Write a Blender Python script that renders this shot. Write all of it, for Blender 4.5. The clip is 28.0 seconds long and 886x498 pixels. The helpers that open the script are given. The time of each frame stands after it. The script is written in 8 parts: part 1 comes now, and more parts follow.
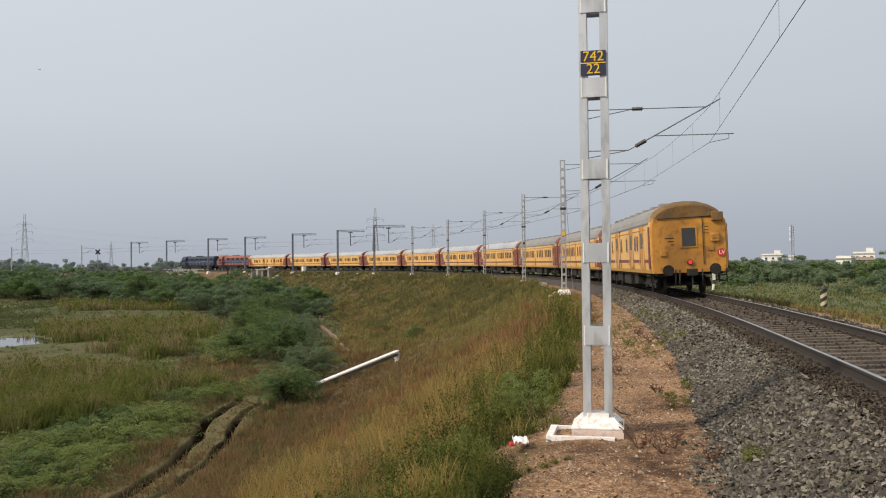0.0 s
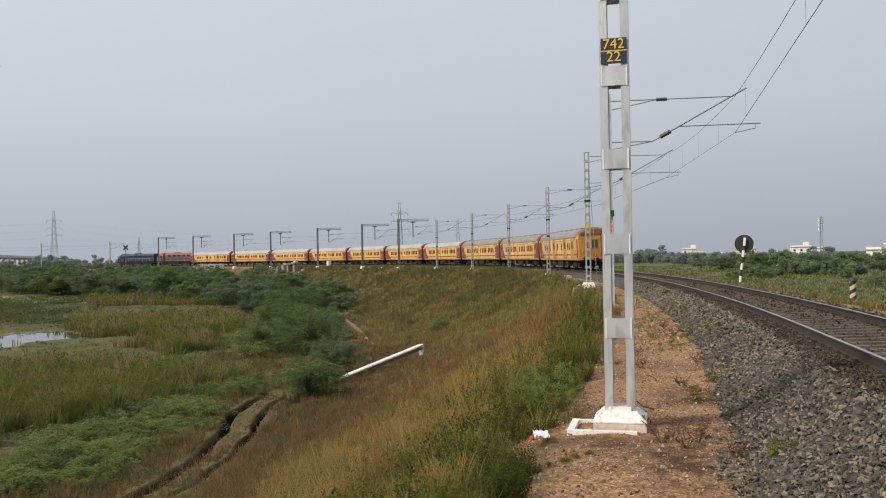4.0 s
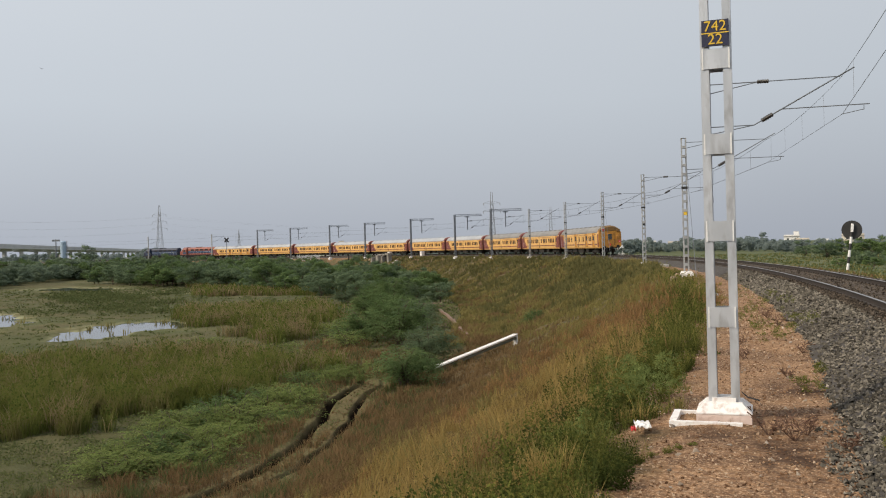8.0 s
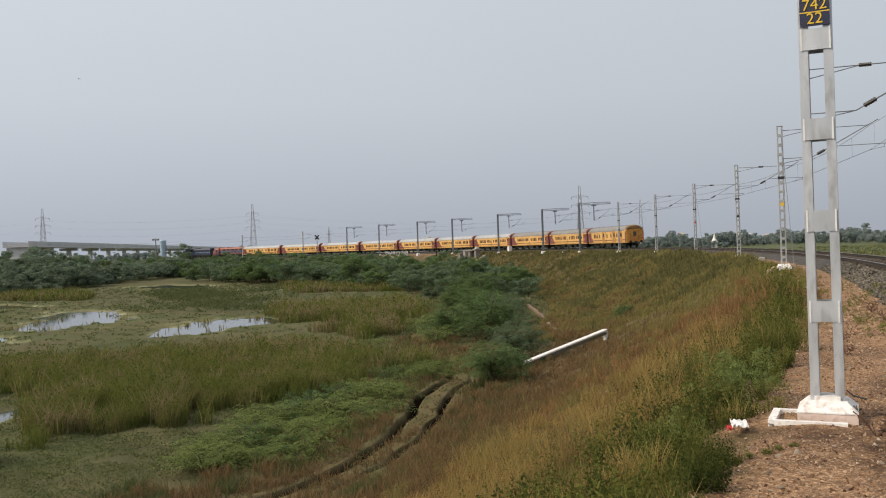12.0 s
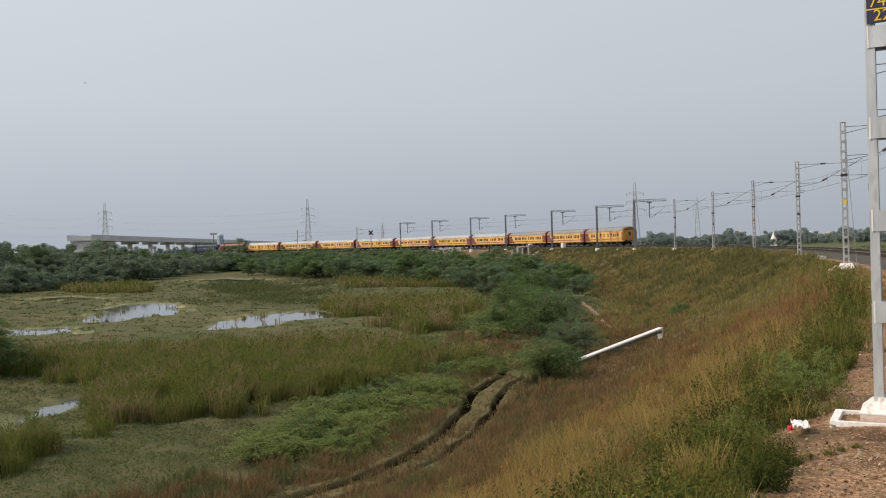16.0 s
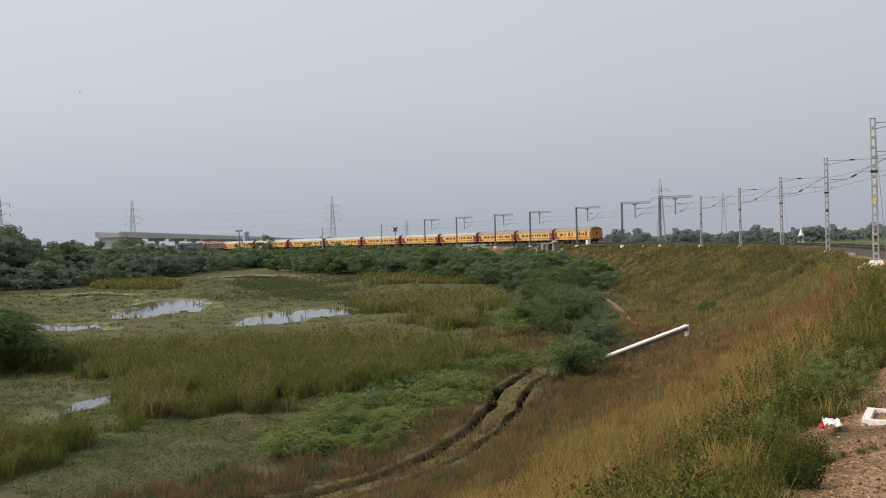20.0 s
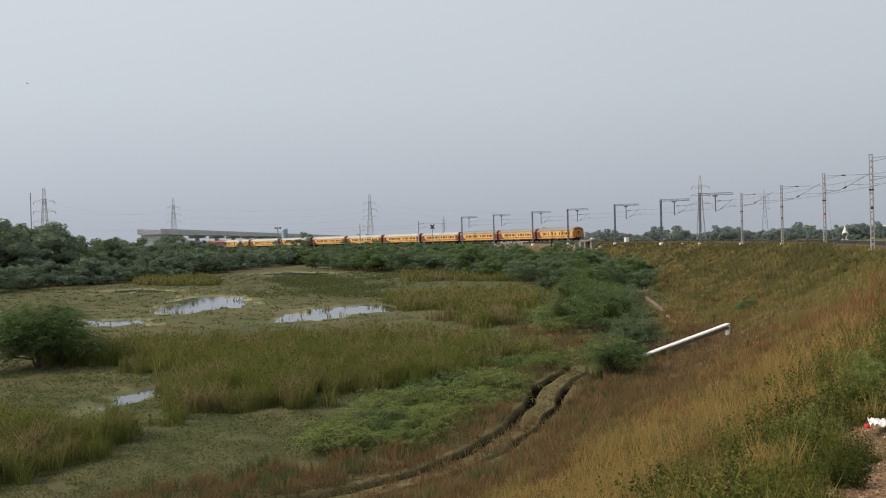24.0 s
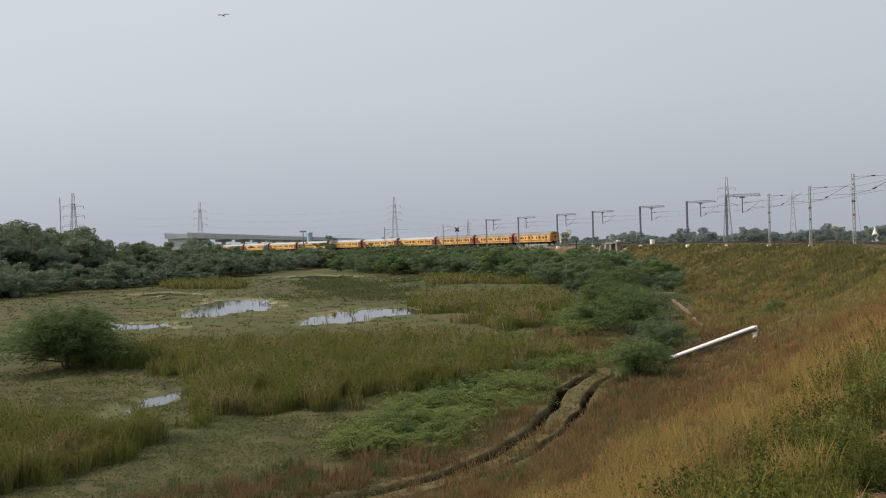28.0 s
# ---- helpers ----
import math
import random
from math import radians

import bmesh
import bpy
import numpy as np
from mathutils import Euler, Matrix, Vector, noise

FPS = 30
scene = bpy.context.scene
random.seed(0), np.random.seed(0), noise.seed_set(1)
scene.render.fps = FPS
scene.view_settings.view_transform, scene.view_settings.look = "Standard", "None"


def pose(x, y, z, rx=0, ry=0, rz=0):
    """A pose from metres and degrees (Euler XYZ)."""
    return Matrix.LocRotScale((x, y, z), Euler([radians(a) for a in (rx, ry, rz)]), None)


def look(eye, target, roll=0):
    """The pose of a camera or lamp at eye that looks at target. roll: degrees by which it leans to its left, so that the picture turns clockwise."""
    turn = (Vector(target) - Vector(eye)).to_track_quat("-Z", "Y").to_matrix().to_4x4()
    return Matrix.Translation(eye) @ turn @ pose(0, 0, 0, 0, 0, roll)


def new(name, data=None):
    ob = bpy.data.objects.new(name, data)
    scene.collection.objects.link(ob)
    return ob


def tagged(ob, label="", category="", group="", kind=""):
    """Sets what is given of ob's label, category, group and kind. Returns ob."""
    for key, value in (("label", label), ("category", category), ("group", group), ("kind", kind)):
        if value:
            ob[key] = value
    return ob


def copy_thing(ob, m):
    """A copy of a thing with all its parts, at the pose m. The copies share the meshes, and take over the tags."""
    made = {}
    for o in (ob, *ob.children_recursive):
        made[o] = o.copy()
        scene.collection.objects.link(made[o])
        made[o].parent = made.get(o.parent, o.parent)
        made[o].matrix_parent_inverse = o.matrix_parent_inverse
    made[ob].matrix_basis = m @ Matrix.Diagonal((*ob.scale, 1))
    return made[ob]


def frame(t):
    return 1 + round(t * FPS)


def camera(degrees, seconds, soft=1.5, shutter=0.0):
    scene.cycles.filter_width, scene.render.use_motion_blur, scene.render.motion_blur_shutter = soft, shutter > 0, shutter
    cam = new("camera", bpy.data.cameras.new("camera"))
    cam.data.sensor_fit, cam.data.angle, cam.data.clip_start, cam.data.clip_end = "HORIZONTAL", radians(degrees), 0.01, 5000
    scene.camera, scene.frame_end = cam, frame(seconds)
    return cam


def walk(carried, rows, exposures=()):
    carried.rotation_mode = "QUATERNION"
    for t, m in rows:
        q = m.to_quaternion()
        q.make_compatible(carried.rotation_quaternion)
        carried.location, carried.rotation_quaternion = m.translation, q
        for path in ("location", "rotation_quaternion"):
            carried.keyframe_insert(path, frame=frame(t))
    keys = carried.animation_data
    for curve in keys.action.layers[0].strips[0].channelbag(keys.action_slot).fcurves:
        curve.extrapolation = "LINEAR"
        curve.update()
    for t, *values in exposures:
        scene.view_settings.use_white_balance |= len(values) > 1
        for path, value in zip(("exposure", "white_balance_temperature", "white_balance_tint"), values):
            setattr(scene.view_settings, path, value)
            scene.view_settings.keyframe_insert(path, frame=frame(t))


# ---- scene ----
FOV = 53.07
cam = camera(FOV, 28.0, 1.08)
PATH = [
    (0.0, 0.000, -0.000, 1.400, 90.876, 0.600, 0.000),
    (0.5, 0.070, 0.010, 1.398, 90.876, 0.625, 0.154),
    (1.0, 0.076, 0.030, 1.407, 90.814, 0.649, 0.303),
    (1.5, 0.087, 0.057, 1.399, 90.823, 0.618, 0.460),
    (2.0, 0.093, 0.084, 1.396, 90.781, 0.725, 0.617),
    (2.5, 0.083, 0.114, 1.388, 90.726, 0.743, 0.767),
    (4.5, 0.058, 0.125, 1.381, 90.356, 1.072, 2.571),
    (5.0, 0.029, 0.132, 1.379, 90.198, 1.177, 4.035),
    (5.5, 0.022, 0.114, 1.380, 90.115, 1.276, 5.064),
    (6.0, 0.021, 0.127, 1.379, 90.111, 1.298, 5.276),
    (6.5, 0.023, 0.140, 1.368, 90.088, 1.283, 5.551),
    (7.0, 0.017, 0.122, 1.370, 90.040, 1.305, 5.828),
    (7.5, 0.013, 0.099, 1.381, 89.990, 1.318, 6.521),
    (8.0, 0.012, 0.088, 1.380, 89.962, 1.430, 7.567),
    (8.5, -0.001, 0.073, 1.385, 89.968, 1.581, 8.602),
    (9.0, 0.002, 0.042, 1.386, 89.945, 1.681, 9.407),
    (9.5, 0.005, 0.049, 1.379, 89.913, 1.695, 10.273),
    (10.0, 0.008, 0.059, 1.380, 89.879, 1.852, 11.279),
    (10.5, 0.009, 0.078, 1.362, 89.850, 1.903, 12.356),
    (11.0, 0.018, 0.140, 1.362, 89.844, 1.977, 12.699),
    (11.5, 0.032, 0.226, 1.352, 89.832, 2.007, 12.981),
    (12.0, 0.016, 0.250, 1.365, 89.836, 2.020, 13.217),
    (12.5, 0.013, 0.272, 1.368, 89.858, 2.003, 13.483),
    (13.0, 0.006, 0.253, 1.365, 89.847, 1.784, 15.051),
    (13.5, -0.004, 0.229, 1.354, 89.845, 1.687, 15.572),
    (15.5, -0.025, 0.120, 1.370, 89.708, 1.590, 16.430),
    (16.0, -0.023, 0.102, 1.377, 89.685, 1.611, 16.630),
    (16.5, -0.038, 0.071, 1.386, 89.664, 1.595, 16.816),
    (17.0, -0.027, 0.064, 1.388, 89.658, 1.622, 17.012),
    (17.5, -0.032, 0.056, 1.383, 89.657, 1.568, 17.195),
    (18.0, -0.040, 0.041, 1.386, 89.633, 1.543, 17.410),
    (18.5, -0.053, 0.037, 1.377, 89.629, 1.592, 17.625),
    (19.0, -0.062, 0.010, 1.389, 89.577, 1.576, 17.788),
    (19.5, -0.079, -0.022, 1.393, 89.529, 1.581, 17.960),
    (20.0, -0.077, -0.082, 1.410, 89.512, 1.627, 18.177),
    (20.5, -0.092, -0.136, 1.414, 89.509, 1.676, 18.401),
    (21.0, -0.084, -0.175, 1.426, 89.462, 1.668, 18.698),
    (21.5, -0.087, -0.188, 1.418, 89.420, 1.657, 19.302),
    (23.5, -0.063, -0.244, 1.417, 89.389, 1.598, 20.365),
    (24.0, -0.107, -0.260, 1.434, 89.401, 1.572, 20.559),
    (24.5, -0.077, -0.272, 1.451, 89.412, 1.612, 20.781),
    (25.0, -0.095, -0.268, 1.420, 89.452, 1.573, 20.973),
    (25.5, -0.106, -0.248, 1.423, 89.478, 1.613, 21.203),
    (26.0, -0.080, -0.238, 1.429, 89.482, 1.594, 21.412),
    (26.5, -0.097, -0.239, 1.421, 89.529, 1.634, 21.614),
    (27.0, -0.087, -0.222, 1.423, 89.557, 1.621, 21.789),
    (27.5, -0.073, -0.214, 1.409, 89.615, 1.647, 21.987),
    (28.0, -0.087, -0.206, 1.412, 89.635, 1.779, 22.153),
]
walk(cam, [(t, pose(x, y, z, rx, ry, rz)) for t, x, y, z, rx, ry, rz in PATH], exposures=[(0.0, 0.07), (5.0, 0.03), (9.0, 0.0), (28.0, 0.0)])

# ---- light: a hazy, overcast afternoon ----
SUN_AZ, SUN_EL = radians(-118), radians(36)
world = bpy.data.worlds.new("overcast_sky")
scene.world = world
world.use_nodes = True
wn, wl = world.node_tree.nodes, world.node_tree.links
wn.clear()
w_out, w_bg = wn.new("ShaderNodeOutputWorld"), wn.new("ShaderNodeBackground")
w_sky = wn.new("ShaderNodeTexSky")
w_sky.sky_type, w_sky.sun_disc = "NISHITA", False
w_sky.sun_elevation, w_sky.sun_rotation = SUN_EL, SUN_AZ
w_sky.air_density, w_sky.dust_density, w_sky.ozone_density = 1.0, 6.0, 1.5
w_gain = wn.new("ShaderNodeMix")
w_gain.data_type, w_gain.blend_type = "RGBA", "MULTIPLY"
w_gain.inputs[0].default_value = 1.0
w_gain.inputs[7].default_value = (0.09, 0.09, 0.09, 1)
w_mix = wn.new("ShaderNodeMix")
w_mix.data_type = "RGBA"
w_mix.inputs[0].default_value = 0.84
w_grad = wn.new("ShaderNodeValToRGB")
w_sep, w_tc = wn.new("ShaderNodeSeparateXYZ"), wn.new("ShaderNodeTexCoord")
wl.new(w_tc.outputs["Generated"], w_sep.inputs[0])
wl.new(w_sep.outputs["Z"], w_grad.inputs[0])
ramp = w_grad.color_ramp.elements
ramp[0].position, ramp[0].color = 0.0, (0.485, 0.524, 0.60, 1)
ramp[1].position, ramp[1].color = 0.55, (0.82, 0.85, 0.88, 1)
mid = w_grad.color_ramp.elements.new(0.16)
mid.color = (0.637, 0.686, 0.745, 1)
cloud = wn.new("ShaderNodeTexNoise")
cloud.inputs["Scale"].default_value, cloud.inputs["Detail"].default_value = 1.6, 3.0
w_cl = wn.new("ShaderNodeMix")
w_cl.data_type, w_cl.blend_type = "RGBA", "OVERLAY"
w_cl.inputs[0].default_value = 0.12
wl.new(w_tc.outputs["Generated"], cloud.inputs["Vector"])
wl.new(w_sky.outputs[0], w_gain.inputs[6])
wl.new(w_grad.outputs[0], w_cl.inputs[6])
wl.new(cloud.outputs["Fac"], w_cl.inputs[7])
wl.new(w_gain.outputs[2], w_mix.inputs[6])
wl.new(w_cl.outputs[2], w_mix.inputs[7])
w_side, w_lit, w_tone = wn.new("ShaderNodeVectorMath"), wn.new("ShaderNodeMapRange"), wn.new("ShaderNodeVectorMath")
w_side.operation, w_tone.operation = "DOT_PRODUCT", "SCALE"
w_side.inputs[1].default_value = (math.sin(SUN_AZ), math.cos(SUN_AZ), 0)
w_lit.inputs["From Min"].default_value, w_lit.inputs["From Max"].default_value = -1.0, 1.0
w_lit.inputs["To Min"].default_value, w_lit.inputs["To Max"].default_value = 0.87, 1.15
wl.new(w_tc.outputs["Generated"], w_side.inputs[0])
wl.new(w_side.outputs["Value"], w_lit.inputs[0])
wl.new(w_mix.outputs[2], w_tone.inputs[0])
wl.new(w_lit.outputs[0], w_tone.inputs["Scale"])
wl.new(w_tone.outputs[0], w_bg.inputs[0])
w_bg.inputs[1].default_value = 1.0
wl.new(w_bg.outputs[0], w_out.inputs[0])

sun = new("sun", bpy.data.lights.new("sun", "SUN"))
sun.data.energy, sun.data.angle, sun.data.color = 3.2, radians(7), (1.0, 0.87, 0.68)
sun.matrix_world = look((60 * math.sin(SUN_AZ), 60 * math.cos(SUN_AZ), 60 * math.tan(SUN_EL)), (0, 0, 0))


# ---- materials ----
def node_mat(name):
    m = bpy.data.materials.new(name)
    m.use_nodes = True
    n, l = m.node_tree.nodes, m.node_tree.links
    return m, n, l, n["Principled BSDF"]


def noise_fac(n, l, scale, detail=4.0, lo=0.35, hi=0.65, coord="Object", stretch=None):
    tc, tex, rng = n.new("ShaderNodeTexCoord"), n.new("ShaderNodeTexNoise"), n.new("ShaderNodeMapRange")
    tex.inputs["Scale"].default_value, tex.inputs["Detail"].default_value = scale, detail
    rng.inputs["From Min"].default_value, rng.inputs["From Max"].default_value = lo, hi
    if stretch:
        mp = n.new("ShaderNodeMapping")
        mp.inputs["Scale"].default_value = stretch
        l.new(tc.outputs[coord], mp.inputs[0])
        l.new(mp.outputs[0], tex.inputs["Vector"])
    else:
        l.new(tc.outputs[coord], tex.inputs["Vector"])
    l.new(tex.outputs["Fac"], rng.inputs[0])
    return rng.outputs[0]


def blend(n, l, fac, a, b):
    mx = n.new("ShaderNodeMix")
    mx.data_type = "RGBA"
    if isinstance(fac, float):
        mx.inputs[0].default_value = fac
    else:
        l.new(fac, mx.inputs[0])
    for sock, val in ((mx.inputs[6], a), (mx.inputs[7], b)):
        if isinstance(val, tuple):
            sock.default_value = (*val, 1)
        else:
            l.new(val, sock)
    return mx.outputs[2]


def times_fac(n, l, a, k):
    mt = n.new("ShaderNodeMath")
    mt.operation = "MULTIPLY"
    for sock, val in ((mt.inputs[0], a), (mt.inputs[1], k)):
        if isinstance(val, float):
            sock.default_value = val
        else:
            l.new(val, sock)
    return mt.outputs[0]


def surface(name, base, second, dirt, scale=1.5, fine=25.0, rough=0.7, metal=0.0, bump=0.15, dirt_amount=0.5, stretch=None):
    """A painted or mineral surface: two tones at a broad scale, dirt at a second one, grain in the relief."""
    m, n, l, b = node_mat(name)
    broad = noise_fac(n, l, scale, 3.0, stretch=stretch)
    small = noise_fac(n, l, fine, 5.0, 0.5, 0.75, stretch=stretch)
    c = blend(n, l, broad, base, second)
    c = blend(n, l, times_fac(n, l, small, dirt_amount), c, dirt)
    l.new(c, b.inputs["Base Color"])
    b.inputs["Roughness"].default_value, b.inputs["Metallic"].default_value = rough, metal
    if bump:
        bp = n.new("ShaderNodeBump")
        bp.inputs["Strength"].default_value, bp.inputs["Distance"].default_value = bump, 0.02
        l.new(small, bp.inputs["Height"])
        l.new(bp.outputs[0], b.inputs["Normal"])
    return m


def foliage(name, tones, rough=0.75, trans=0.25, tip=None, patch=0.3):
    """Leaves and blades: every island takes its own tone between the given ones, and may dry to another one at its tip."""
    m, n, l, b = node_mat(name)
    geo, rmp = n.new("ShaderNodeNewGeometry"), n.new("ShaderNodeValToRGB")
    l.new(geo.outputs["Random Per Island"], rmp.inputs[0])
    els = rmp.color_ramp.elements
    els[0].color, els[1].color = (*tones[0], 1), (*tones[-1], 1)
    for i, c in enumerate(tones[1:-1]):
        els.new((i + 1) / (len(tones) - 1)).color = (*c, 1)
    broad = noise_fac(n, l, 0.09, 4.0, 0.38, 0.62)
    dark = tuple(0.62 * v for v in tones[0])
    tone = blend(n, l, times_fac(n, l, broad, 0.25), rmp.outputs[0], dark)
    tone = blend(n, l, times_fac(n, l, noise_fac(n, l, 1.1, 5.0, 0.42, 0.62), patch), tone, dark)
    if tip:
        at = n.new("ShaderNodeAttribute")
        at.attribute_name = "tip"
        tone = blend(n, l, times_fac(n, l, at.outputs["Fac"], 0.75), tone, tip)
    n.remove(b)
    b = n.new("ShaderNodeBsdfDiffuse")
    l.new(tone, b.inputs["Color"])
    b.inputs["Roughness"].default_value = rough
    l.new(b.outputs[0], n["Material Output"].inputs[0])
    if trans:
        tl, ms = n.new("ShaderNodeBsdfTranslucent"), n.new("ShaderNodeMixShader")
        l.new(tone, tl.inputs[0])
        ms.inputs[0].default_value = trans
        l.new(b.outputs[0], ms.inputs[1])
        l.new(tl.outputs[0], ms.inputs[2])
        l.new(ms.outputs[0], n["Material Output"].inputs[0])
    return m


GALV = surface("galvanised_steel", (0.60, 0.62, 0.65), (0.44, 0.46, 0.49), (0.27, 0.26, 0.26), 3.0, 11.0, 0.42, 0.45, 0.05, 0.6, (1, 1, 0.35))
MASTGREY = surface("dull_galvanised_steel", (0.43, 0.44, 0.45), (0.33, 0.34, 0.35), (0.20, 0.18, 0.16), 2.5, 14.0, 0.6, 0.3, 0.05, 0.6)
GREYSTEEL = surface("weathered_grey_steel", (0.20, 0.22, 0.25), (0.15, 0.165, 0.19), (0.10, 0.09, 0.08), 1.0, 12.0, 0.6, 0.3, 0.05)
WIRE = surface("copper_wire_grey", (0.09, 0.09, 0.10), (0.06, 0.06, 0.07), (0.05, 0.06, 0.05), 1.0, 8.0, 0.5, 0.5, 0.0)
INSUL = surface("dark_insulator", (0.02, 0.02, 0.025), (0.03, 0.025, 0.02), (0.05, 0.05, 0.05), 4.0, 30.0, 0.4, 0.0, 0.0)
WHITEWASH = surface("whitewashed_concrete", (0.80, 0.79, 0.78), (0.70, 0.66, 0.64), (0.45, 0.33, 0.27), 3.0, 16.0, 0.9, 0.0, 0.3, 0.7)
CONCRETE = surface("weathered_concrete", (0.42, 0.40, 0.37), (0.32, 0.31, 0.29), (0.18, 0.16, 0.14), 0.8, 9.0, 0.9, 0.0, 0.3, 0.6)
RAILSTEEL = surface("rusty_rail_steel", (0.034, 0.025, 0.02), (0.025, 0.019, 0.016), (0.06, 0.038, 0.026), 2.0, 40.0, 0.95, 0.0, 0.1)
RAILTOP = surface("worn_rail_head", (0.42, 0.41, 0.40), (0.34, 0.33, 0.32), (0.15, 0.11, 0.08), 3.0, 30.0, 0.3, 0.9, 0.0, 0.4)
SLEEPER = surface("concrete_sleeper", (0.110, 0.088, 0.070), (0.075, 0.059, 0.047), (0.040, 0.031, 0.025), 1.5, 14.0, 0.9, 0.0, 0.3, 0.7)
BALLAST = surface("ballast_bed", (0.065, 0.056, 0.05), (0.045, 0.038, 0.034), (0.10, 0.088, 0.078), 1.3, 22.0, 0.95, 0.0, 1.0, 0.6)
YELLOW = surface("yellow_coach_paint", (0.70, 0.43, 0.150), (0.60, 0.355, 0.115), (0.30, 0.16, 0.07), 0.5, 5.0, 0.5, 0.0, 0.02, 0.35)
YELLOWEND = surface("grimy_yellow_coach_paint", (0.62, 0.285, 0.035), (0.40, 0.18, 0.03), (0.12, 0.07, 0.035), 0.7, 3.2, 0.6, 0.0, 0.02, 0.75)
MAROON = surface("maroon_coach_paint", (0.20, 0.052, 0.042), (0.15, 0.042, 0.035), (0.10, 0.045, 0.04), 0.7, 6.0, 0.6, 0.0, 0.02, 0.4)
ROOF = surface("aluminium_roof_paint", (0.43, 0.44, 0.46), (0.34, 0.35, 0.37), (0.22, 0.20, 0.18), 0.4, 4.0, 0.55, 0.2, 0.05, 0.5)
ROOFDARK = surface("sooty_grey_roof_paint", (0.27, 0.26, 0.25), (0.21, 0.20, 0.19), (0.12, 0.11, 0.10), 0.5, 4.0, 0.65, 0.1, 0.05, 0.6)
UNDER = surface("black_underframe", (0.012, 0.011, 0.010), (0.018, 0.016, 0.014), (0.036, 0.029, 0.022), 1.0, 8.0, 0.9, 0.0, 0.1, 0.6)
PANE = surface("dark_window", (0.03, 0.032, 0.035), (0.05, 0.05, 0.05), (0.08, 0.07, 0.06), 0.8, 6.0, 0.25, 0.0, 0.0, 0.3)
BLUE = surface("navy_locomotive_paint", (0.016, 0.027, 0.062), (0.012, 0.02, 0.048), (0.03, 0.03, 0.035), 0.5, 5.0, 0.5, 0.0, 0.02, 0.5)
SKYBLUE = surface("mid_blue_paint", (0.03, 0.055, 0.12), (0.025, 0.045, 0.10), (0.10, 0.12, 0.15), 0.6, 6.0, 0.5, 0.0, 0.02, 0.4)
ORANGE = surface("orange_red_locomotive_paint", (0.28, 0.080, 0.055), (0.22, 0.066, 0.046), (0.16, 0.07, 0.05), 0.6, 5.0, 0.5, 0.0, 0.02, 0.4)
BLACK = surface("matt_black_paint", (0.02, 0.02, 0.02), (0.03, 0.03, 0.03), (0.06, 0.05, 0.05), 2.0, 20.0, 0.6, 0.0, 0.0)
WHITE = surface("white_paint", (0.80, 0.80, 0.79), (0.72, 0.72, 0.71), (0.45, 0.42, 0.38), 2.0, 15.0, 0.6, 0.0, 0.05, 0.3)
NUMBERBLUE = surface("navy_enamel", (0.02, 0.022, 0.06), (0.025, 0.025, 0.05), (0.05, 0.05, 0.06), 3.0, 30.0, 0.4, 0.0, 0.0)
NUMBERYELLOW = surface("yellow_enamel", (0.75, 0.50, 0.04), (0.70, 0.45, 0.04), (0.40, 0.28, 0.05), 6.0, 40.0, 0.5, 0.0, 0.0, 0.3)
RED = surface("red_paint", (0.55, 0.03, 0.03), (0.48, 0.03, 0.03), (0.25, 0.05, 0.04), 4.0, 20.0, 0.5, 0.0, 0.0)
FARTOWER = surface("pylon_steel", (0.30, 0.31, 0.33), (0.26, 0.27, 0.29), (0.20, 0.19, 0.18), 0.2, 1.0, 0.7, 0.2, 0.0)


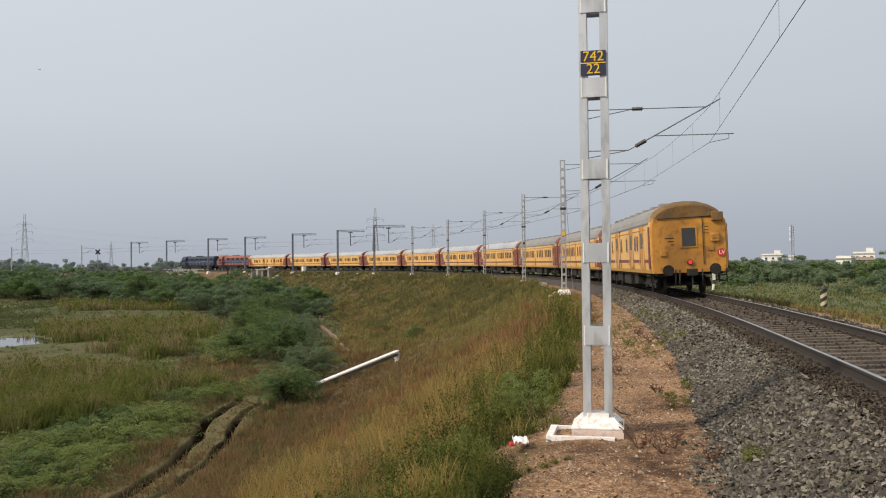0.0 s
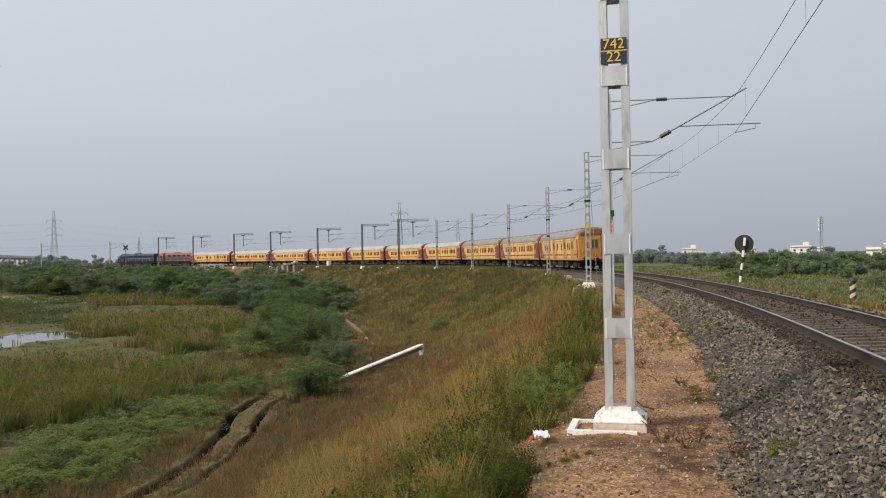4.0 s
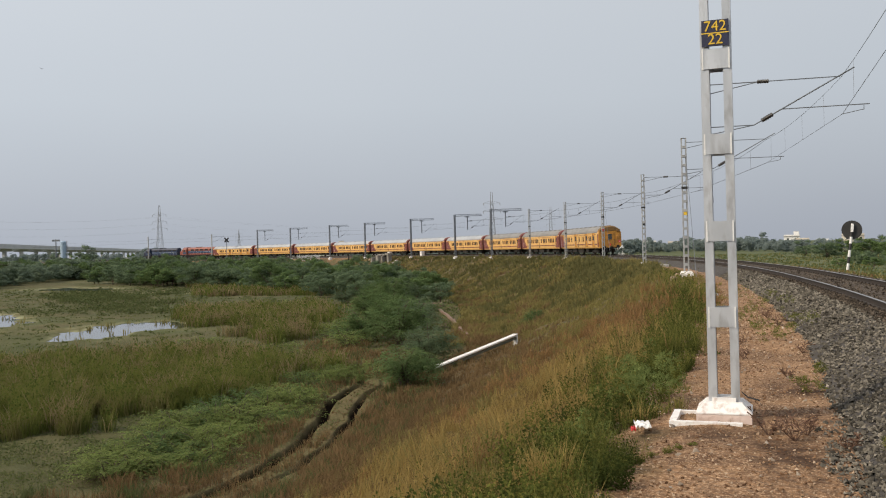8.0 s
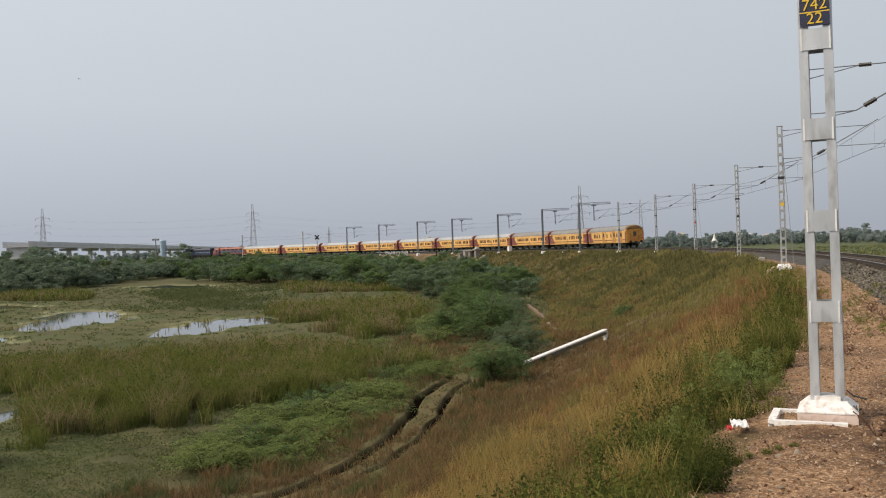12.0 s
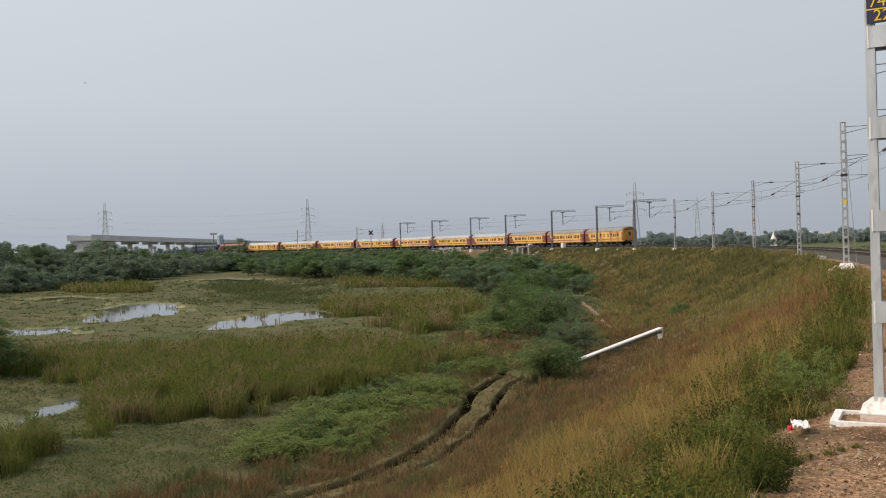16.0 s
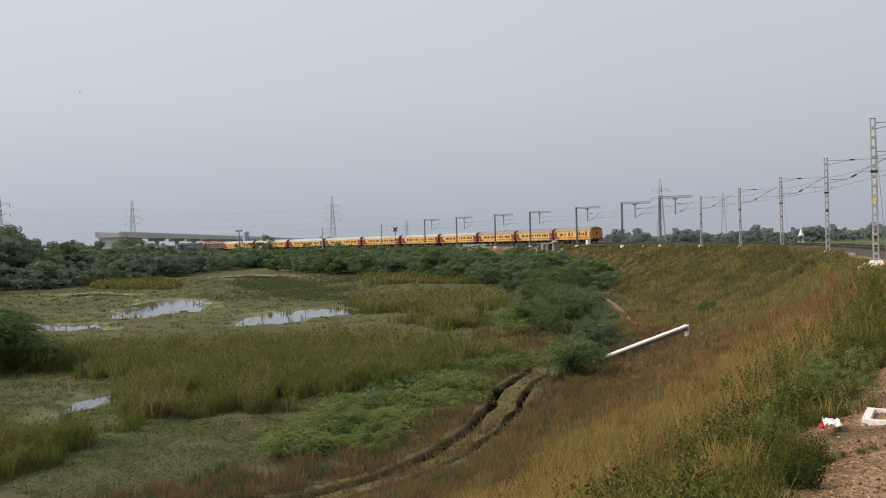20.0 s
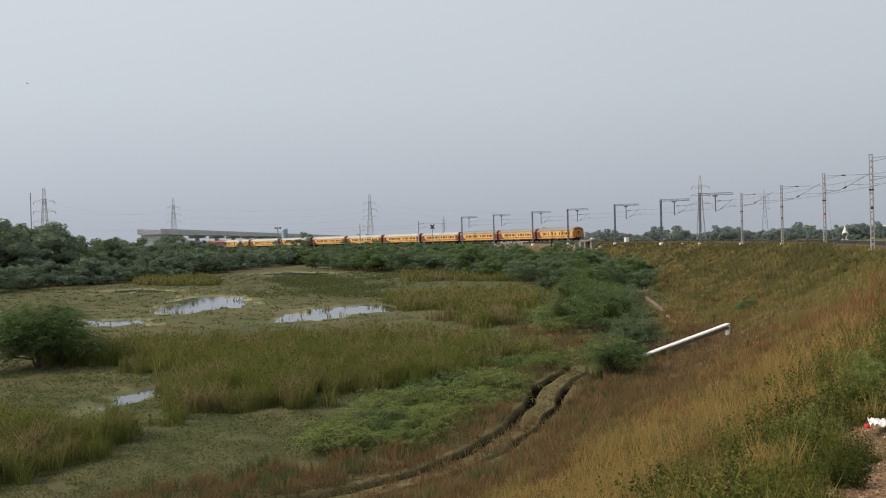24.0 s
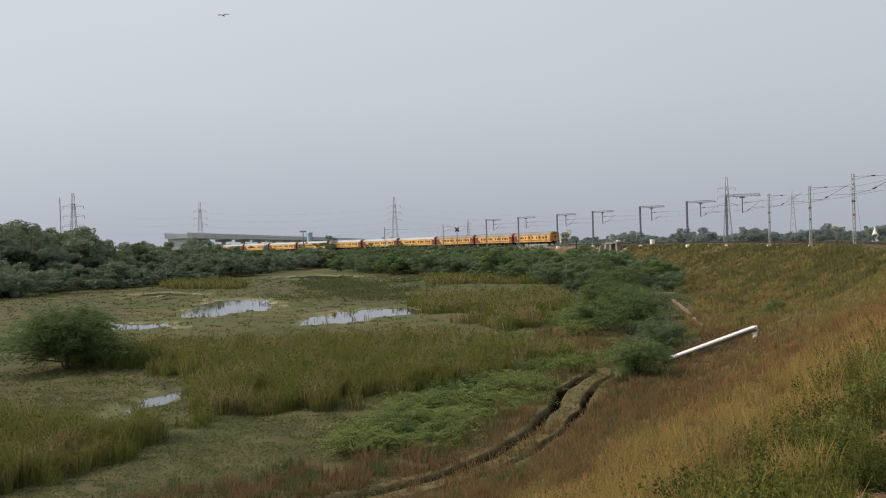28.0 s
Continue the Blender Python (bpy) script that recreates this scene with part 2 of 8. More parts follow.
# ---- mesh helpers ----
class Shape:
    """Vertices and faces of one part."""

    def __init__(self):
        self.v, self.f = [], []

    def add(self, verts, faces):
        k = len(self.v)
        self.v += [tuple(p) for p in verts]
        self.f += [tuple(i + k for i in f) for f in faces]
        return self

    def box(self, x0, x1, y0, y1, z0, z1, c=0.0):
        """A box; c chamfers its upright edges and top."""
        if c <= 0:
            v = [(x0, y0, z0), (x1, y0, z0), (x1, y1, z0), (x0, y1, z0), (x0, y0, z1), (x1, y0, z1), (x1, y1, z1), (x0, y1, z1)]
            return self.add(v, [(0, 3, 2, 1), (4, 5, 6, 7), (0, 1, 5, 4), (1, 2, 6, 5), (2, 3, 7, 6), (3, 0, 4, 7)])
        ring = lambda d: [(x0 + d + c, y0 + d), (x1 - d - c, y0 + d), (x1 - d, y0 + d + c), (x1 - d, y1 - d - c), (x1 - d - c, y1 - d), (x0 + d + c, y1 - d), (x0 + d, y1 - d - c), (x0 + d, y0 + d + c)]
        v = [(x, y, z0) for x, y in ring(0)] + [(x, y, z1 - c) for x, y in ring(0)] + [(x, y, z1) for x, y in ring(c * 0.7)]
        f = [tuple(range(7, -1, -1)), tuple(range(16, 24))]
        for a in (0, 8):
            f += [(a + i, a + (i + 1) % 8, a + 8 + (i + 1) % 8, a + 8 + i) for i in range(8)]
        return self.add(v, f)

    def tube(self, a, b, r, n=6, r2=None):
        a, b = Vector(a), Vector(b)
        d = (b - a).normalized()
        u = d.orthogonal().normalized()
        w = d.cross(u)
        r2 = r if r2 is None else r2
        v = [a + (u * math.cos(t) + w * math.sin(t)) * r for t in (2 * math.pi * i / n for i in range(n))]
        v += [b + (u * math.cos(t) + w * math.sin(t)) * r2 for t in (2 * math.pi * i / n for i in range(n))]
        f = [(i, (i + 1) % n, n + (i + 1) % n, n + i) for i in range(n)] + [tuple(range(n - 1, -1, -1)), tuple(range(n, 2 * n))]
        return self.add(v, f)

    def bar(self, a, b, w, h):
        """A rectangular bar from a to b."""
        a, b = Vector(a), Vector(b)
        d = (b - a).normalized()
        side = d.cross(Vector((0, 0, 1)))
        side = side.normalized() if side.length > 1e-4 else Vector((1, 0, 0))
        up = side.cross(d)
        c = [(-w / 2, -h / 2), (w / 2, -h / 2), (w / 2, h / 2), (-w / 2, h / 2)]
        v = [a + side * p + up * q for p, q in c] + [b + side * p + up * q for p, q in c]
        return self.add(v, [(3, 2, 1, 0), (4, 5, 6, 7), (0, 1, 5, 4), (1, 2, 6, 5), (2, 3, 7, 6), (3, 0, 4, 7)])

    def loft(self, rings, closed=True, caps=True):
        """Skins a row of equal rings of points."""
        n = len(rings[0])
        v = [p for r in rings for p in r]
        f = []
        for k in range(len(rings) - 1):
            for i in range(n if closed else n - 1):
                j = (i + 1) % n
                f.append((k * n + i, k * n + j, (k + 1) * n + j, (k + 1) * n + i))
        if caps and closed:
            f += [tuple(range(n - 1, -1, -1)), tuple(range((len(rings) - 1) * n, len(rings) * n))]
        return self.add(v, f)

    def blob(self, c, r, seed, squash=0.7):
        """An uneven stone."""
        rnd = random.Random(seed)
        t = (1 + 5 ** 0.5) / 2
        ico = [(-1, t, 0), (1, t, 0), (-1, -t, 0), (1, -t, 0), (0, -1, t), (0, 1, t), (0, -1, -t), (0, 1, -t), (t, 0, -1), (t, 0, 1), (-t, 0, -1), (-t, 0, 1)]
        fc = [(0, 11, 5), (0, 5, 1), (0, 1, 7), (0, 7, 10), (0, 10, 11), (1, 5, 9), (5, 11, 4), (11, 10, 2), (10, 7, 6), (7, 1, 8), (3, 9, 4), (3, 4, 2), (3, 2, 6), (3, 6, 8), (3, 8, 9), (4, 9, 5), (2, 4, 11), (6, 2, 10), (8, 6, 7), (9, 8, 1)]
        v = []
        for p in ico:
            k = r / 1.9 * rnd.uniform(0.75, 1.25)
            v.append((c[0] + p[0] * k, c[1] + p[1] * k, c[2] + p[2] * k * squash))
        return self.add(v, fc)

    def mesh(self, name):
        me = bpy.data.meshes.new(name)
        me.from_pydata(self.v, [], self.f)
        me.update()
        return me


def part(name, shape, material, parent, label="", smooth=False, m=None):
    """One mesh object, a part of parent."""
    me = shape if isinstance(shape, bpy.types.Mesh) else shape.mesh(name)
    if not me.materials:
        me.materials.append(material)
    if smooth:
        me.polygons.foreach_set("use_smooth", [True] * len(me.polygons))
    ob = new(name, me)
    ob.parent = parent
    if m is not None:
        ob.matrix_basis = m
    if label:
        tagged(ob, label)
    return ob


def thing(name, m, label, category, group="", kind=""):
    ob = new(name)
    ob.empty_display_size = 0.3
    ob.matrix_basis = m
    return tagged(ob, label, category, group, kind)


def words(text, size, extrude=0.002):
    """The built-in font as a mesh, centred, in the x-z plane facing -y."""
    cu = bpy.data.curves.new(text, "FONT")
    cu.body, cu.size, cu.extrude, cu.align_x, cu.align_y, cu.resolution_u = text, size, extrude, "CENTER", "CENTER", 3
    ob = bpy.data.objects.new(text, cu)
    me = bpy.data.meshes.new_from_object(ob)
    me.transform(pose(0, 0, 0, 90, 0, 0))
    bpy.data.objects.remove(ob)
    return me


# ---- the line of the track ----
STEP = 2.0
TS = np.arange(-60, 640, STEP)
CURVE_S = [-60, 50, 120, 190, 260, 335, 398, 458, 640]
CURVE_K = [3.1, 3.36, 3.87, 3.68, 3.79, 4.40, 1.43, -0.79, -0.8]
_k = np.interp(TS, CURVE_S, CURVE_K) / 1000
_i0 = int(np.argmin(abs(TS)))
TH = -np.concatenate([[0], np.cumsum((_k[1:] + _k[:-1]) / 2 * STEP)])
TH = TH - TH[_i0] + 0.2902
_dx, _dy = np.sin(TH) * STEP, np.cos(TH) * STEP
TX = np.concatenate([[0], np.cumsum((_dx[1:] + _dx[:-1]) / 2)])
TY = np.concatenate([[0], np.cumsum((_dy[1:] + _dy[:-1]) / 2)])
TX, TY = TX - TX[_i0] - 0.211, TY - TY[_i0] - 14.122
CANT = 0.06
RAIL_Z = 0.03


def fall(s):
    """The track dips a little past the camera."""
    return np.interp(np.asarray(s, float), [21, 30, 50, 90, 150, 250], [0, -0.08, -0.16, -0.18, -0.12, -0.08])


def on_track(s, off=0.0, z=0.0):
    """A point s metres along the line, off metres to the right of its centre."""
    x, y, h = (float(np.interp(s, TS, a)) for a in (TX, TY, TH))
    return Vector((x + off * math.cos(h), y - off * math.sin(h), z))


def heading(s):
    return float(np.interp(s, TS, TH))


def along(s, off=0.0, z=0.0):
    """A pose on the line: x along it, y to its left."""
    return Matrix.Translation(on_track(s, off, z)) @ Matrix.Rotation(math.pi / 2 - heading(s), 4, "Z")


def lateral(x, y):
    """For arrays of places: the offset from the line (right positive) and the metres along it."""
    x, y = np.asarray(x, float), np.asarray(y, float)
    off, run = np.empty(len(x)), np.empty(len(x))
    for a in range(0, len(x), 4000):
        b = slice(a, a + 4000)
        i = np.argmin((x[b, None] - TX) ** 2 + (y[b, None] - TY) ** 2, 1)
        px, py = x[b] - TX[i], y[b] - TY[i]
        off[b] = px * np.cos(TH[i]) - py * np.sin(TH[i])
        run[b] = TS[i] + px * np.sin(TH[i]) + py * np.cos(TH[i])
    return off, run


def wave(x, y, size, seed=0):
    """Smooth noise of about -1 to 1 for arrays."""
    r = np.random.RandomState(seed)
    out = 0
    for k in range(5):
        a, ph = r.uniform(0, 2 * np.pi), r.uniform(0, 6.28, 2)
        f = 6.28 / size * r.uniform(0.6, 1.7)
        out = out + np.sin((x * np.cos(a) + y * np.sin(a)) * f + ph[0] + 1.3 * np.sin((x * np.sin(a) - y * np.cos(a)) * f * 0.7 + ph[1]))
    return out / 3.2


FIELD = -6.0
ROAD = [(-14.44, 19.77), (-12.56, 21.63), (-11.35, 23.23), (-9.89, 26.08), (-9.4, 29.79), (-9.44, 33.6), (-9.9, 38.4), (-10.6, 42.4), (-10.65, 44.7), (-10.3, 46.7), (-10.6, 49.6), (-13.0, 54.4), (-16.2, 64.3), (-19.1, 75.0)]


def road_distance(x, y):
    """Signed distance from the middle of the dirt road."""
    best, side = np.full(len(x), 1e9), np.zeros(len(x))
    for (ax, ay), (bx, by) in zip(ROAD[:-1], ROAD[1:]):
        ux, uy = bx - ax, by - ay
        t = np.clip(((x - ax) * ux + (y - ay) * uy) / (ux * ux + uy * uy), 0, 1)
        dx, dy = x - ax - t * ux, y - ay - t * uy
        d = np.hypot(dx, dy)
        near = d < best
        best = np.where(near, d, best)
        side = np.where(near, np.sign(dx * uy - dy * ux), side)
    return best * side


MOUND = on_track(24.6, -4.2)


def ground_z(x, y):
    x, y = np.asarray(x, float), np.asarray(y, float)
    off, run = lateral(x, y)
    left = -off
    slope_l = np.interp(left, [4.6, 5.4, 6.4, 15.0, 17.0, 19.0, 24.0], [-0.72, -0.80, -1.15, -5.1, -5.75, -5.95, FIELD])
    slope_r = np.interp(off, [4.6, 5.6, 11.0, 14.0, 60.0], [-0.74, -0.85, -2.6, -2.9, -3.2])
    z = np.where(left > 0, slope_l, slope_r)
    rough = np.interp(left, [4.5, 7, 17, 30], [0.03, 0.16, 0.15, 0.06])
    z = z + 0.06 * np.exp(-((x - MOUND[0]) ** 2 + (y - MOUND[1]) ** 2) / 1.3)
    z = z + rough * wave(x, y, 4.5, 3) + 0.5 * rough * wave(x, y, 1.3, 4)
    return z


def rut_profile(d):
    """Relief across the dirt road: two wheel ruts, a crown between them and soft banks."""
    cut = 0.34 * np.exp(-((d + 0.66) / 0.22) ** 6) + 0.26 * np.exp(-((d - 0.62) / 0.16) ** 6)
    return 0.05 - cut - 0.5 * np.clip(np.abs(d) - 1.25, 0, 1)


def height_at(x, y):
    return float(ground_z(np.array([x]), np.array([y]))[0])


# ---- the ground ----
PONDS = [
    [(-71.5, 92.1), (-77.6, 101.9), (-82.1, 111.2), (-78.5, 113.4), (-63.7, 98.4), (-60.8, 91.2), (-63.3, 87.9), (-62.6, 82.5), (-67.4, 84.7)],
    [(-45.8, 75.4), (-48.9, 82.9), (-49.6, 91.9), (-43.1, 96.0), (-39.4, 88.8), (-41.5, 81.7), (-42.7, 76.7)],
    [(-68.5, 74.2), (-64.5, 77.2), (-59.2, 71.2), (-62.5, 69.2)],
    [(-112.5, 126.5), (-99.0, 120.5), (-97.0, 126.0), (-110.5, 132.0)],
    [(-127.0, 197.5), (-103.5, 184.5), (-100.0, 193.5), (-123.0, 208.0)],
    [(-85.0, 159.0), (-73.5, 162.0), (-71.5, 173.0), (-83.0, 170.0)],
    [(-29.5, 29.8), (-30.4, 32.5), (-31.9, 38.3), (-31.8, 40.3), (-29.0, 36.3), (-29.6, 33.8), (-27.4, 28.5)],
]


def inside(poly, x, y):
    """How far inside a polygon arrays of places are (negative outside)."""
    x, y = np.asarray(x, float), np.asarray(y, float)
    hit, best = np.zeros(len(x), bool), np.full(len(x), 1e9)
    for (ax, ay), (bx, by) in zip(poly, poly[1:] + poly[:1]):
        cross = ((ay > y) != (by > y)) & (x < (bx - ax) * (y - ay) / (by - ay + 1e-9) + ax)
        hit ^= cross
        t = np.clip(((x - ax) * (bx - ax) + (y - ay) * (by - ay)) / ((bx - ax) ** 2 + (by - ay) ** 2), 0, 1)
        best = np.minimum(best, np.hypot(x - ax - t * (bx - ax), y - ay - t * (by - ay)))
    return np.where(hit, best, -best)


def pond_depth(x, y):
    d = np.full(len(x), -99.0)
    for poly in PONDS:
        d = np.maximum(d, inside(poly, x, y))
    far = np.clip(np.hypot(x, y) / 60, 0.35, 1.6)
    return d + far * (0.9 * wave(x, y, 9, 11) + 0.7 * wave(x, y, 3.2, 12)) + 0.45 * far - 0.3 * (far < 0.9)


az_list = np.radians(np.concatenate([np.arange(-180, -56, 6.0), np.arange(-56, 33, 0.29), np.arange(33, 180, 6.0)]))
rad_list = np.concatenate([[0.4], np.geomspace(1.2, 60, 190), np.geomspace(61, 400, 90), np.geomspace(430, 4200, 22)])
gx = (rad_list[:, None] * np.sin(az_list)[None]).ravel()
gy = (rad_list[:, None] * np.cos(az_list)[None]).ravel()
goff, grun = lateral(gx, gy)
gz = ground_z(gx, gy)
road_d = np.abs(road_distance(gx, gy))
gz = gz - 0.55 * np.clip((1.25 - road_d) / 0.25, 0, 1)
gpond = pond_depth(gx, gy)
gz = np.where((gpond > -0.6) & (-goff > 20), gz - np.clip((gpond + 0.6) * 0.25, 0, 0.4), gz)
n_az, n_rad = len(az_list), len(rad_list)
quads = []
for i in range(n_rad - 1):
    for j in range(n_az):
        k = (j + 1) % n_az
        quads.append((i * n_az + j, i * n_az + k, (i + 1) * n_az + k, (i + 1) * n_az + j))
quads.append(tuple(range(n_az - 1, -1, -1)))
gme = bpy.data.meshes.new("ground")
gme.from_pydata(np.stack([gx, gy, gz], 1).tolist(), [], quads)
gme.polygons.foreach_set("use_smooth", [True] * len(gme.polygons))


def mask(name, values):
    at = gme.attributes.new(name, "FLOAT", "POINT")
    at.data.foreach_set("value", np.asarray(values, np.float32))


mask("soil", np.clip(1 - (np.abs(goff) - 4.7) / 0.9 + 0.5 * wave(gx, gy, 1.5, 5), 0, 1) * (grun < 400))
mask("road", np.clip((1.5 - np.abs(road_distance(gx, gy))) / 0.3 + 0.3 * wave(gx, gy, 2.0, 8), 0, 1) * np.clip((-goff - 14) / 3, 0, 1))
stain = np.exp(-((gx - 2.2) / 0.42) ** 2 - ((gy - 8.9) / 0.9) ** 2) + np.exp(-((gx - 3.45) / 0.55) ** 2 - ((gy - 13.0) / 0.6) ** 2) + 0.8 * np.exp(-((gx - 2.6) / 0.55) ** 2 - ((gy - 10.9) / 0.35) ** 2) + 0.6 * np.exp(-((gx - 1.55) / 0.45) ** 2 - ((gy - 9.9) / 0.3) ** 2)
mask("stain", np.clip(1.3 * stain + 0.35 * wave(gx, gy, 0.5, 6) * (stain > 0.15), 0, 0.9))
mask("meadow", np.clip((goff - 9) / 4 + 0.4 * wave(gx, gy, 9, 17), 0, 1))
mask("marsh", np.clip((-goff - 21) / 5 + 0.4 * wave(gx, gy, 7, 9), 0, 1))
mask("pale", np.clip((gpond + 7) / 7 + 0.5 * wave(gx, gy, 9, 15) + 0.35 * wave(gx, gy, 3, 16), 0, 1) * np.clip((np.hypot(gx, gy) - 54) / 18, 0.12, 1))
mask("mud", np.clip((gpond + 1.0) / 1.0, 0, 1) * np.clip(0.6 + 0.8 * wave(gx, gy, 2.0, 14), 0, 1) * (-goff > 20) * np.clip((np.hypot(gx, gy) - 50) / 20, 0.3, 1))

gm, gn, gl, gb = node_mat("earth_and_turf")


def ground_mask(name):
    a = gn.new("ShaderNodeAttribute")
    a.attribute_name = name
    return a.outputs["Fac"]


broad, mid_n, fine_n = noise_fac(gn, gl, 0.12, 4.0), noise_fac(gn, gl, 0.9, 5.0), noise_fac(gn, gl, 11.0, 5.0)
grit = noise_fac(gn, gl, 38.0, 3.0, 0.5, 0.66)
turf = blend(gn, gl, mid_n, (0.110, 0.085, 0.043), (0.150, 0.096, 0.052))
turf = blend(gn, gl, times_fac(gn, gl, broad, 0.6), turf, (0.075, 0.075, 0.032))
soil = blend(gn, gl, mid_n, (0.36, 0.215, 0.118), (0.24, 0.136, 0.076))
soil = blend(gn, gl, times_fac(gn, gl, noise_fac(gn, gl, 0.9, 5.0, 0.50, 0.64), 0.8), soil, (0.10, 0.058, 0.036))
soil = blend(gn, gl, times_fac(gn, gl, fine_n, 0.75), soil, (0.12, 0.064, 0.038))
soil = blend(gn, gl, times_fac(gn, gl, grit, 0.75), soil, (0.54, 0.37, 0.235))
algae = blend(gn, gl, mid_n, (0.116, 0.115, 0.048), (0.080, 0.088, 0.036))
algae = blend(gn, gl, times_fac(gn, gl, noise_fac(gn, gl, 0.06, 5.0, 0.45, 0.6), 0.85), algae, (0.165, 0.142, 0.070))
algae = blend(gn, gl, times_fac(gn, gl, noise_fac(gn, gl, 0.22, 5.0, 0.52, 0.64), 0.7), algae, (0.085, 0.105, 0.045))
earth = blend(gn, gl, mid_n, (0.15, 0.12, 0.062), (0.20, 0.15, 0.08))
earth = blend(gn, gl, times_fac(gn, gl, broad, 0.6), earth, (0.10, 0.095, 0.04))
mat_green = blend(gn, gl, mid_n, (0.060, 0.072, 0.028), (0.085, 0.085, 0.036))
mat_green = blend(gn, gl, times_fac(gn, gl, broad, 0.7), mat_green, (0.118, 0.098, 0.050))
algae = blend(gn, gl, ground_mask("pale"), mat_green, algae)
col = blend(gn, gl, ground_mask("marsh"), turf, algae)
col = blend(gn, gl, ground_mask("meadow"), col, blend(gn, gl, broad, (0.088, 0.112, 0.054), (0.118, 0.122, 0.064)))
# Pond-edge mud, its tone lifted by a painted reflection of the sky
col = blend(gn, gl, ground_mask("mud"), col, (0.30, 0.29, 0.17))
col = blend(gn, gl, ground_mask("road"), col, earth)
col = blend(gn, gl, ground_mask("soil"), col, soil)
col = blend(gn, gl, times_fac(gn, gl, ground_mask("stain"), noise_fac(gn, gl, 5.0, 5.0, 0.3, 0.55)), col, (0.06, 0.034, 0.022))
gl.new(col, gb.inputs["Base Color"])
gb.inputs["Roughness"].default_value = 0.95
gb.inputs["Specular IOR Level"].default_value = 0.15
gbump = gn.new("ShaderNodeBump")
gbump.inputs["Strength"].default_value, gbump.inputs["Distance"].default_value = 0.8, 0.03
gl.new(fine_n, gbump.inputs["Height"])
gl.new(gbump.outputs[0], gb.inputs["Normal"])
gme.materials.append(gm)
ground = tagged(new("ground", gme), "reddish railway formation, dry grassy slope and green marsh", "ground", kind="structure")

# the dirt road, with its two wheel ruts
rd_s = np.concatenate([[0], np.cumsum([math.dist(p, q) for p, q in zip(ROAD[:-1], ROAD[1:])])])
rd_t = np.arange(0, rd_s[-1], 0.3)
rd_x, rd_y = np.interp(rd_t, rd_s, [p[0] for p in ROAD]), np.interp(rd_t, rd_s, [p[1] for p in ROAD])
for _ in range(3):
    rd_x, rd_y = (np.convolve(np.pad(a, 4, mode="edge"), np.ones(9) / 9, "valid") for a in (rd_x, rd_y))
rd_n = np.stack([np.gradient(rd_y), -np.gradient(rd_x)], 1)
rd_n /= np.linalg.norm(rd_n, axis=1)[:, None]
rd_o = np.linspace(-1.75, 1.75, 44)
qx, qy = (rd_x[:, None] + rd_n[:, :1] * rd_o).ravel(), (rd_y[:, None] + rd_n[:, 1:] * rd_o).ravel()
shift = 0.10 * wave(qx, qy, 6.0, 81)
qd = np.tile(rd_o, len(rd_t)) + shift
wet = np.clip(2.2 - np.abs(qd + 0.66) / 0.135 + 0.25 * wave(qx, qy, 2.6, 83), 0, 1) * np.clip((48.5 - qy) / 2, 0.05, 1)
wet = np.maximum(wet, np.clip(1.9 - np.abs(qd - 0.62) / 0.125 + 0.4 * wave(qx, qy, 2.6, 84), 0, 1) * np.clip((46 - qy) / 3, 0, 1) * np.clip((qy - 31) / 4, 0.7, 1))
qz = ground_z(qx, qy).reshape(len(rd_t), -1)
qz = np.stack([np.convolve(np.pad(c, 10, mode="edge"), np.ones(21) / 21, "valid") for c in qz.T], 1).ravel()
qz = qz + rut_profile(qd) * np.clip((54 - qy) / 8, 0.2, 1)
m_o = len(rd_o)
rme = bpy.data.meshes.new("dirt_road")
rme.from_pydata(np.stack([qx, qy, qz], 1).tolist(), [], [(i * m_o + j, i * m_o + j + 1, (i + 1) * m_o + j + 1, (i + 1) * m_o + j) for i in range(len(rd_t) - 1) for j in range(m_o - 1)])
rme.polygons.foreach_set("use_smooth", [True] * len(rme.polygons))
rme.attributes.new("wet", "FLOAT", "POINT").data.foreach_set("value", wet.astype(np.float32))
rm, rn, rl, rb = node_mat("dirt_road_earth")
r_at = rn.new("ShaderNodeAttribute")
r_at.attribute_name = "wet"
r_col = blend(rn, rl, noise_fac(rn, rl, 0.9, 5.0), (0.135, 0.110, 0.060), (0.095, 0.094, 0.044))
r_col = blend(rn, rl, times_fac(rn, rl, noise_fac(rn, rl, 9.0, 5.0), 0.6), r_col, (0.19, 0.145, 0.082))
r_col = blend(rn, rl, r_at.outputs["Fac"], r_col, (0.014, 0.010, 0.007))
rl.new(r_col, rb.inputs["Base Color"])
rb.inputs["Roughness"].default_value, rb.inputs["Specular IOR Level"].default_value = 0.95, 0.0
r_bp = rn.new("ShaderNodeBump")
r_bp.inputs["Strength"].default_value, r_bp.inputs["Distance"].default_value = 0.8, 0.04
rl.new(noise_fac(rn, rl, 7.0, 5.0), r_bp.inputs["Height"])
rl.new(r_bp.outputs[0], rb.inputs["Normal"])
rme.materials.append(rm)
tagged(new("dirt_road", rme), "narrow dirt road with two dark muddy wheel ruts", "dirt road", kind="structure")

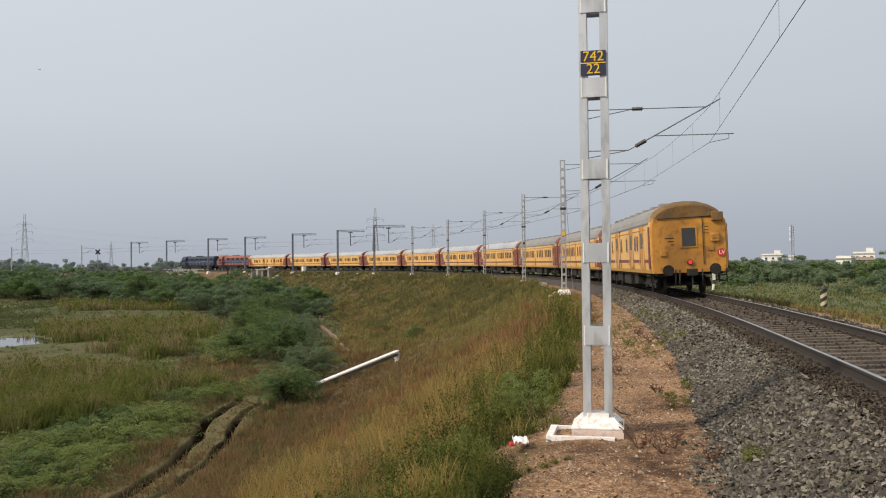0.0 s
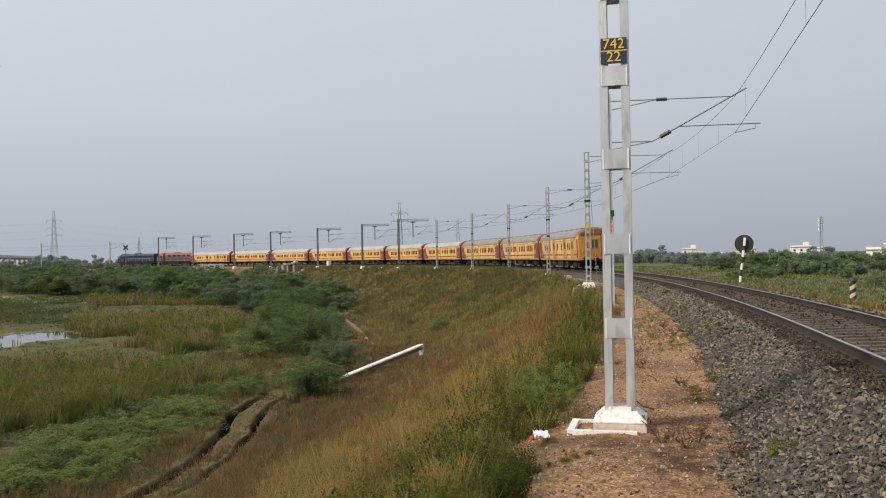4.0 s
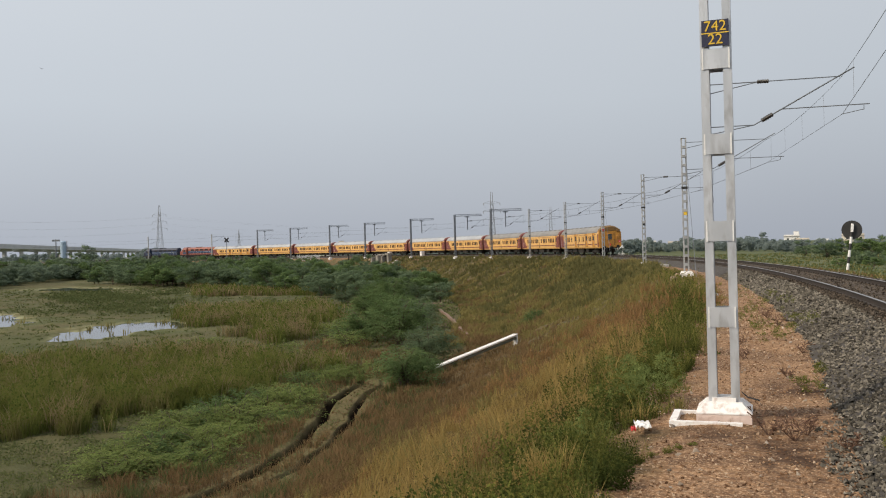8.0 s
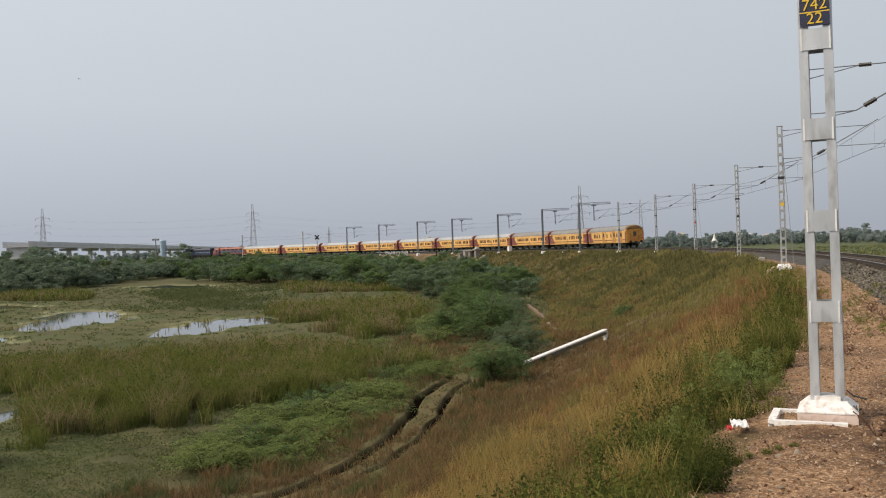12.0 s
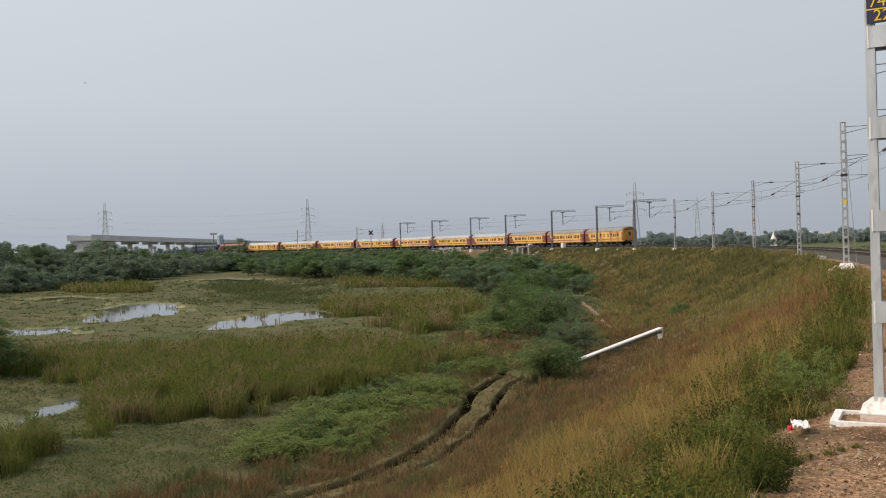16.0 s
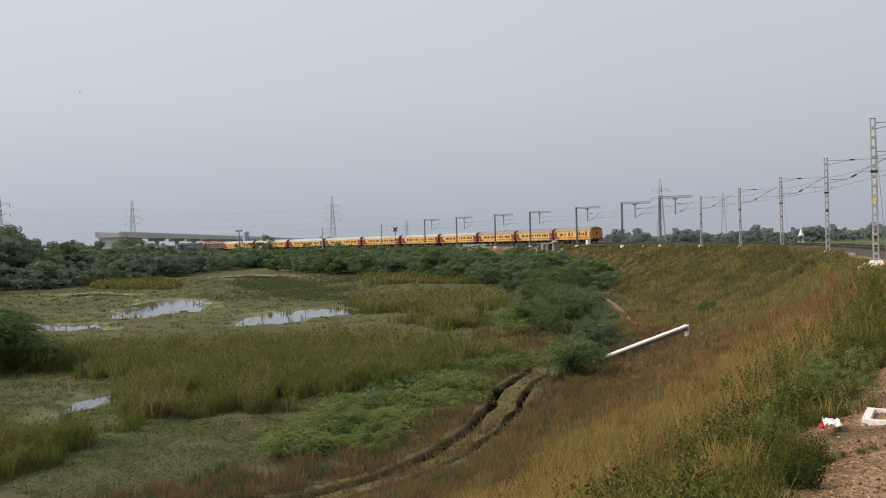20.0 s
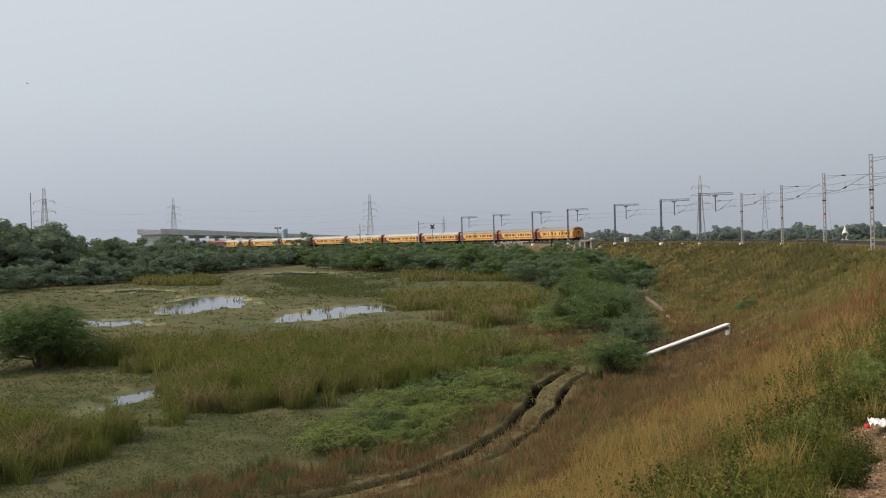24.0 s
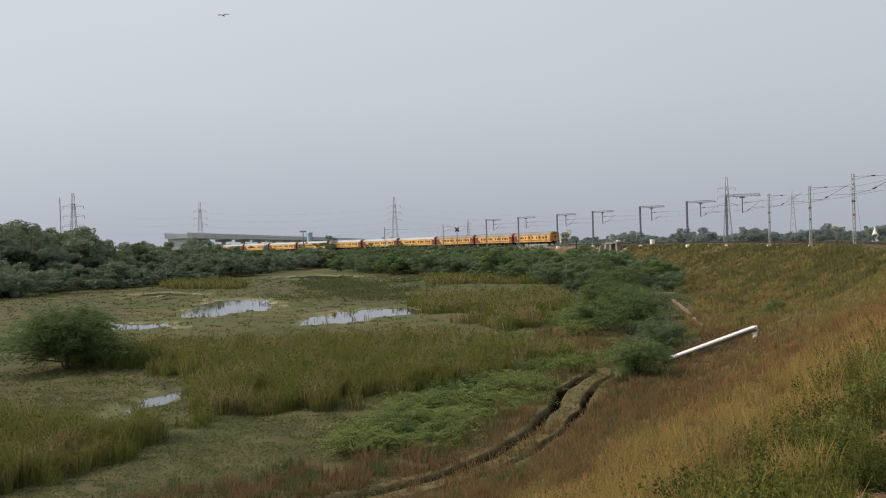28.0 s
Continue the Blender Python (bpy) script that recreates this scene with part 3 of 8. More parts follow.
# open water in the marsh, one still sheet just under the level of the field
wm, wnn, wll, wb = node_mat("still_marsh_water")
wb.inputs["Base Color"].default_value = (0.05, 0.055, 0.05, 1)
wb.inputs["Roughness"].default_value, wb.inputs["IOR"].default_value = 0.05, 1.33
wb.inputs["Specular IOR Level"].default_value = 0.9
wbp = wnn.new("ShaderNodeBump")
wbp.inputs["Strength"].default_value, wbp.inputs["Distance"].default_value = 0.03, 0.02
wll.new(noise_fac(wnn, wll, 1.2, 3.0), wbp.inputs["Height"])
wll.new(wbp.outputs[0], wb.inputs["Normal"])
for poly in PONDS:
    cx, cy = sum(p[0] for p in poly) / len(poly), sum(p[1] for p in poly) / len(poly)
    wide = [(cx + (x - cx) * 1.7, cy + (y - cy) * 1.5) for x, y in poly]
    sh = Shape().add([(x, y, FIELD - 0.17) for x, y in wide], [tuple(range(len(wide) - 1, -1, -1))])
    me = sh.mesh("water")
    me.materials.append(wm)
    tagged(new("water", me), "still grey water among marsh plants", "water", kind="structure")


# ---- ballast, sleepers, rails ----
def cant(off):
    """Height that the banked track gains at an offset."""
    return RAIL_Z + CANT * (off + 0.84) / 1.68


bed_profile = [(-3.1, -0.80), (-2.75, -0.66), (-1.75, -0.19), (-1.4, -0.225), (-0.8, -0.235), (0.8, -0.235), (1.4, -0.225), (1.75, -0.19), (2.75, -0.62), (3.2, -0.85)]
rings = [[on_track(s, o + 0.1 * math.sin(s * 1.7) * (abs(o) > 2.5), z + max(0, cant(o) - RAIL_Z) * (z > -0.5) + RAIL_Z + float(fall(s))) for o, z in bed_profile] for s in np.arange(-56, 620, 2.0)]
bed = Shape().loft(rings, closed=False)
bme = bed.mesh("ballast_bed")
bme.materials.append(BALLAST)
tagged(new("ballast_bed", bme), "bed of grey crushed stone ballast under the track", "ballast", kind="structure")

track = thing("railway_track", Matrix.Identity(4), "curved broad-gauge railway track with concrete sleepers", "railway track", kind="structure")
foot = [(-0.075, -0.17), (0.075, -0.17), (0.075, -0.155), (0.012, -0.14), (0.012, -0.045), (0.036, -0.035), (0.036, -0.003), (-0.036, -0.003), (-0.036, -0.035), (-0.012, -0.045), (-0.012, -0.14), (-0.075, -0.155)]
for side in (-1, 1):
    c0 = side * 0.874
    rr = [[on_track(s, c0 + o, z + cant(c0) + float(fall(s))) for o, z in foot] for s in np.arange(-56, 620, 2.0)]
    rail = part("rail", Shape().loft(rr), RAILSTEEL, track, "long rusty steel rail")
    hd = [[on_track(s, c0 + o, z + cant(c0) + float(fall(s))) for o, z in ((-0.03, -0.004), (0.03, -0.004), (0.026, 0.002), (-0.026, 0.002))] for s in np.arange(-56, 620, 2.0)]
    part("running_surface", Shape().loft(hd), RAILTOP, rail, "bright worn top of the rail")

# ---- overhead line ----
def cable(pts, r):
    """One thin tube through a row of points."""
    side = (pts[-1] - pts[0]).cross(Vector((0, 0, 1))).normalized()
    return Shape().loft([[p + side * r, p + Vector((0, 0, r)), p - side * r, p - Vector((0, 0, r))] for p in pts])


CONTACT, CATENARY = 6.05, 7.45


def footing(w, h, par, label="whitewashed concrete footing"):
    sh = Shape()
    a, b = w / 2, w / 2 * 0.78
    ring = lambda r, z: [(-r, -r, z), (r, -r, z), (r, r, z), (-r, r, z)]
    sh.loft([ring(a, -0.35), ring(a, h * 0.55), ring(b, h)])
    return part("footing", sh, WHITEWASH, par, label)


def channel(sh, y0, side, w, d, z0, z1):
    """An upright steel channel whose web lies at y0."""
    t = 0.014
    c = [(-w / 2, 0), (w / 2, 0), (w / 2, d), (w / 2 - t, d), (w / 2 - t, t), (-w / 2 + t, t), (-w / 2 + t, d), (-w / 2, d)]
    c = [(x, y0 - side * (y - t)) for x, y in c]
    if side > 0:
        c.reverse()
    sh.loft([[(x, y, z) for x, y in c] for z in (z0, z1)])


def battened_mast(par, width, depth, top, step, first, leg=0.075, plate=0.16):
    """Two channels joined by batten plates on both faces; x runs along the line."""
    for side in (-1, 1):
        sh = Shape()
        channel(sh, side * width / 2, side, depth, leg, -0.25, top)
        part("channel", sh, MASTGREY, par)
    z = first
    while z < top - plate:
        for x in (-depth / 2 - 0.012, depth / 2):
            part("batten", Shape().box(x, x + 0.012, -width / 2 + 0.015, width / 2 - 0.015, z - plate / 2, z + plate / 2), MASTGREY, par)
        z += step
    part("mast_cap", Shape().box(-depth / 2 - 0.02, depth / 2 + 0.02, -width / 2 - 0.02, width / 2 + 0.02, top, top + 0.02), MASTGREY, par)


def insulator(par, a, b, r=0.075):
    a, b = Vector(a), Vector(b)
    d = b - a
    sh = Shape()
    for k in range(5):
        sh.tube(a + d * (k + 0.1) / 5, a + d * (k + 0.75) / 5, r * 0.75, 8, r)
    sh.tube(a, b, r * 0.72, 8)
    part("insulator", sh, INSUL, par, "dark ribbed insulator")


def cantilever(par, root, reach, cat, con, stag=0.0):
    """Stay tube, bracket tube, register arm and insulators that carry the wires; y is to the left, so the arm runs towards -y."""
    x0, y0 = root
    long_arm = reach > 4
    arm, hinge_top, hinge_low = (1.75 if long_arm else 0.55), cat + 0.02, con - (0.23 if long_arm else 0.55)
    end = y0 - reach
    sh = Shape()
    sh.tube((x0, y0, hinge_top), (x0, y0 - arm, hinge_top), 0.02)
    sh.tube((x0, y0, hinge_top - 0.35), (x0, y0 - arm, hinge_top - 0.01), 0.018)
    sh.tube((x0, y0 - arm - 0.4, hinge_top), (x0, end + 0.05, hinge_top), 0.02)
    part("stay_tube", sh, GREYSTEEL, par)
    insulator(par, (x0, y0 - arm, hinge_top), (x0, y0 - arm - 0.42, hinge_top), 0.085)
    low, high = Vector((x0, y0 - (1.6 if long_arm else 0.62), hinge_low)), Vector((x0, end - 0.45, cat + 0.33))
    d = (high - low).normalized()
    sh = Shape()
    sh.tube((x0, y0, hinge_low), low, 0.02)
    sh.tube((x0, y0, hinge_low - 0.28), low, 0.018)
    sh.tube(low, low + d * 0.34, 0.022)
    sh.tube(low + d * 0.76, high, 0.028)
    part("bracket_tube", sh, GREYSTEEL, par)
    insulator(par, low + d * 0.32, low + d * 0.78, 0.095)
    elbow = low + d * 1.15
    sh = Shape()
    sh.tube(elbow, (x0, end - 0.95, con + 0.33), 0.02)
    sh.tube((x0, end - 0.75, con + 0.33), (x0, end - 0.75, con + 0.12), 0.015)
    sh.tube((x0, end - 0.75, con + 0.14), (x0, end, con), 0.014)
    part("register_arm", sh, GREYSTEEL, par)


def text_plate(par, x, z, w):
    """The navy number plate, facing back along the line."""
    pl = part("number_plate", Shape().box(x - 0.012, x, -w / 2, w / 2, z - w / 2, z + w / 2), NUMBERBLUE, par, "navy plate with yellow numbers")
    part("divider", Shape().box(x - 0.015, x - 0.0125, -w / 2, w / 2, z - 0.006, z + 0.006), NUMBERYELLOW, pl, "yellow line")
    turn = Matrix.Translation((x - 0.016, 0, z)) @ Matrix.Rotation(-math.pi / 2, 4, "Z")
    for txt, dz in (("742", 0.075), ("22", -0.075)):
        part("number", words(txt, 0.17, 0.003), NUMBERYELLOW, pl, "yellow digits", m=turn @ Matrix.Translation((0, 0, dz)))


def line_mast(s, off, top, near=False):
    m = thing("catenary_mast", along(s, -off, -0.72), "galvanised two-channel steel mast carrying an overhead-line bracket", "railway mast", "masts along the line")
    battened_mast(m, 0.30, 0.22, top + 0.72, 0.55, 0.75, 0.075, 0.15)
    footing(0.75, 0.35, m)
    cantilever(m, (0, -0.14), off + 0.31, CATENARY + 0.72, CONTACT + 0.72)
    return m


def portal_mast(s, off, top):
    m = thing("cantilever_mast", along(s, -off, -0.72), "tall grey mast with long boom and drop arm", "railway mast", "boom masts along the far curve")
    t = top + 0.72
    sh = Shape()
    for a in (-0.13, 0.13):
        for b in (-0.13, 0.13):
            sh.box(a - 0.04, a + 0.04, b - 0.04, b + 0.04, -0.3, t)
    part("post", sh, GREYSTEEL, m)
    for a in (-0.16, 0.16):
        sh, z = Shape(), 0.4
        while z < t - 0.5:
            sh.bar((a, -0.13, z), (a, 0.13, z + 0.25), 0.02, 0.05)
            sh.bar((a, 0.13, z + 0.25), (a, -0.13, z + 0.5), 0.02, 0.05)
            z += 0.5
        part("lacing", sh, GREYSTEEL, m)
    sh = Shape()
    for z in (t - 0.38, t - 0.02):
        sh.bar((-0.12, 0.2, z), (-0.12, -6.2, z + 0.12), 0.07, 0.07)
        sh.bar((0.12, 0.2, z), (0.12, -6.2, z + 0.12), 0.07, 0.07)
    for k in range(12):
        y = -0.1 - k * 0.52
        sh.bar((-0.12, y, t - 0.38), (-0.12, y - 0.26, t), 0.03, 0.05)
        sh.bar((-0.12, y - 0.26, t), (-0.12, y - 0.52, t - 0.36), 0.03, 0.05)
    part("boom", sh, GREYSTEEL, m)
    part("drop_arm", Shape().box(-0.08, 0.08, -3.02, -2.86, CONTACT - 0.05, t - 0.3).box(-0.1, 0.1, -3.4, -2.45, t - 0.62, t - 0.42), GREYSTEEL, m)
    footing(0.8, 0.3, m)
    cantilever(m, (0, -3.0), off - 2.55, CATENARY + 0.5, CONTACT + 0.72)
    return m


MAST_S = [50.4, 70.8, 99.4, 125.4, 148.6, 170.7]
BOOM = [(190.5, 8.66), (213.3, 8.6), (240.8, 8.75), (269.1, 8.8), (290.5, 8.9), (313.8, 8.9), (332.8, 8.9)]
PLATES = (NUMBERYELLOW, BLACK, RED, BLACK, BLACK)
for s, tint in zip(MAST_S[1:], PLATES):
    m = line_mast(s, 4.4, 7.72)
    part("marker_plate", Shape().box(-0.142, -0.13, -0.10, 0.10, 3.76, 3.96), tint, m, "small painted marker plate")
    part("clamp", Shape().box(-0.135, 0.135, -0.18, 0.18, 5.35, 5.5), BLACK, m, "dark clamp band")
# stay wires that brace two of the masts
for s, top in ((70.8, 6.6), (125.4, 7.0)):
    a, b = on_track(s - 0.2, -4.3, top), on_track(s - 3.2, -4.1, -0.74)
    stay = thing("stay_wire", Matrix.Identity(4), "thin grey stay wire bracing a mast to the ground", "stay wire", "stay wires")
    part("wire", Shape().tube(a, b, 0.016, 5), GREYSTEEL, stay)
    part("anchor", Shape().box(b.x - 0.12, b.x + 0.12, b.y - 0.12, b.y + 0.12, -0.95, -0.66, 0.02), CONCRETE, stay, "small concrete anchor block")
for s, top in BOOM:
    portal_mast(s, 5.6, top)
for s in (359.6, 394.5):
    line_mast(s, 4.6, 8.3)

# the second mast: a slim post whose bracket reaches the wires nearest overhead
m1 = thing("catenary_mast", along(MAST_S[0], -4.4, -0.72), "slim galvanised mast with yellow warning strip and an overhead-line bracket", "railway mast", "masts along the line")
sh = Shape()
sh.box(-0.10, 0.10, -0.10, -0.09, -0.2, 8.5).box(-0.10, 0.10, 0.09, 0.10, -0.2, 8.5).box(-0.006, 0.006, -0.09, 0.09, -0.2, 8.5)
part("post", sh, GALV, m1)
part("footing", Shape().box(-0.24, 0.24, -0.24, 0.24, -0.3, 0.1, 0.03), CONCRETE, m1, "small weathered concrete footing")
part("clamp", Shape().box(-0.14, 0.14, -0.14, 0.14, 3.6, 3.85), BLACK, m1, "black clamp band")
strip = part("warning_strip", Shape().box(-0.135, -0.115, -0.06, 0.06, 2.55, 3.45), NUMBERYELLOW, m1, "yellow strip with unreadable red marks")
for k in range(5):
    part("mark", Shape().box(-0.14, -0.136, -0.035, 0.035, 2.66 + k * 0.165, 2.74 + k * 0.165), RED, strip)
cantilever(m1, (0, -0.1), 4.75, CATENARY + 0.72, CONTACT + 0.72)

# the near mast, new and still without a bracket
m0 = thing("catenary_mast", along(24.75, -4.145, -0.66), "new galvanised steel mast with a navy number plate on whitewashed concrete", "railway mast", "masts along the line")
M0_W, M0_D = 0.315, 0.22
for side in (-1, 1):
    sh = Shape()
    channel(sh, side * M0_W / 2, side, M0_D, 0.095, 0.15, 8.4)
    part("channel", sh, GALV, m0)
for z in (1.17, 2.16, 3.16, 4.14, 5.16, 6.14, 7.14):
    for x in (-M0_D / 2 - 0.012, M0_D / 2):
        plate_ob = part("batten", Shape().box(x, x + 0.012, -0.14, 0.14, z - 0.115, z + 0.115), GALV, m0)
        if x < 0:
            for y in (-0.145, 0.145):
                part("weld", Shape().box(x - 0.004, x + 0.003, y - 0.008, y + 0.008, z - 0.12, z + 0.12), WHITE, plate_ob, "pale weld seam")
text_plate(m0, -M0_D / 2 - 0.016, 4.43, 0.30)
sh = Shape()
ring = lambda a, b, z: [(-b, -a, z), (b, -a, z), (b, a, z), (-b, a, z)]
sh.loft([ring(0.305, 0.305, -0.3), ring(0.300, 0.300, 0.088)])
# Upright sides pinkish and darker than the white sloping top
PINKWASH = surface("worn_pinkish_whitewash", (0.66, 0.54, 0.49), (0.56, 0.44, 0.39), (0.38, 0.27, 0.22), 4.0, 14.0, 0.9, 0.0, 0.3, 0.6)
block = part("footing", sh, PINKWASH, m0, "concrete block with pinkish whitewash")
part("shoulder", Shape().loft([ring(0.306, 0.306, 0.086), ring(0.306, 0.306, 0.10), ring(0.20, 0.20, 0.20)]), WHITEWASH, block, "white sloping shoulders")
part("collar", Shape().box(-0.14, 0.14, -0.13, 0.13, 0.20, 0.245), WHITEWASH, m0, "small raised concrete collar")
part("kerb_ring", Shape().box(-0.45, -0.37, -0.20, 0.59, -0.16, 0.02).box(-0.37, 0.27, 0.51, 0.59, -0.16, 0.026).box(0.19, 0.27, 0.31, 0.51, -0.16, 0.023), WHITEWASH, m0, "broken whitewashed kerb round the block")
part("earth_wire", cable([Vector((0.02, -0.17, 1.3)), Vector((0.0, -0.19, 0.30)), Vector((0.0, -0.26, 0.24)), Vector((0.0, -0.38, 0.21)), Vector((0.0, -0.40, 0.15)), Vector((0.0, -0.40, -0.02))], 0.009), BLACK, m0, "thin black earthing strip")

# wires: contact wire, catenary and droppers, span by span
posts = [-50.0, 0.0] + MAST_S + [b[0] for b in BOOM] + [359.6, 394.5, 430.0, 470.0]
for k, (sa, sb) in enumerate(zip(posts[:-1], posts[1:])):
    span = thing("overhead_wire", Matrix.Identity(4), "thin dark contact wire hung from a catenary by droppers", "overhead wire", "spans of overhead wire")
    a, b = on_track(sa, 0.45), on_track(sb, 0.45)
    sag = 0.012 * (sb - sa)
    pts = []
    for i in range(13):
        t = i / 12
        p = a.lerp(b, t)
        pts.append((Vector((p.x, p.y, CONTACT)), Vector((p.x, p.y, CATENARY - sag * 4 * t * (1 - t)))))
    r = 0.009 if sa < 60 else 0.014
    con, cat = cable([p[0] for p in pts], r), cable([p[1] for p in pts], r)
    part("contact_wire", con, WIRE, span)
    part("catenary_wire", cat, WIRE, span)
    if sa < 240:
        for i in (2, 5, 8, 11):
            part("dropper", Shape().tube(pts[i][0], pts[i][1], 0.005 if sa < 60 else 0.008, 3), WIRE, span)


# ---- the train ----
SOOT = surface("sooty_yellow_paint", (0.13, 0.075, 0.03), (0.22, 0.12, 0.035), (0.05, 0.035, 0.025), 1.2, 6.0, 0.8, 0.0, 0.05, 0.6)
PITCH = 22.3
SIDE = [(1.52, 0.98), (1.60, 1.15), (1.625, 1.6), (1.625, 2.9), (1.585, 3.2)]
ARCH = [(1.585, 3.2), (1.50, 3.45), (1.28, 3.70), (0.95, 3.89), (0.5, 4.02), (0.0, 4.06)]


def half_ring(points, x, squeeze=1.0, drop=0.0):
    """A mirrored section through the coach at x."""
    r = [(x, y * squeeze, z - drop * max(0, (z - 2.6) / 1.6)) for y, z in points]
    return r + [(px, -py, pz) for px, py, pz in reversed(r) if py > 1e-6]


def bogie(parent, x):
    b = part("bogie", Shape().box(x - 1.75, x + 1.75, 1.0, 1.14, 0.42, 0.72).box(x - 1.75, x + 1.75, -1.14, -1.0, 0.42, 0.72).box(x - 0.35, x + 0.35, -1.2, 1.2, 0.35, 0.85)
             .box(x - 1.6, x - 1.1, 0.95, 1.2, 0.3, 0.55).box(x + 1.1, x + 1.6, 0.95, 1.2, 0.3, 0.55).box(x - 1.6, x - 1.1, -1.2, -0.95, 0.3, 0.55).box(x + 1.1, x + 1.6, -1.2, -0.95, 0.3, 0.55), UNDER, parent, "black steel bogie")
    for dx in (-1.45, 1.45):
        sh = Shape()
        for y in (-0.84, 0.84):
            sh.tube((x + dx, y - 0.07, 0.458), (x + dx, y + 0.07, 0.458), 0.455, 18)
        sh.tube((x + dx, -0.84, 0.458), (x + dx, 0.84, 0.458), 0.09, 8)
        part("wheelset", sh, RAILSTEEL, b, "steel wheels on an axle")


def window(parent, x, side, w=0.46, z0=2.02, z1=2.66, arched=False):
    y = 1.625 * side
    out = lambda d: (min(y, y + side * d), max(y, y + side * d))
    fr = part("window", Shape().box(x - w / 2 - 0.06, x + w / 2 + 0.06, *out(0.016), z0 - 0.06, z1 + 0.06), YELLOWEND, parent)
    part("pane", Shape().box(x - w / 2, x + w / 2, *out(0.024), z0, z1), PANE, fr, "dark barred window opening")


def coach(last=False, luggage=False, roof=ROOF):
    c = thing("passenger_coach", Matrix.Identity(4), "yellow passenger coach with maroon ends and grey roof", "railway coach", "coaches of the train")
    half = 10.55
    wall_pts = SIDE
    part("body", Shape().loft([half_ring(wall_pts, x) for x in (-half, -5, 0, 5, half)]), YELLOW, c, "yellow steel body sides")
    part("roof", Shape().loft([half_ring([(1.56, 3.15)] + ARCH, x) for x in (-half + 0.5, -5, 0, 5, half - 0.5)]), roof, c, "curved ribbed roof", smooth=False)
    for k in range(8):
        x = -8.6 + k * 2.45
        part("roof_vent", Shape().box(x - 0.28, x + 0.28, 0.40, 0.84, 3.88, 4.08, 0.03), roof, c)
        part("roof_vent", Shape().box(x - 0.28, x + 0.28, -0.84, -0.40, 3.88, 4.08, 0.03), roof, c)
    for sgn in (-1, 1):
        tail = last and sgn < 0
        sec = wall_pts[:-1] + ARCH
        end = part("end_wall", Shape().loft([half_ring(sec, sgn * (half - 0.52)), half_ring(sec, sgn * (half - 0.25), 1.0, 0.06), half_ring(sec, sgn * half, 0.985, 0.16), half_ring(sec, sgn * (half + 0.06), 0.95, 0.24)]), YELLOWEND if tail else MAROON, c, "grimy yellow tail end" if tail else "maroon coach end")
        if not tail:
            g = Shape()
            for k in range(4):
                a = half + 0.06 + k * 0.1
                lo, hi = sorted((sgn * a, sgn * (a + 0.07)))
                g.box(lo, hi, -0.62, 0.62, 1.15, 3.3)
            part("gangway", g, UNDER, end, "black gangway bellows")
        for y in (-0.98, 0.98):
            part("buffer", Shape().tube((sgn * half, y, 1.1), (sgn * (half + 0.42), y, 1.1), 0.09, 10).tube((sgn * (half + 0.42), y, 1.1), (sgn * (half + 0.50), y, 1.1), 0.235, 16), UNDER, c, "round black buffer")
        part("headstock", Shape().box(min(sgn * half, sgn * (half - 0.3)), max(sgn * half, sgn * (half - 0.3)), -1.4, 1.4, 0.88, 1.22).box(min(sgn * half, sgn * (half + 0.35)), max(sgn * half, sgn * (half + 0.35)), -0.14, 0.14, 0.86, 1.14), UNDER, c)
        for side in (-1, 1):
            y = 1.625 * side
            ya, yb = sorted((y, y + side * 0.008))
            base_w, top_w = (3.2, 1.3) if sgn > 0 else (1.5, 0.9)
            if tail:
                base_w, top_w = 0.5, 0.35
            x0, x1, x2 = sgn * (half + 0.0), sgn * (half - base_w), sgn * (half - top_w)
            v = [(x0, y, 1.2), (x1, y, 1.2), (x2, y, 3.0), (x0, y, 3.0)]
            v2 = [(px, y + side * 0.027, pz) for px, _, pz in v]
            part("livery_panel", Shape().add(v + v2, [(0, 1, 2, 3), (7, 6, 5, 4), (0, 4, 5, 1), (1, 5, 6, 2), (2, 6, 7, 3), (3, 7, 4, 0)]), MAROON, c, "maroon livery panel")
    for side in (-1, 1):
        y = 1.625 * side
        ya, yb = sorted((y, y + side * 0.006))
        part("stripe", Shape().box(-half + 0.6, half - 0.6, ya, yb, 1.46, 1.60), MAROON, c, "maroon stripe")
        part("gutter", Shape().box(-half + 0.5, half - 0.5, *sorted((1.57 * side, 1.62 * side)), 3.12, 3.2), GREYSTEEL, c)
        doors = (-9.3, 9.0) if not luggage else (-8.2, -4.6, 1.3, 9.0)
        for x in doors:
            wide = 0.36 if not luggage else 0.6
            d = part("door", Shape().box(x - wide, x + wide, *sorted((y, y + side * 0.012)), 1.18, 3.12), YELLOWEND, c)
            part("door_pane", Shape().box(x - wide * 0.6, x + wide * 0.6, *sorted((y, y + side * 0.02)), 2.1, 2.8), PANE, d, "dark door window")
            part("door_gap", Shape().box(x + wide, x + wide + 0.1, *sorted((y, y + side * 0.01)), 1.18, 3.12), UNDER, d, "dark gap beside the door")
            for dx in (-wide - 0.06, wide + 0.16):
                part("handrail", Shape().tube((x + dx, y + side * 0.05, 1.3), (x + dx, y + side * 0.05, 2.3), 0.016, 5), GALV, d)
        if luggage:
            xs = [-6.8, -6.0, -2.9, -0.7, 3.6, 5.0, 5.8, 6.6]
        else:
            xs = [-7.9, -7.1, -6.3, -5.5, -4.0, -3.2, -2.4, -1.3, 0.7, 1.5, 2.3, 3.4, 4.2, 5.0, 5.8, 6.6]
        for x in xs:
            window(c, x, side)
        part("seam", Shape().box(-0.12, 0.0, *sorted((y, y + side * 0.01)), 1.18, 3.15), UNDER, c, "dark drain pipe")
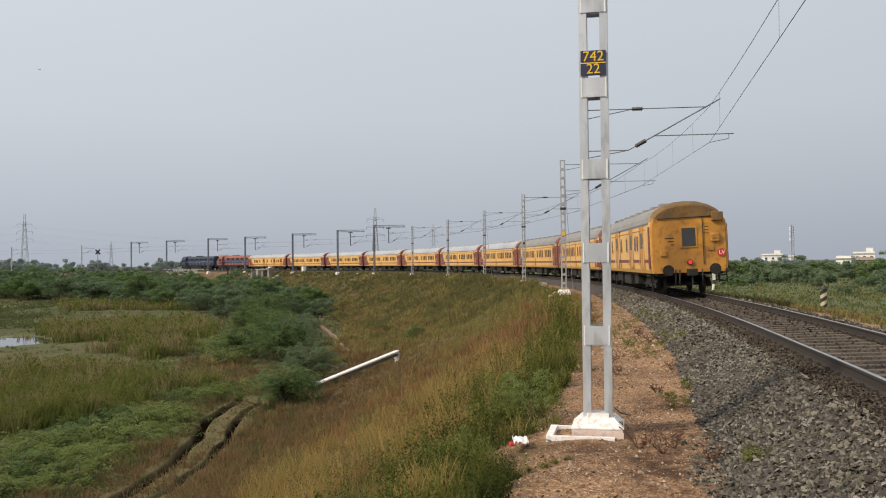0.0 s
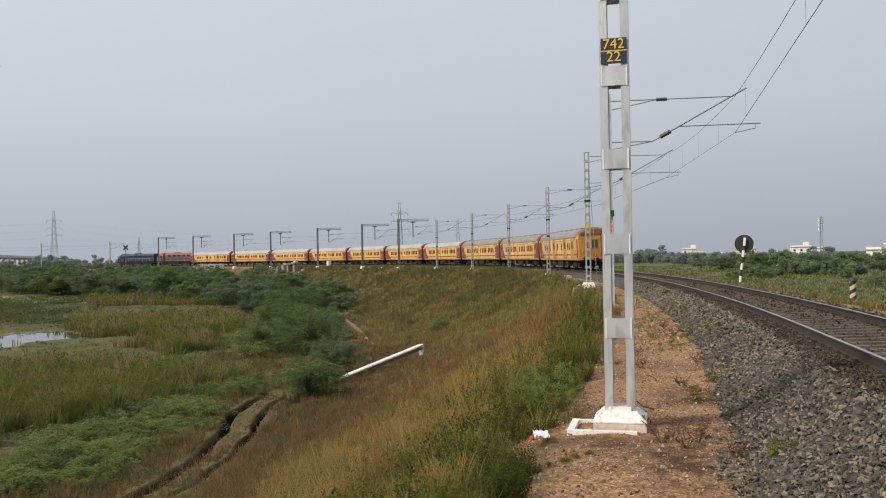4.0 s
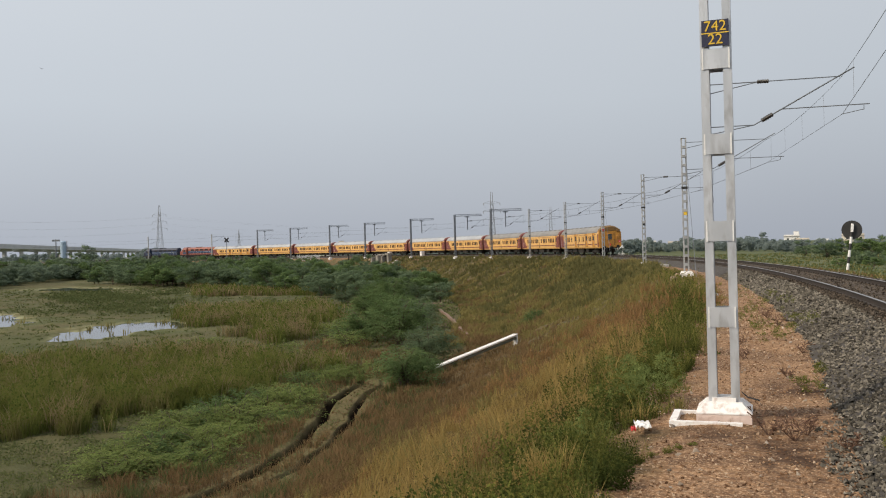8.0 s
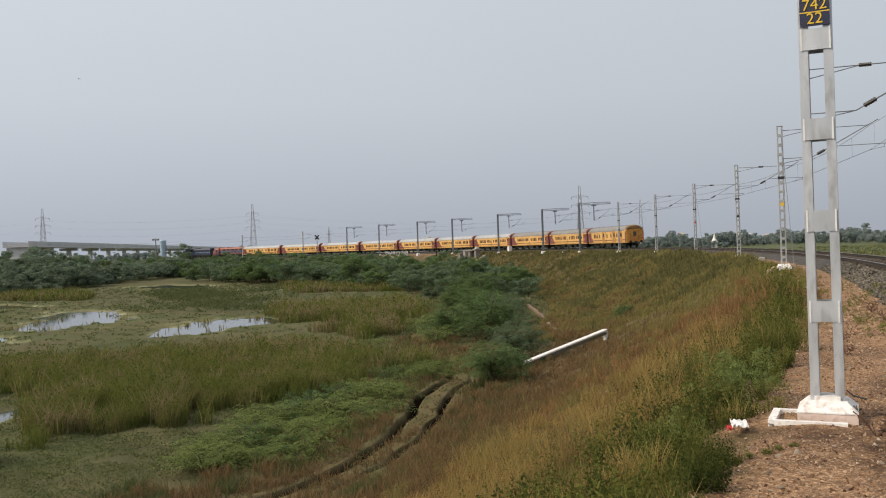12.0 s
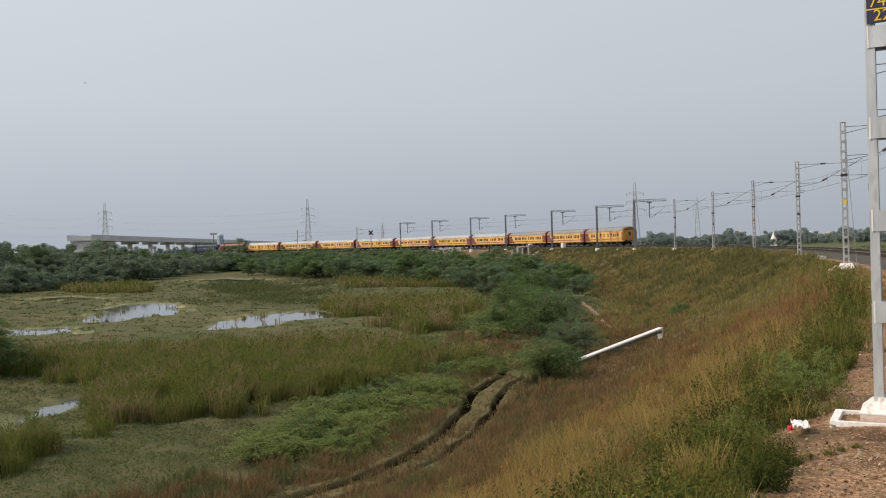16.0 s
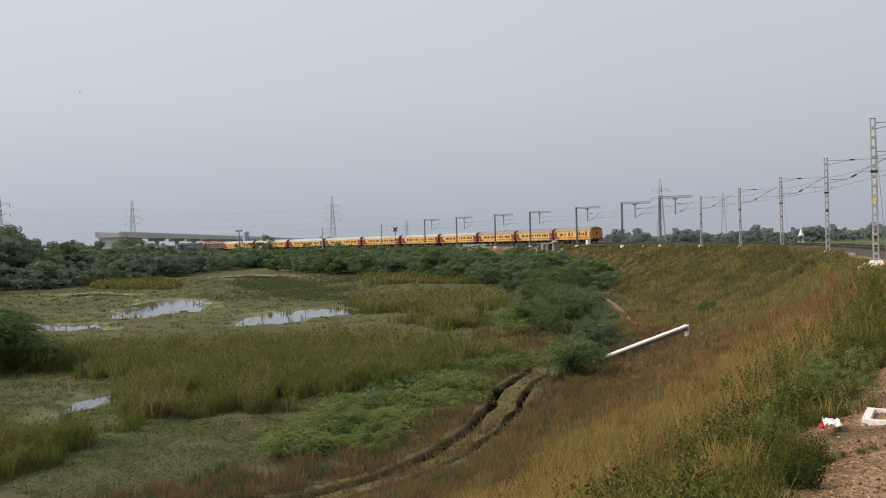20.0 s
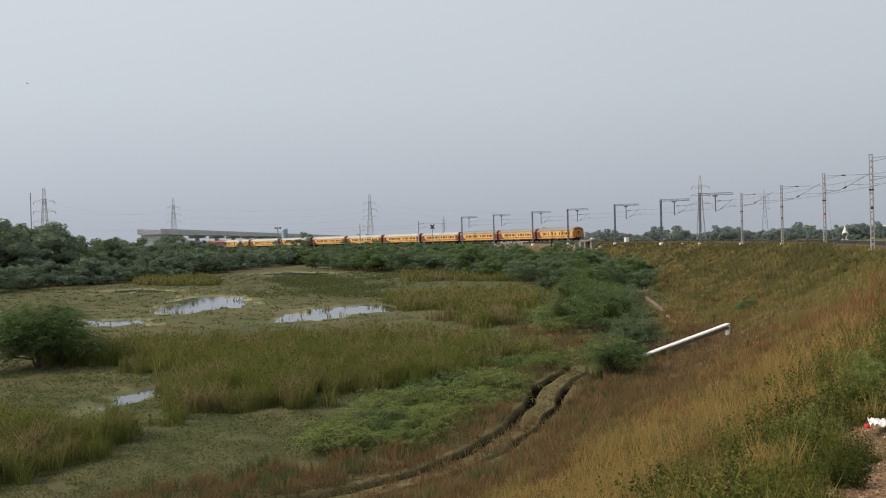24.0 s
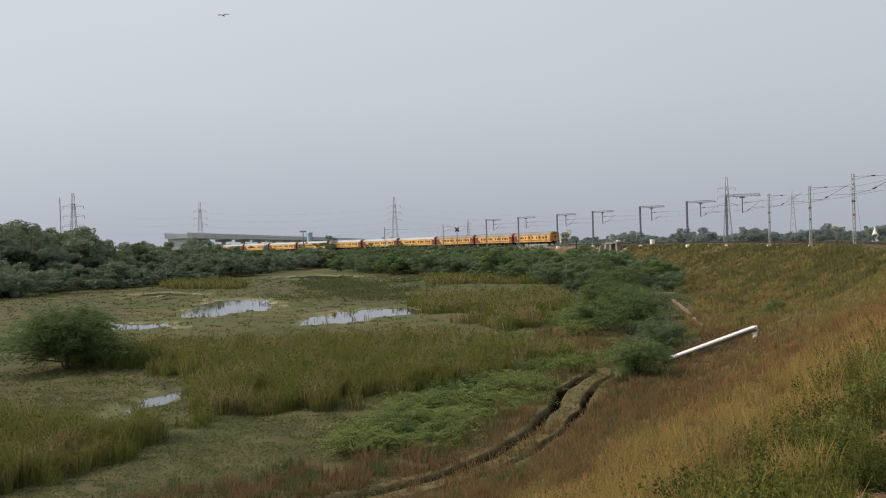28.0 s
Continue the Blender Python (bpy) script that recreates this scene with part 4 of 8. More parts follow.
        part("vent_strip", Shape().box(-half + 1.2, half - 1.2, *sorted((y, y + side * 0.005)), 2.9, 2.94), MAROON, c)
    part("underframe", Shape().box(-half, half, -1.35, 1.35, 0.86, 1.0).box(-4.5, -2.4, -1.3, -0.5, 0.35, 0.9).box(-1.5, 1.2, 0.4, 1.3, 0.32, 0.9).box(2.2, 4.4, -1.3, 1.3, 0.42, 0.9).box(-4.2, -2.9, 0.5, 1.3, 0.4, 0.9), UNDER, c, "black underframe with boxes")
    for x in (-7.4, 7.4):
        bogie(c, x)
    for x in (-9.3, 9.0):
        for side in (-1, 1):
            part("footstep", Shape().box(x - 0.3, x + 0.3, *sorted((1.35 * side, 1.6 * side)), 0.55, 0.6).box(x - 0.3, x + 0.3, *sorted((1.4 * side, 1.6 * side)), 0.85, 0.9).box(x - 0.3, x - 0.27, *sorted((1.38 * side, 1.44 * side)), 0.55, 1.0).box(x + 0.27, x + 0.3, *sorted((1.38 * side, 1.44 * side)), 0.55, 1.0), UNDER, c)
    return c


def tail_fittings(c):
    """What the last coach carries on its rear end."""
    x = -10.55 - 0.07
    tagged(c, "last yellow coach with grimy tail end and red lamp")
    part("end_dome", Shape().loft([half_ring([(y * 1.006, z + 0.012) for y, z in ARCH[1:]], -10.55 + d, q, dr) for d, q, dr in ((0.50, 1.0, 0.0), (0.25, 1.0, 0.06), (0.0, 0.99, 0.16), (-0.075, 0.955, 0.24))]), SOOT, c, "sooty brown upper edge of the tail end")
    w = part("rear_window", Shape().box(x - 0.03, x + 0.03, -0.35, 0.35, 2.04, 2.94), YELLOWEND, c, "framed rear window")
    part("pane", Shape().box(x - 0.04, x - 0.025, -0.285, 0.285, 2.1, 2.88), PANE, w, "dark rear pane")
    lamp_m, n, l, b = node_mat("tail_lamp_glow")
    b.inputs["Base Color"].default_value = (0.6, 0.02, 0.02, 1)
    b.inputs["Emission Color"].default_value = (1.0, 0.03, 0.02, 1)
    b.inputs["Emission Strength"].default_value = 0.5
    lamp = part("tail_lamp", Shape().tube((x + 0.05, 0.0, 1.42), (x - 0.1, 0.0, 1.42), 0.12, 14), BLACK, c, "round tail lamp")
    part("lens", Shape().tube((x - 0.1, 0.0, 1.42), (x - 0.12, 0.0, 1.42), 0.085, 14), lamp_m, lamp, "glowing red lens")
    board = part("last_vehicle_board", Shape().tube((x + 0.05, -1.36, 1.78), (x - 0.03, -1.36, 1.78), 0.175, 18), RED, c, "round red board with white letters")
    part("letters", words("LV", 0.23, 0.004), WHITE, board, "white letters", m=Matrix.Translation((x - 0.036, -1.36, 1.78)) @ Matrix.Rotation(-math.pi / 2, 4, "Z"))
    part("junction_box", Shape().box(x - 0.16, x + 0.1, -1.46, -0.98, 3.16, 3.52, 0.03), SOOT, c)
    part("lamp_bracket", Shape().box(x - 0.1, x + 0.05, -1.30, -0.92, 2.28, 2.62, 0.04).tube((x - 0.1, -1.2, 2.45), (x - 0.13, -1.2, 2.45), 0.07, 10).tube((x - 0.1, -1.02, 2.45), (x - 0.13, -1.02, 2.45), 0.07, 10), YELLOWEND, c, "yellow socket box")
    part("side_box", Shape().box(x - 0.06, x + 0.05, 0.95, 1.22, 1.72, 1.96, 0.02), YELLOWEND, c)
    part("side_box", Shape().box(x - 0.05, x + 0.05, -1.02, -0.8, 1.9, 2.06), YELLOWEND, c)
    part("cable", Shape().tube((x - 0.03, 1.3, 3.30), (x - 0.03, -1.4, 3.36), 0.02, 5).tube((x - 0.03, -0.6, 3.36), (x - 0.03, -0.6, 1.3), 0.018, 5), UNDER, c, "dark cable conduit")
    for k in range(3):
        part("marking", Shape().box(x - 0.004, x + 0.03, 0.62, 1.0 - 0.12 * k, 2.45 - 0.14 * k, 2.485 - 0.14 * k), UNDER, c, "unreadable stencilled marking")
        part("marking", Shape().box(x - 0.004, x + 0.03, -0.85, -0.68 + 0.02 * k, 2.9 - 0.14 * k, 2.925 - 0.14 * k), UNDER, c, "unreadable stencilled marking")
    part("coupler", Shape().box(x - 0.6, x, -0.12, 0.12, 0.95, 1.12).tube((x - 0.5, 0, 1.0), (x - 0.45, 0, 0.45), 0.05).box(x - 0.66, x - 0.5, -0.2, 0.2, 0.86, 1.14, 0.03), UNDER, c, "screw coupling")
    for y in (-0.5, 0.45, 0.62):
        pts = [Vector((x - 0.06, y, 1.1)), Vector((x - 0.25, y + 0.03, 0.95)), Vector((x - 0.28, y + 0.05, 0.65)), Vector((x - 0.16, y + 0.04, 0.42))]
        hose = Shape()
        for p, q in zip(pts[:-1], pts[1:]):
            hose.tube(p, q, 0.03)
        part("brake_hose", hose, BLACK, c, "hanging brake hose")
    part("ladder", Shape().box(x - 0.12, x - 0.08, -1.52, -1.48, 0.5, 1.1).box(x - 0.12, x - 0.08, -1.20, -1.16, 0.5, 1.1).box(x - 0.13, x - 0.07, -1.5, -1.18, 0.55, 0.6).box(x - 0.13, x - 0.07, -1.5, -1.18, 0.8, 0.84), UNDER, c, "corner step irons")
    part("white_tag", Shape().box(x - 0.1, x - 0.06, -1.02, -0.9, 0.62, 0.98), WHITE, c, "white enamel tag")


def locomotive(paint, band, label, hump, k=1.0):
    """A hood locomotive; k stretches it along its length."""
    c = thing("locomotive", Matrix.Identity(4), label, "locomotive", "locomotives of the train")
    part("underframe", Shape().box(-9.4, 9.4, -1.45, 1.45, 1.1, 1.45).box(-3.0, 3.0, -1.35, 1.35, 0.4, 1.1, 0.1), UNDER, c, "black frame with fuel tank")
    hood = [(1.0, 1.45), (1.02, 3.4), (0.8, 3.85), (0.4, 3.98), (0.0, 4.0)]
    part("long_hood", Shape().loft([half_ring(hood, x) for x in (-9.0, 0, 5.2)]), paint, c, "engine hood")
    cabp = [(1.55, 1.45), (1.56, 3.2), (1.3, 3.75), (0.7, 4.05), (0.0, 4.12)]
    cab = part("cab", Shape().loft([half_ring(cabp, x) for x in (5.2, 7.3)] + [half_ring(cabp, 7.7, 0.92, 0.3)]), paint, c, "driver's cab")
    for side in (-1, 1):
        part("cab_window", Shape().box(5.7, 6.9, *sorted((1.56 * side, 1.585 * side)), 2.55, 3.2), PANE, cab)
        part("hood_band", Shape().box(-8.6, 5.0, *sorted((1.02 * side, 1.035 * side)), 1.9, 2.75), band, c, "painted band along the hood")
        part("cab_band", Shape().box(5.3, 7.2, *sorted((1.56 * side, 1.575 * side)), 1.7, 2.4), band, c)
        for k in range(5):
            part("grille", Shape().box(-8.3 + k * 2.5, -6.7 + k * 2.5, *sorted((1.02 * side, 1.045 * side)), 2.85, 3.35), UNDER, c, "dark hood grille")
        hr = Shape().tube((-9.2, 1.42 * side, 2.45), (5.0, 1.42 * side, 2.45), 0.022, 5)
        for k in range(9):
            hr.tube((-9.2 + k * 1.77, 1.42 * side, 1.45), (-9.2 + k * 1.77, 1.42 * side, 2.45), 0.02, 5)
        part("handrail", hr, GALV, c)
    part("nose", Shape().loft([half_ring([(1.1, 1.45), (1.1, 2.5), (0.8, 2.8), (0.0, 2.9)], x) for x in (7.7, 9.2)]), paint, c, "short nose")
    part("exhaust", Shape().box(-1.6, 1.2, -0.5, 0.5, 3.95, 4.0 + hump, 0.05), UNDER, c)
    for x in (-5.8, 5.8):
        b = part("bogie", Shape().box(x - 2.3, x + 2.3, 1.0, 1.2, 0.4, 0.95).box(x - 2.3, x + 2.3, -1.2, -1.0, 0.4, 0.95).box(x - 0.5, x + 0.5, -1.1, 1.1, 0.4, 1.1), UNDER, c)
        for dx in (-1.8, 0, 1.8):
            sh = Shape()
            for y in (-0.84, 0.84):
                sh.tube((x + dx, y - 0.07, 0.546), (x + dx, y + 0.07, 0.546), 0.543, 16)
            part("wheelset", sh.tube((x + dx, -0.84, 0.546), (x + dx, 0.84, 0.546), 0.1, 8), RAILSTEEL, b)
    return c


TRAIN = []
tail = coach(last=True, luggage=True, roof=ROOFDARK)
tail_fittings(tail)
plain = coach()
sooty = coach(roof=ROOFDARK)
front = coach(luggage=True)
TRAIN.append((tail, 11.0))
TRAIN.append((sooty, 11.0 + PITCH))
TRAIN.append((copy_thing(sooty, Matrix.Identity(4)), 11.0 + 2 * PITCH))
TRAIN.append((plain, 11.0 + 3 * PITCH))
for k in range(4, 9):
    TRAIN.append((copy_thing(plain, Matrix.Identity(4)), 11.0 + k * PITCH))
TRAIN.append((front, 11.0 + 9 * PITCH))
TRAIN.append((locomotive(ORANGE, SKYBLUE, "orange-red diesel locomotive behind the leading engine", 0.1), 10 * PITCH + 8.6))
TRAIN.append((locomotive(BLUE, SKYBLUE, "navy blue diesel locomotive at the head of the train", 0.15), 10 * PITCH + 28.6))

# metres along the line of the train's tail, by the second
TAIL = [(0, 52.8), (1, 64.3), (2, 76.1), (3.5, 93.5), (5, 110.1), (6.5, 125.5), (8, 140.4), (10, 158.4), (12, 175.6), (14, 192.2), (16, 208.7), (18, 225.1), (20, 241.4), (22, 257.6), (24, 273.4), (26, 287.8), (28, 301.2)]


def vehicle_pose(mid_s, wheel=7.4):
    """A vehicle stands with its two bogies on the curve and leans with the banked track."""
    a, b = on_track(mid_s - wheel), on_track(mid_s + wheel)
    d = b - a
    roll = math.atan2(CANT, 1.68)
    m = Matrix.Translation((a + b) / 2 + Vector((0, 0, RAIL_Z + CANT / 2 + float(fall(mid_s))))) @ Matrix.Rotation(math.atan2(d.y, d.x), 4, "Z")
    return m @ Matrix.Rotation(-roll, 4, "X")


# ---- plants ----
def strips(name, x, y, z, h, w, lean, head, material, parent=None):
    """Thin tapering blades, three triangles each, as one mesh. head > 1 widens the upper part to a seed head."""
    n = len(x)
    r = np.random.RandomState(len(name) + n)
    a, b = r.uniform(0, 2 * np.pi, n), r.uniform(0, 2 * np.pi, n)
    cx, cy = np.cos(a) * w / 2, np.sin(a) * w / 2
    lx, ly = np.cos(b) * lean * h, np.sin(b) * lean * h
    v = np.empty((n, 5, 3), np.float32)
    v[:, 0] = np.stack([x - cx, y - cy, z], 1)
    v[:, 1] = np.stack([x + cx, y + cy, z], 1)
    k = 0.62
    v[:, 2] = np.stack([x + cx * head + lx * 0.4, y + cy * head + ly * 0.4, z + h * k], 1)
    v[:, 3] = np.stack([x - cx * head + lx * 0.4, y - cy * head + ly * 0.4, z + h * k], 1)
    v[:, 4] = np.stack([x + lx, y + ly, z + h * (1 - 0.25 * lean ** 2)], 1)
    base = (np.arange(n) * 5)[:, None]
    loops = np.concatenate([base + np.array([0, 1, 2, 3]), base + np.array([3, 2, 4])], 1).ravel()
    me = bpy.data.meshes.new(name)
    me.vertices.add(n * 5)
    me.vertices.foreach_set("co", v.ravel())
    me.loops.add(len(loops))
    me.loops.foreach_set("vertex_index", loops.astype(np.int32))
    me.polygons.add(2 * n)
    starts = np.stack([np.arange(n) * 7, np.arange(n) * 7 + 4], 1).ravel()
    me.polygons.foreach_set("loop_start", starts.astype(np.int32))
    me.update(calc_edges=True)
    tips = me.attributes.new("tip", "FLOAT", "POINT")
    tips.data.foreach_set("value", np.tile(np.array([0, 0, 0.55, 0.55, 1], np.float32), n))
    me.materials.append(material)
    return new(name, me)


def leafage(name, x, y, z, size, material, seed, flat=0.0, rise=0.5):
    """Small lozenge leaves at every angle, as one mesh; flat lays them down, rise stands them up."""
    r = np.random.RandomState(seed)
    n = len(x)
    ax = r.normal(0, 1, (n, 3)) * np.array([1, 1, 0.9 - 0.7 * flat]) + np.array([0, 0, rise * (1 - flat)])
    ax /= np.linalg.norm(ax, axis=1)[:, None]
    sd = np.cross(ax, r.normal(0, 1, (n, 3)) + np.array([0, 0, 1.5 * flat]))
    sd /= np.linalg.norm(sd, axis=1)[:, None]
    p, k = np.stack([x, y, z], 1), (size * r.uniform(0.6, 1.3, n))[:, None]
    v = np.stack([p - ax * k * 0.7, p + sd * k * 0.34, p + ax * k * 0.7, p - sd * k * 0.34], 1).reshape(-1, 3)
    me = bpy.data.meshes.new(name)
    me.vertices.add(n * 4)
    me.vertices.foreach_set("co", v.astype(np.float32).ravel())
    me.loops.add(n * 4)
    me.loops.foreach_set("vertex_index", np.arange(n * 4, dtype=np.int32))
    me.polygons.add(n)
    me.polygons.foreach_set("loop_start", np.arange(n, dtype=np.int32) * 4)
    me.update(calc_edges=True)
    me.materials.append(material)
    return new(name, me)


def fan(n, d0, d1, a0, a1, seed, tuft=6, spread=0.05):
    """Places spread evenly over what is seen: evenly by bearing (degrees) and by the logarithm of the distance, in tufts."""
    r = np.random.RandomState(seed)
    m = n // tuft
    d = np.exp(r.uniform(math.log(d0), math.log(d1), m))
    a = np.radians(r.uniform(a0, a1, m))
    d, a = np.repeat(d, tuft), np.repeat(a, tuft)
    j = r.normal(0, 1, (2, len(d))) * spread * (1 + d * 0.03)
    return d * np.sin(a) + j[0], d * np.cos(a) + j[1], d, np.repeat(r.uniform(0, 1, m), tuft), r


def bush_masses(x, y):
    return wave(x, y, 7.0, 21)


GOLD = foliage("golden_dry_grass", [(0.275, 0.200, 0.072), (0.350, 0.250, 0.089), (0.410, 0.294, 0.108)], 0.9, 0.3, (0.475, 0.348, 0.134))
COPPER = foliage("copper_brown_grass", [(0.210, 0.125, 0.056), (0.288, 0.166, 0.070), (0.350, 0.208, 0.088)], 0.9, 0.2, (0.380, 0.232, 0.112))
RUST = foliage("rusty_brown_grass", [(0.122, 0.086, 0.046), (0.186, 0.126, 0.064), (0.250, 0.166, 0.083)], 0.95, 0.25, (0.315, 0.208, 0.104))
OLIVE = foliage("olive_grass", [(0.165, 0.155, 0.056), (0.235, 0.210, 0.074), (0.300, 0.260, 0.092)], 0.9, 0.3, (0.340, 0.278, 0.112))
WEED = foliage("green_weeds", [(0.086, 0.106, 0.029), (0.158, 0.172, 0.043), (0.262, 0.248, 0.064)], 0.9, 0.3, (0.300, 0.270, 0.080), 0.45)
DARKWEED = foliage("dark_green_weeds", [(0.052, 0.070, 0.021), (0.088, 0.110, 0.030), (0.135, 0.152, 0.042)], 0.9, 0.3, (0.165, 0.172, 0.052), 0.5)
REED = foliage("green_reeds", [(0.084, 0.118, 0.029), (0.142, 0.178, 0.042), (0.205, 0.236, 0.058)], 0.9, 0.3, (0.240, 0.242, 0.070), 0.5)
REEDOLD = foliage("yellowing_reeds", [(0.140, 0.142, 0.048), (0.190, 0.185, 0.066), (0.240, 0.225, 0.084)], 0.9, 0.3, (0.280, 0.240, 0.104))
REEDTAN = foliage("tan_reed_heads", [(0.240, 0.195, 0.105), (0.300, 0.240, 0.128), (0.365, 0.288, 0.155)], 0.95, 0.3, (0.380, 0.285, 0.165))
LAWN = foliage("marsh_creepers", [(0.125, 0.150, 0.056), (0.165, 0.188, 0.070), (0.215, 0.225, 0.088)], 0.95, 0.25)
SLOPEGREEN = foliage("faded_slope_grass", [(0.125, 0.132, 0.056), (0.158, 0.156, 0.064), (0.195, 0.180, 0.074)], 0.95, 0.25, (0.205, 0.182, 0.078))
MARSHWEED = foliage("marsh_weeds", [(0.100, 0.125, 0.052), (0.135, 0.158, 0.064), (0.180, 0.190, 0.080)], 0.95, 0.25)
LEAF = foliage("feathery_mesquite_leaves", [(0.116, 0.176, 0.072), (0.154, 0.221, 0.088), (0.196, 0.263, 0.106)], 0.9, 0.35)
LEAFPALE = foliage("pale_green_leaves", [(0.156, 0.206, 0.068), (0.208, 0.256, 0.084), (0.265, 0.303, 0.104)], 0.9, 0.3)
# Next two: tones paled, translucency raised, to carry haze over far thicket and wood
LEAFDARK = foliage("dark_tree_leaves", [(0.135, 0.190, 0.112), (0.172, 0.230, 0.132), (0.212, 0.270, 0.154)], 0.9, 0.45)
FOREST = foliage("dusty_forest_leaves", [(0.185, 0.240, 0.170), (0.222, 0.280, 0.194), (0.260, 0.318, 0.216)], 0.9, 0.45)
# Distance haze is mixed into this grey-blue leaf tone and its translucency
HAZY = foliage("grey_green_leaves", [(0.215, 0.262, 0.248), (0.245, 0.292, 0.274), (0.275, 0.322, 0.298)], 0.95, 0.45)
BARK = surface("grey_brown_bark", (0.12, 0.09, 0.065), (0.08, 0.06, 0.045), (0.05, 0.04, 0.03), 2.0, 14.0, 0.95, 0.0, 0.5)

REEDS = [
    [(-39.0, 46.0), (-39.5, 56.5), (-32.0, 57.0), (-27.5, 63.5), (-15.6, 54.0), (-14.0, 50.5), (-15.7, 47.8), (-17.6, 40.6), (-20.9, 35.4), (-23.8, 30.6), (-29.0, 36.6), (-31.0, 41.0)],
    [(-33.9, 28.0), (-29.2, 27.2), (-26.4, 28.4), (-23.9, 27.0), (-22.3, 24.0), (-22.6, 21.7), (-24.9, 18.4), (-38.0, 24.0)],
    [(-50, 46), (-47, 53), (-40, 53), (-36, 47.5), (-39, 44)],
    [(-24.0, 70.0), (-30.0, 76.0), (-26.0, 83.0), (-19.0, 77.0)],
    [(-48.7, 109.4), (-29.8, 115.2), (-23.3, 89.6), (-38.5, 86.2)],
    [(-84.0, 195.0), (-49.8, 190.0), (-36.2, 144.4), (-64.4, 149.0)],
    [(-140.0, 166.0), (-118.0, 168.0), (-98.0, 140.0), (-118.0, 143.0)],
]
LILIES = [(-105.3, 169.9), (-77.9, 174.0), (-48.1, 107.2), (-63.0, 101.3)]


def reed_depth(x, y):
    d = np.full(len(x), -99.0)
    for poly in REEDS:
        d = np.maximum(d, inside(poly, x, y))
    return d + 1.6 * wave(x, y, 8, 31) + 0.8 * wave(x, y, 2.5, 32)


def clear_of_road(x, y):
    d = np.abs(road_distance(x, y))
    return (d > 0.86 + 0.12 * wave(x, y, 1.5, 47)) | ((d < 0.40) & (wave(x, y, 0.9, 48) > -0.5))


# plants of the embankment in patches: leafy green at the top, golden in the middle, rusty low down
def canopy(x, y):
    """How high the herbs stand, in clumps with gaps."""
    return np.clip(0.22 + 0.20 * wave(x, y, 2.4, 44) + 0.20 * wave(x, y, 1.0, 46) + 0.08 * wave(x, y, 0.45, 49), 0.05, 0.75)


SORTS = (("slope_weeds", WEED, "green weeds on the upper embankment"), ("golden_grass", GOLD, "golden dry grass on the embankment"), ("rusty_grass", RUST, "rusty brown grass low on the embankment"), ("olive_grass", OLIVE, "olive green grass among the dry stalks"), ("copper_grass", COPPER, "copper-brown seeding grass on the upper embankment"), ("dark_weeds", DARKWEED, "dark green leafy weeds along the path"))


def sort_of(left, run, x, y, r):
    """Which plant grows where: by height on the slope, by the stretch of the line, in patches."""
    far = np.clip((run - 62) / 40, 0, 1)
    score = np.stack([
        0.98 - np.abs(left - 5.1) / 1.45 - 0.3 * far + 0.34 * wave(x, y, 3.2, 42) + 0.34 * wave(x, y, 1.1, 142),
        1.08 - np.abs(left - 8.2) / 4.4 - np.clip(run - 34, 0, 99) / 22 + 0.42 * wave(x, y, 4.2, 101),
        0.15 + (left - 10.5) / 5.5 - 0.45 * far + 0.40 * wave(x, y, 3.5, 103),
        0.46 + 0.36 * far + 0.42 * wave(x, y, 3.0, 104),
        0.80 - np.abs(run - 47) / 30 - np.clip(left - 11, 0, 9) / 4 + 0.45 * wave(x, y, 5.0, 102)], 1)
    k = np.argmax(score + 0.09 * r.normal(0, 1, score.shape), 1)
    # dark leafy clumps stand among the weeds of the upper edge
    deep = wave(x, y, 2.1, 160) + 0.7 * wave(x, y, 0.8, 161) + np.clip(0.95 - np.abs(left - 5.5), -3, 0.4) + 0.08 * r.normal(0, 1, len(x))
    return np.where(deep > 0.85, 5, k)


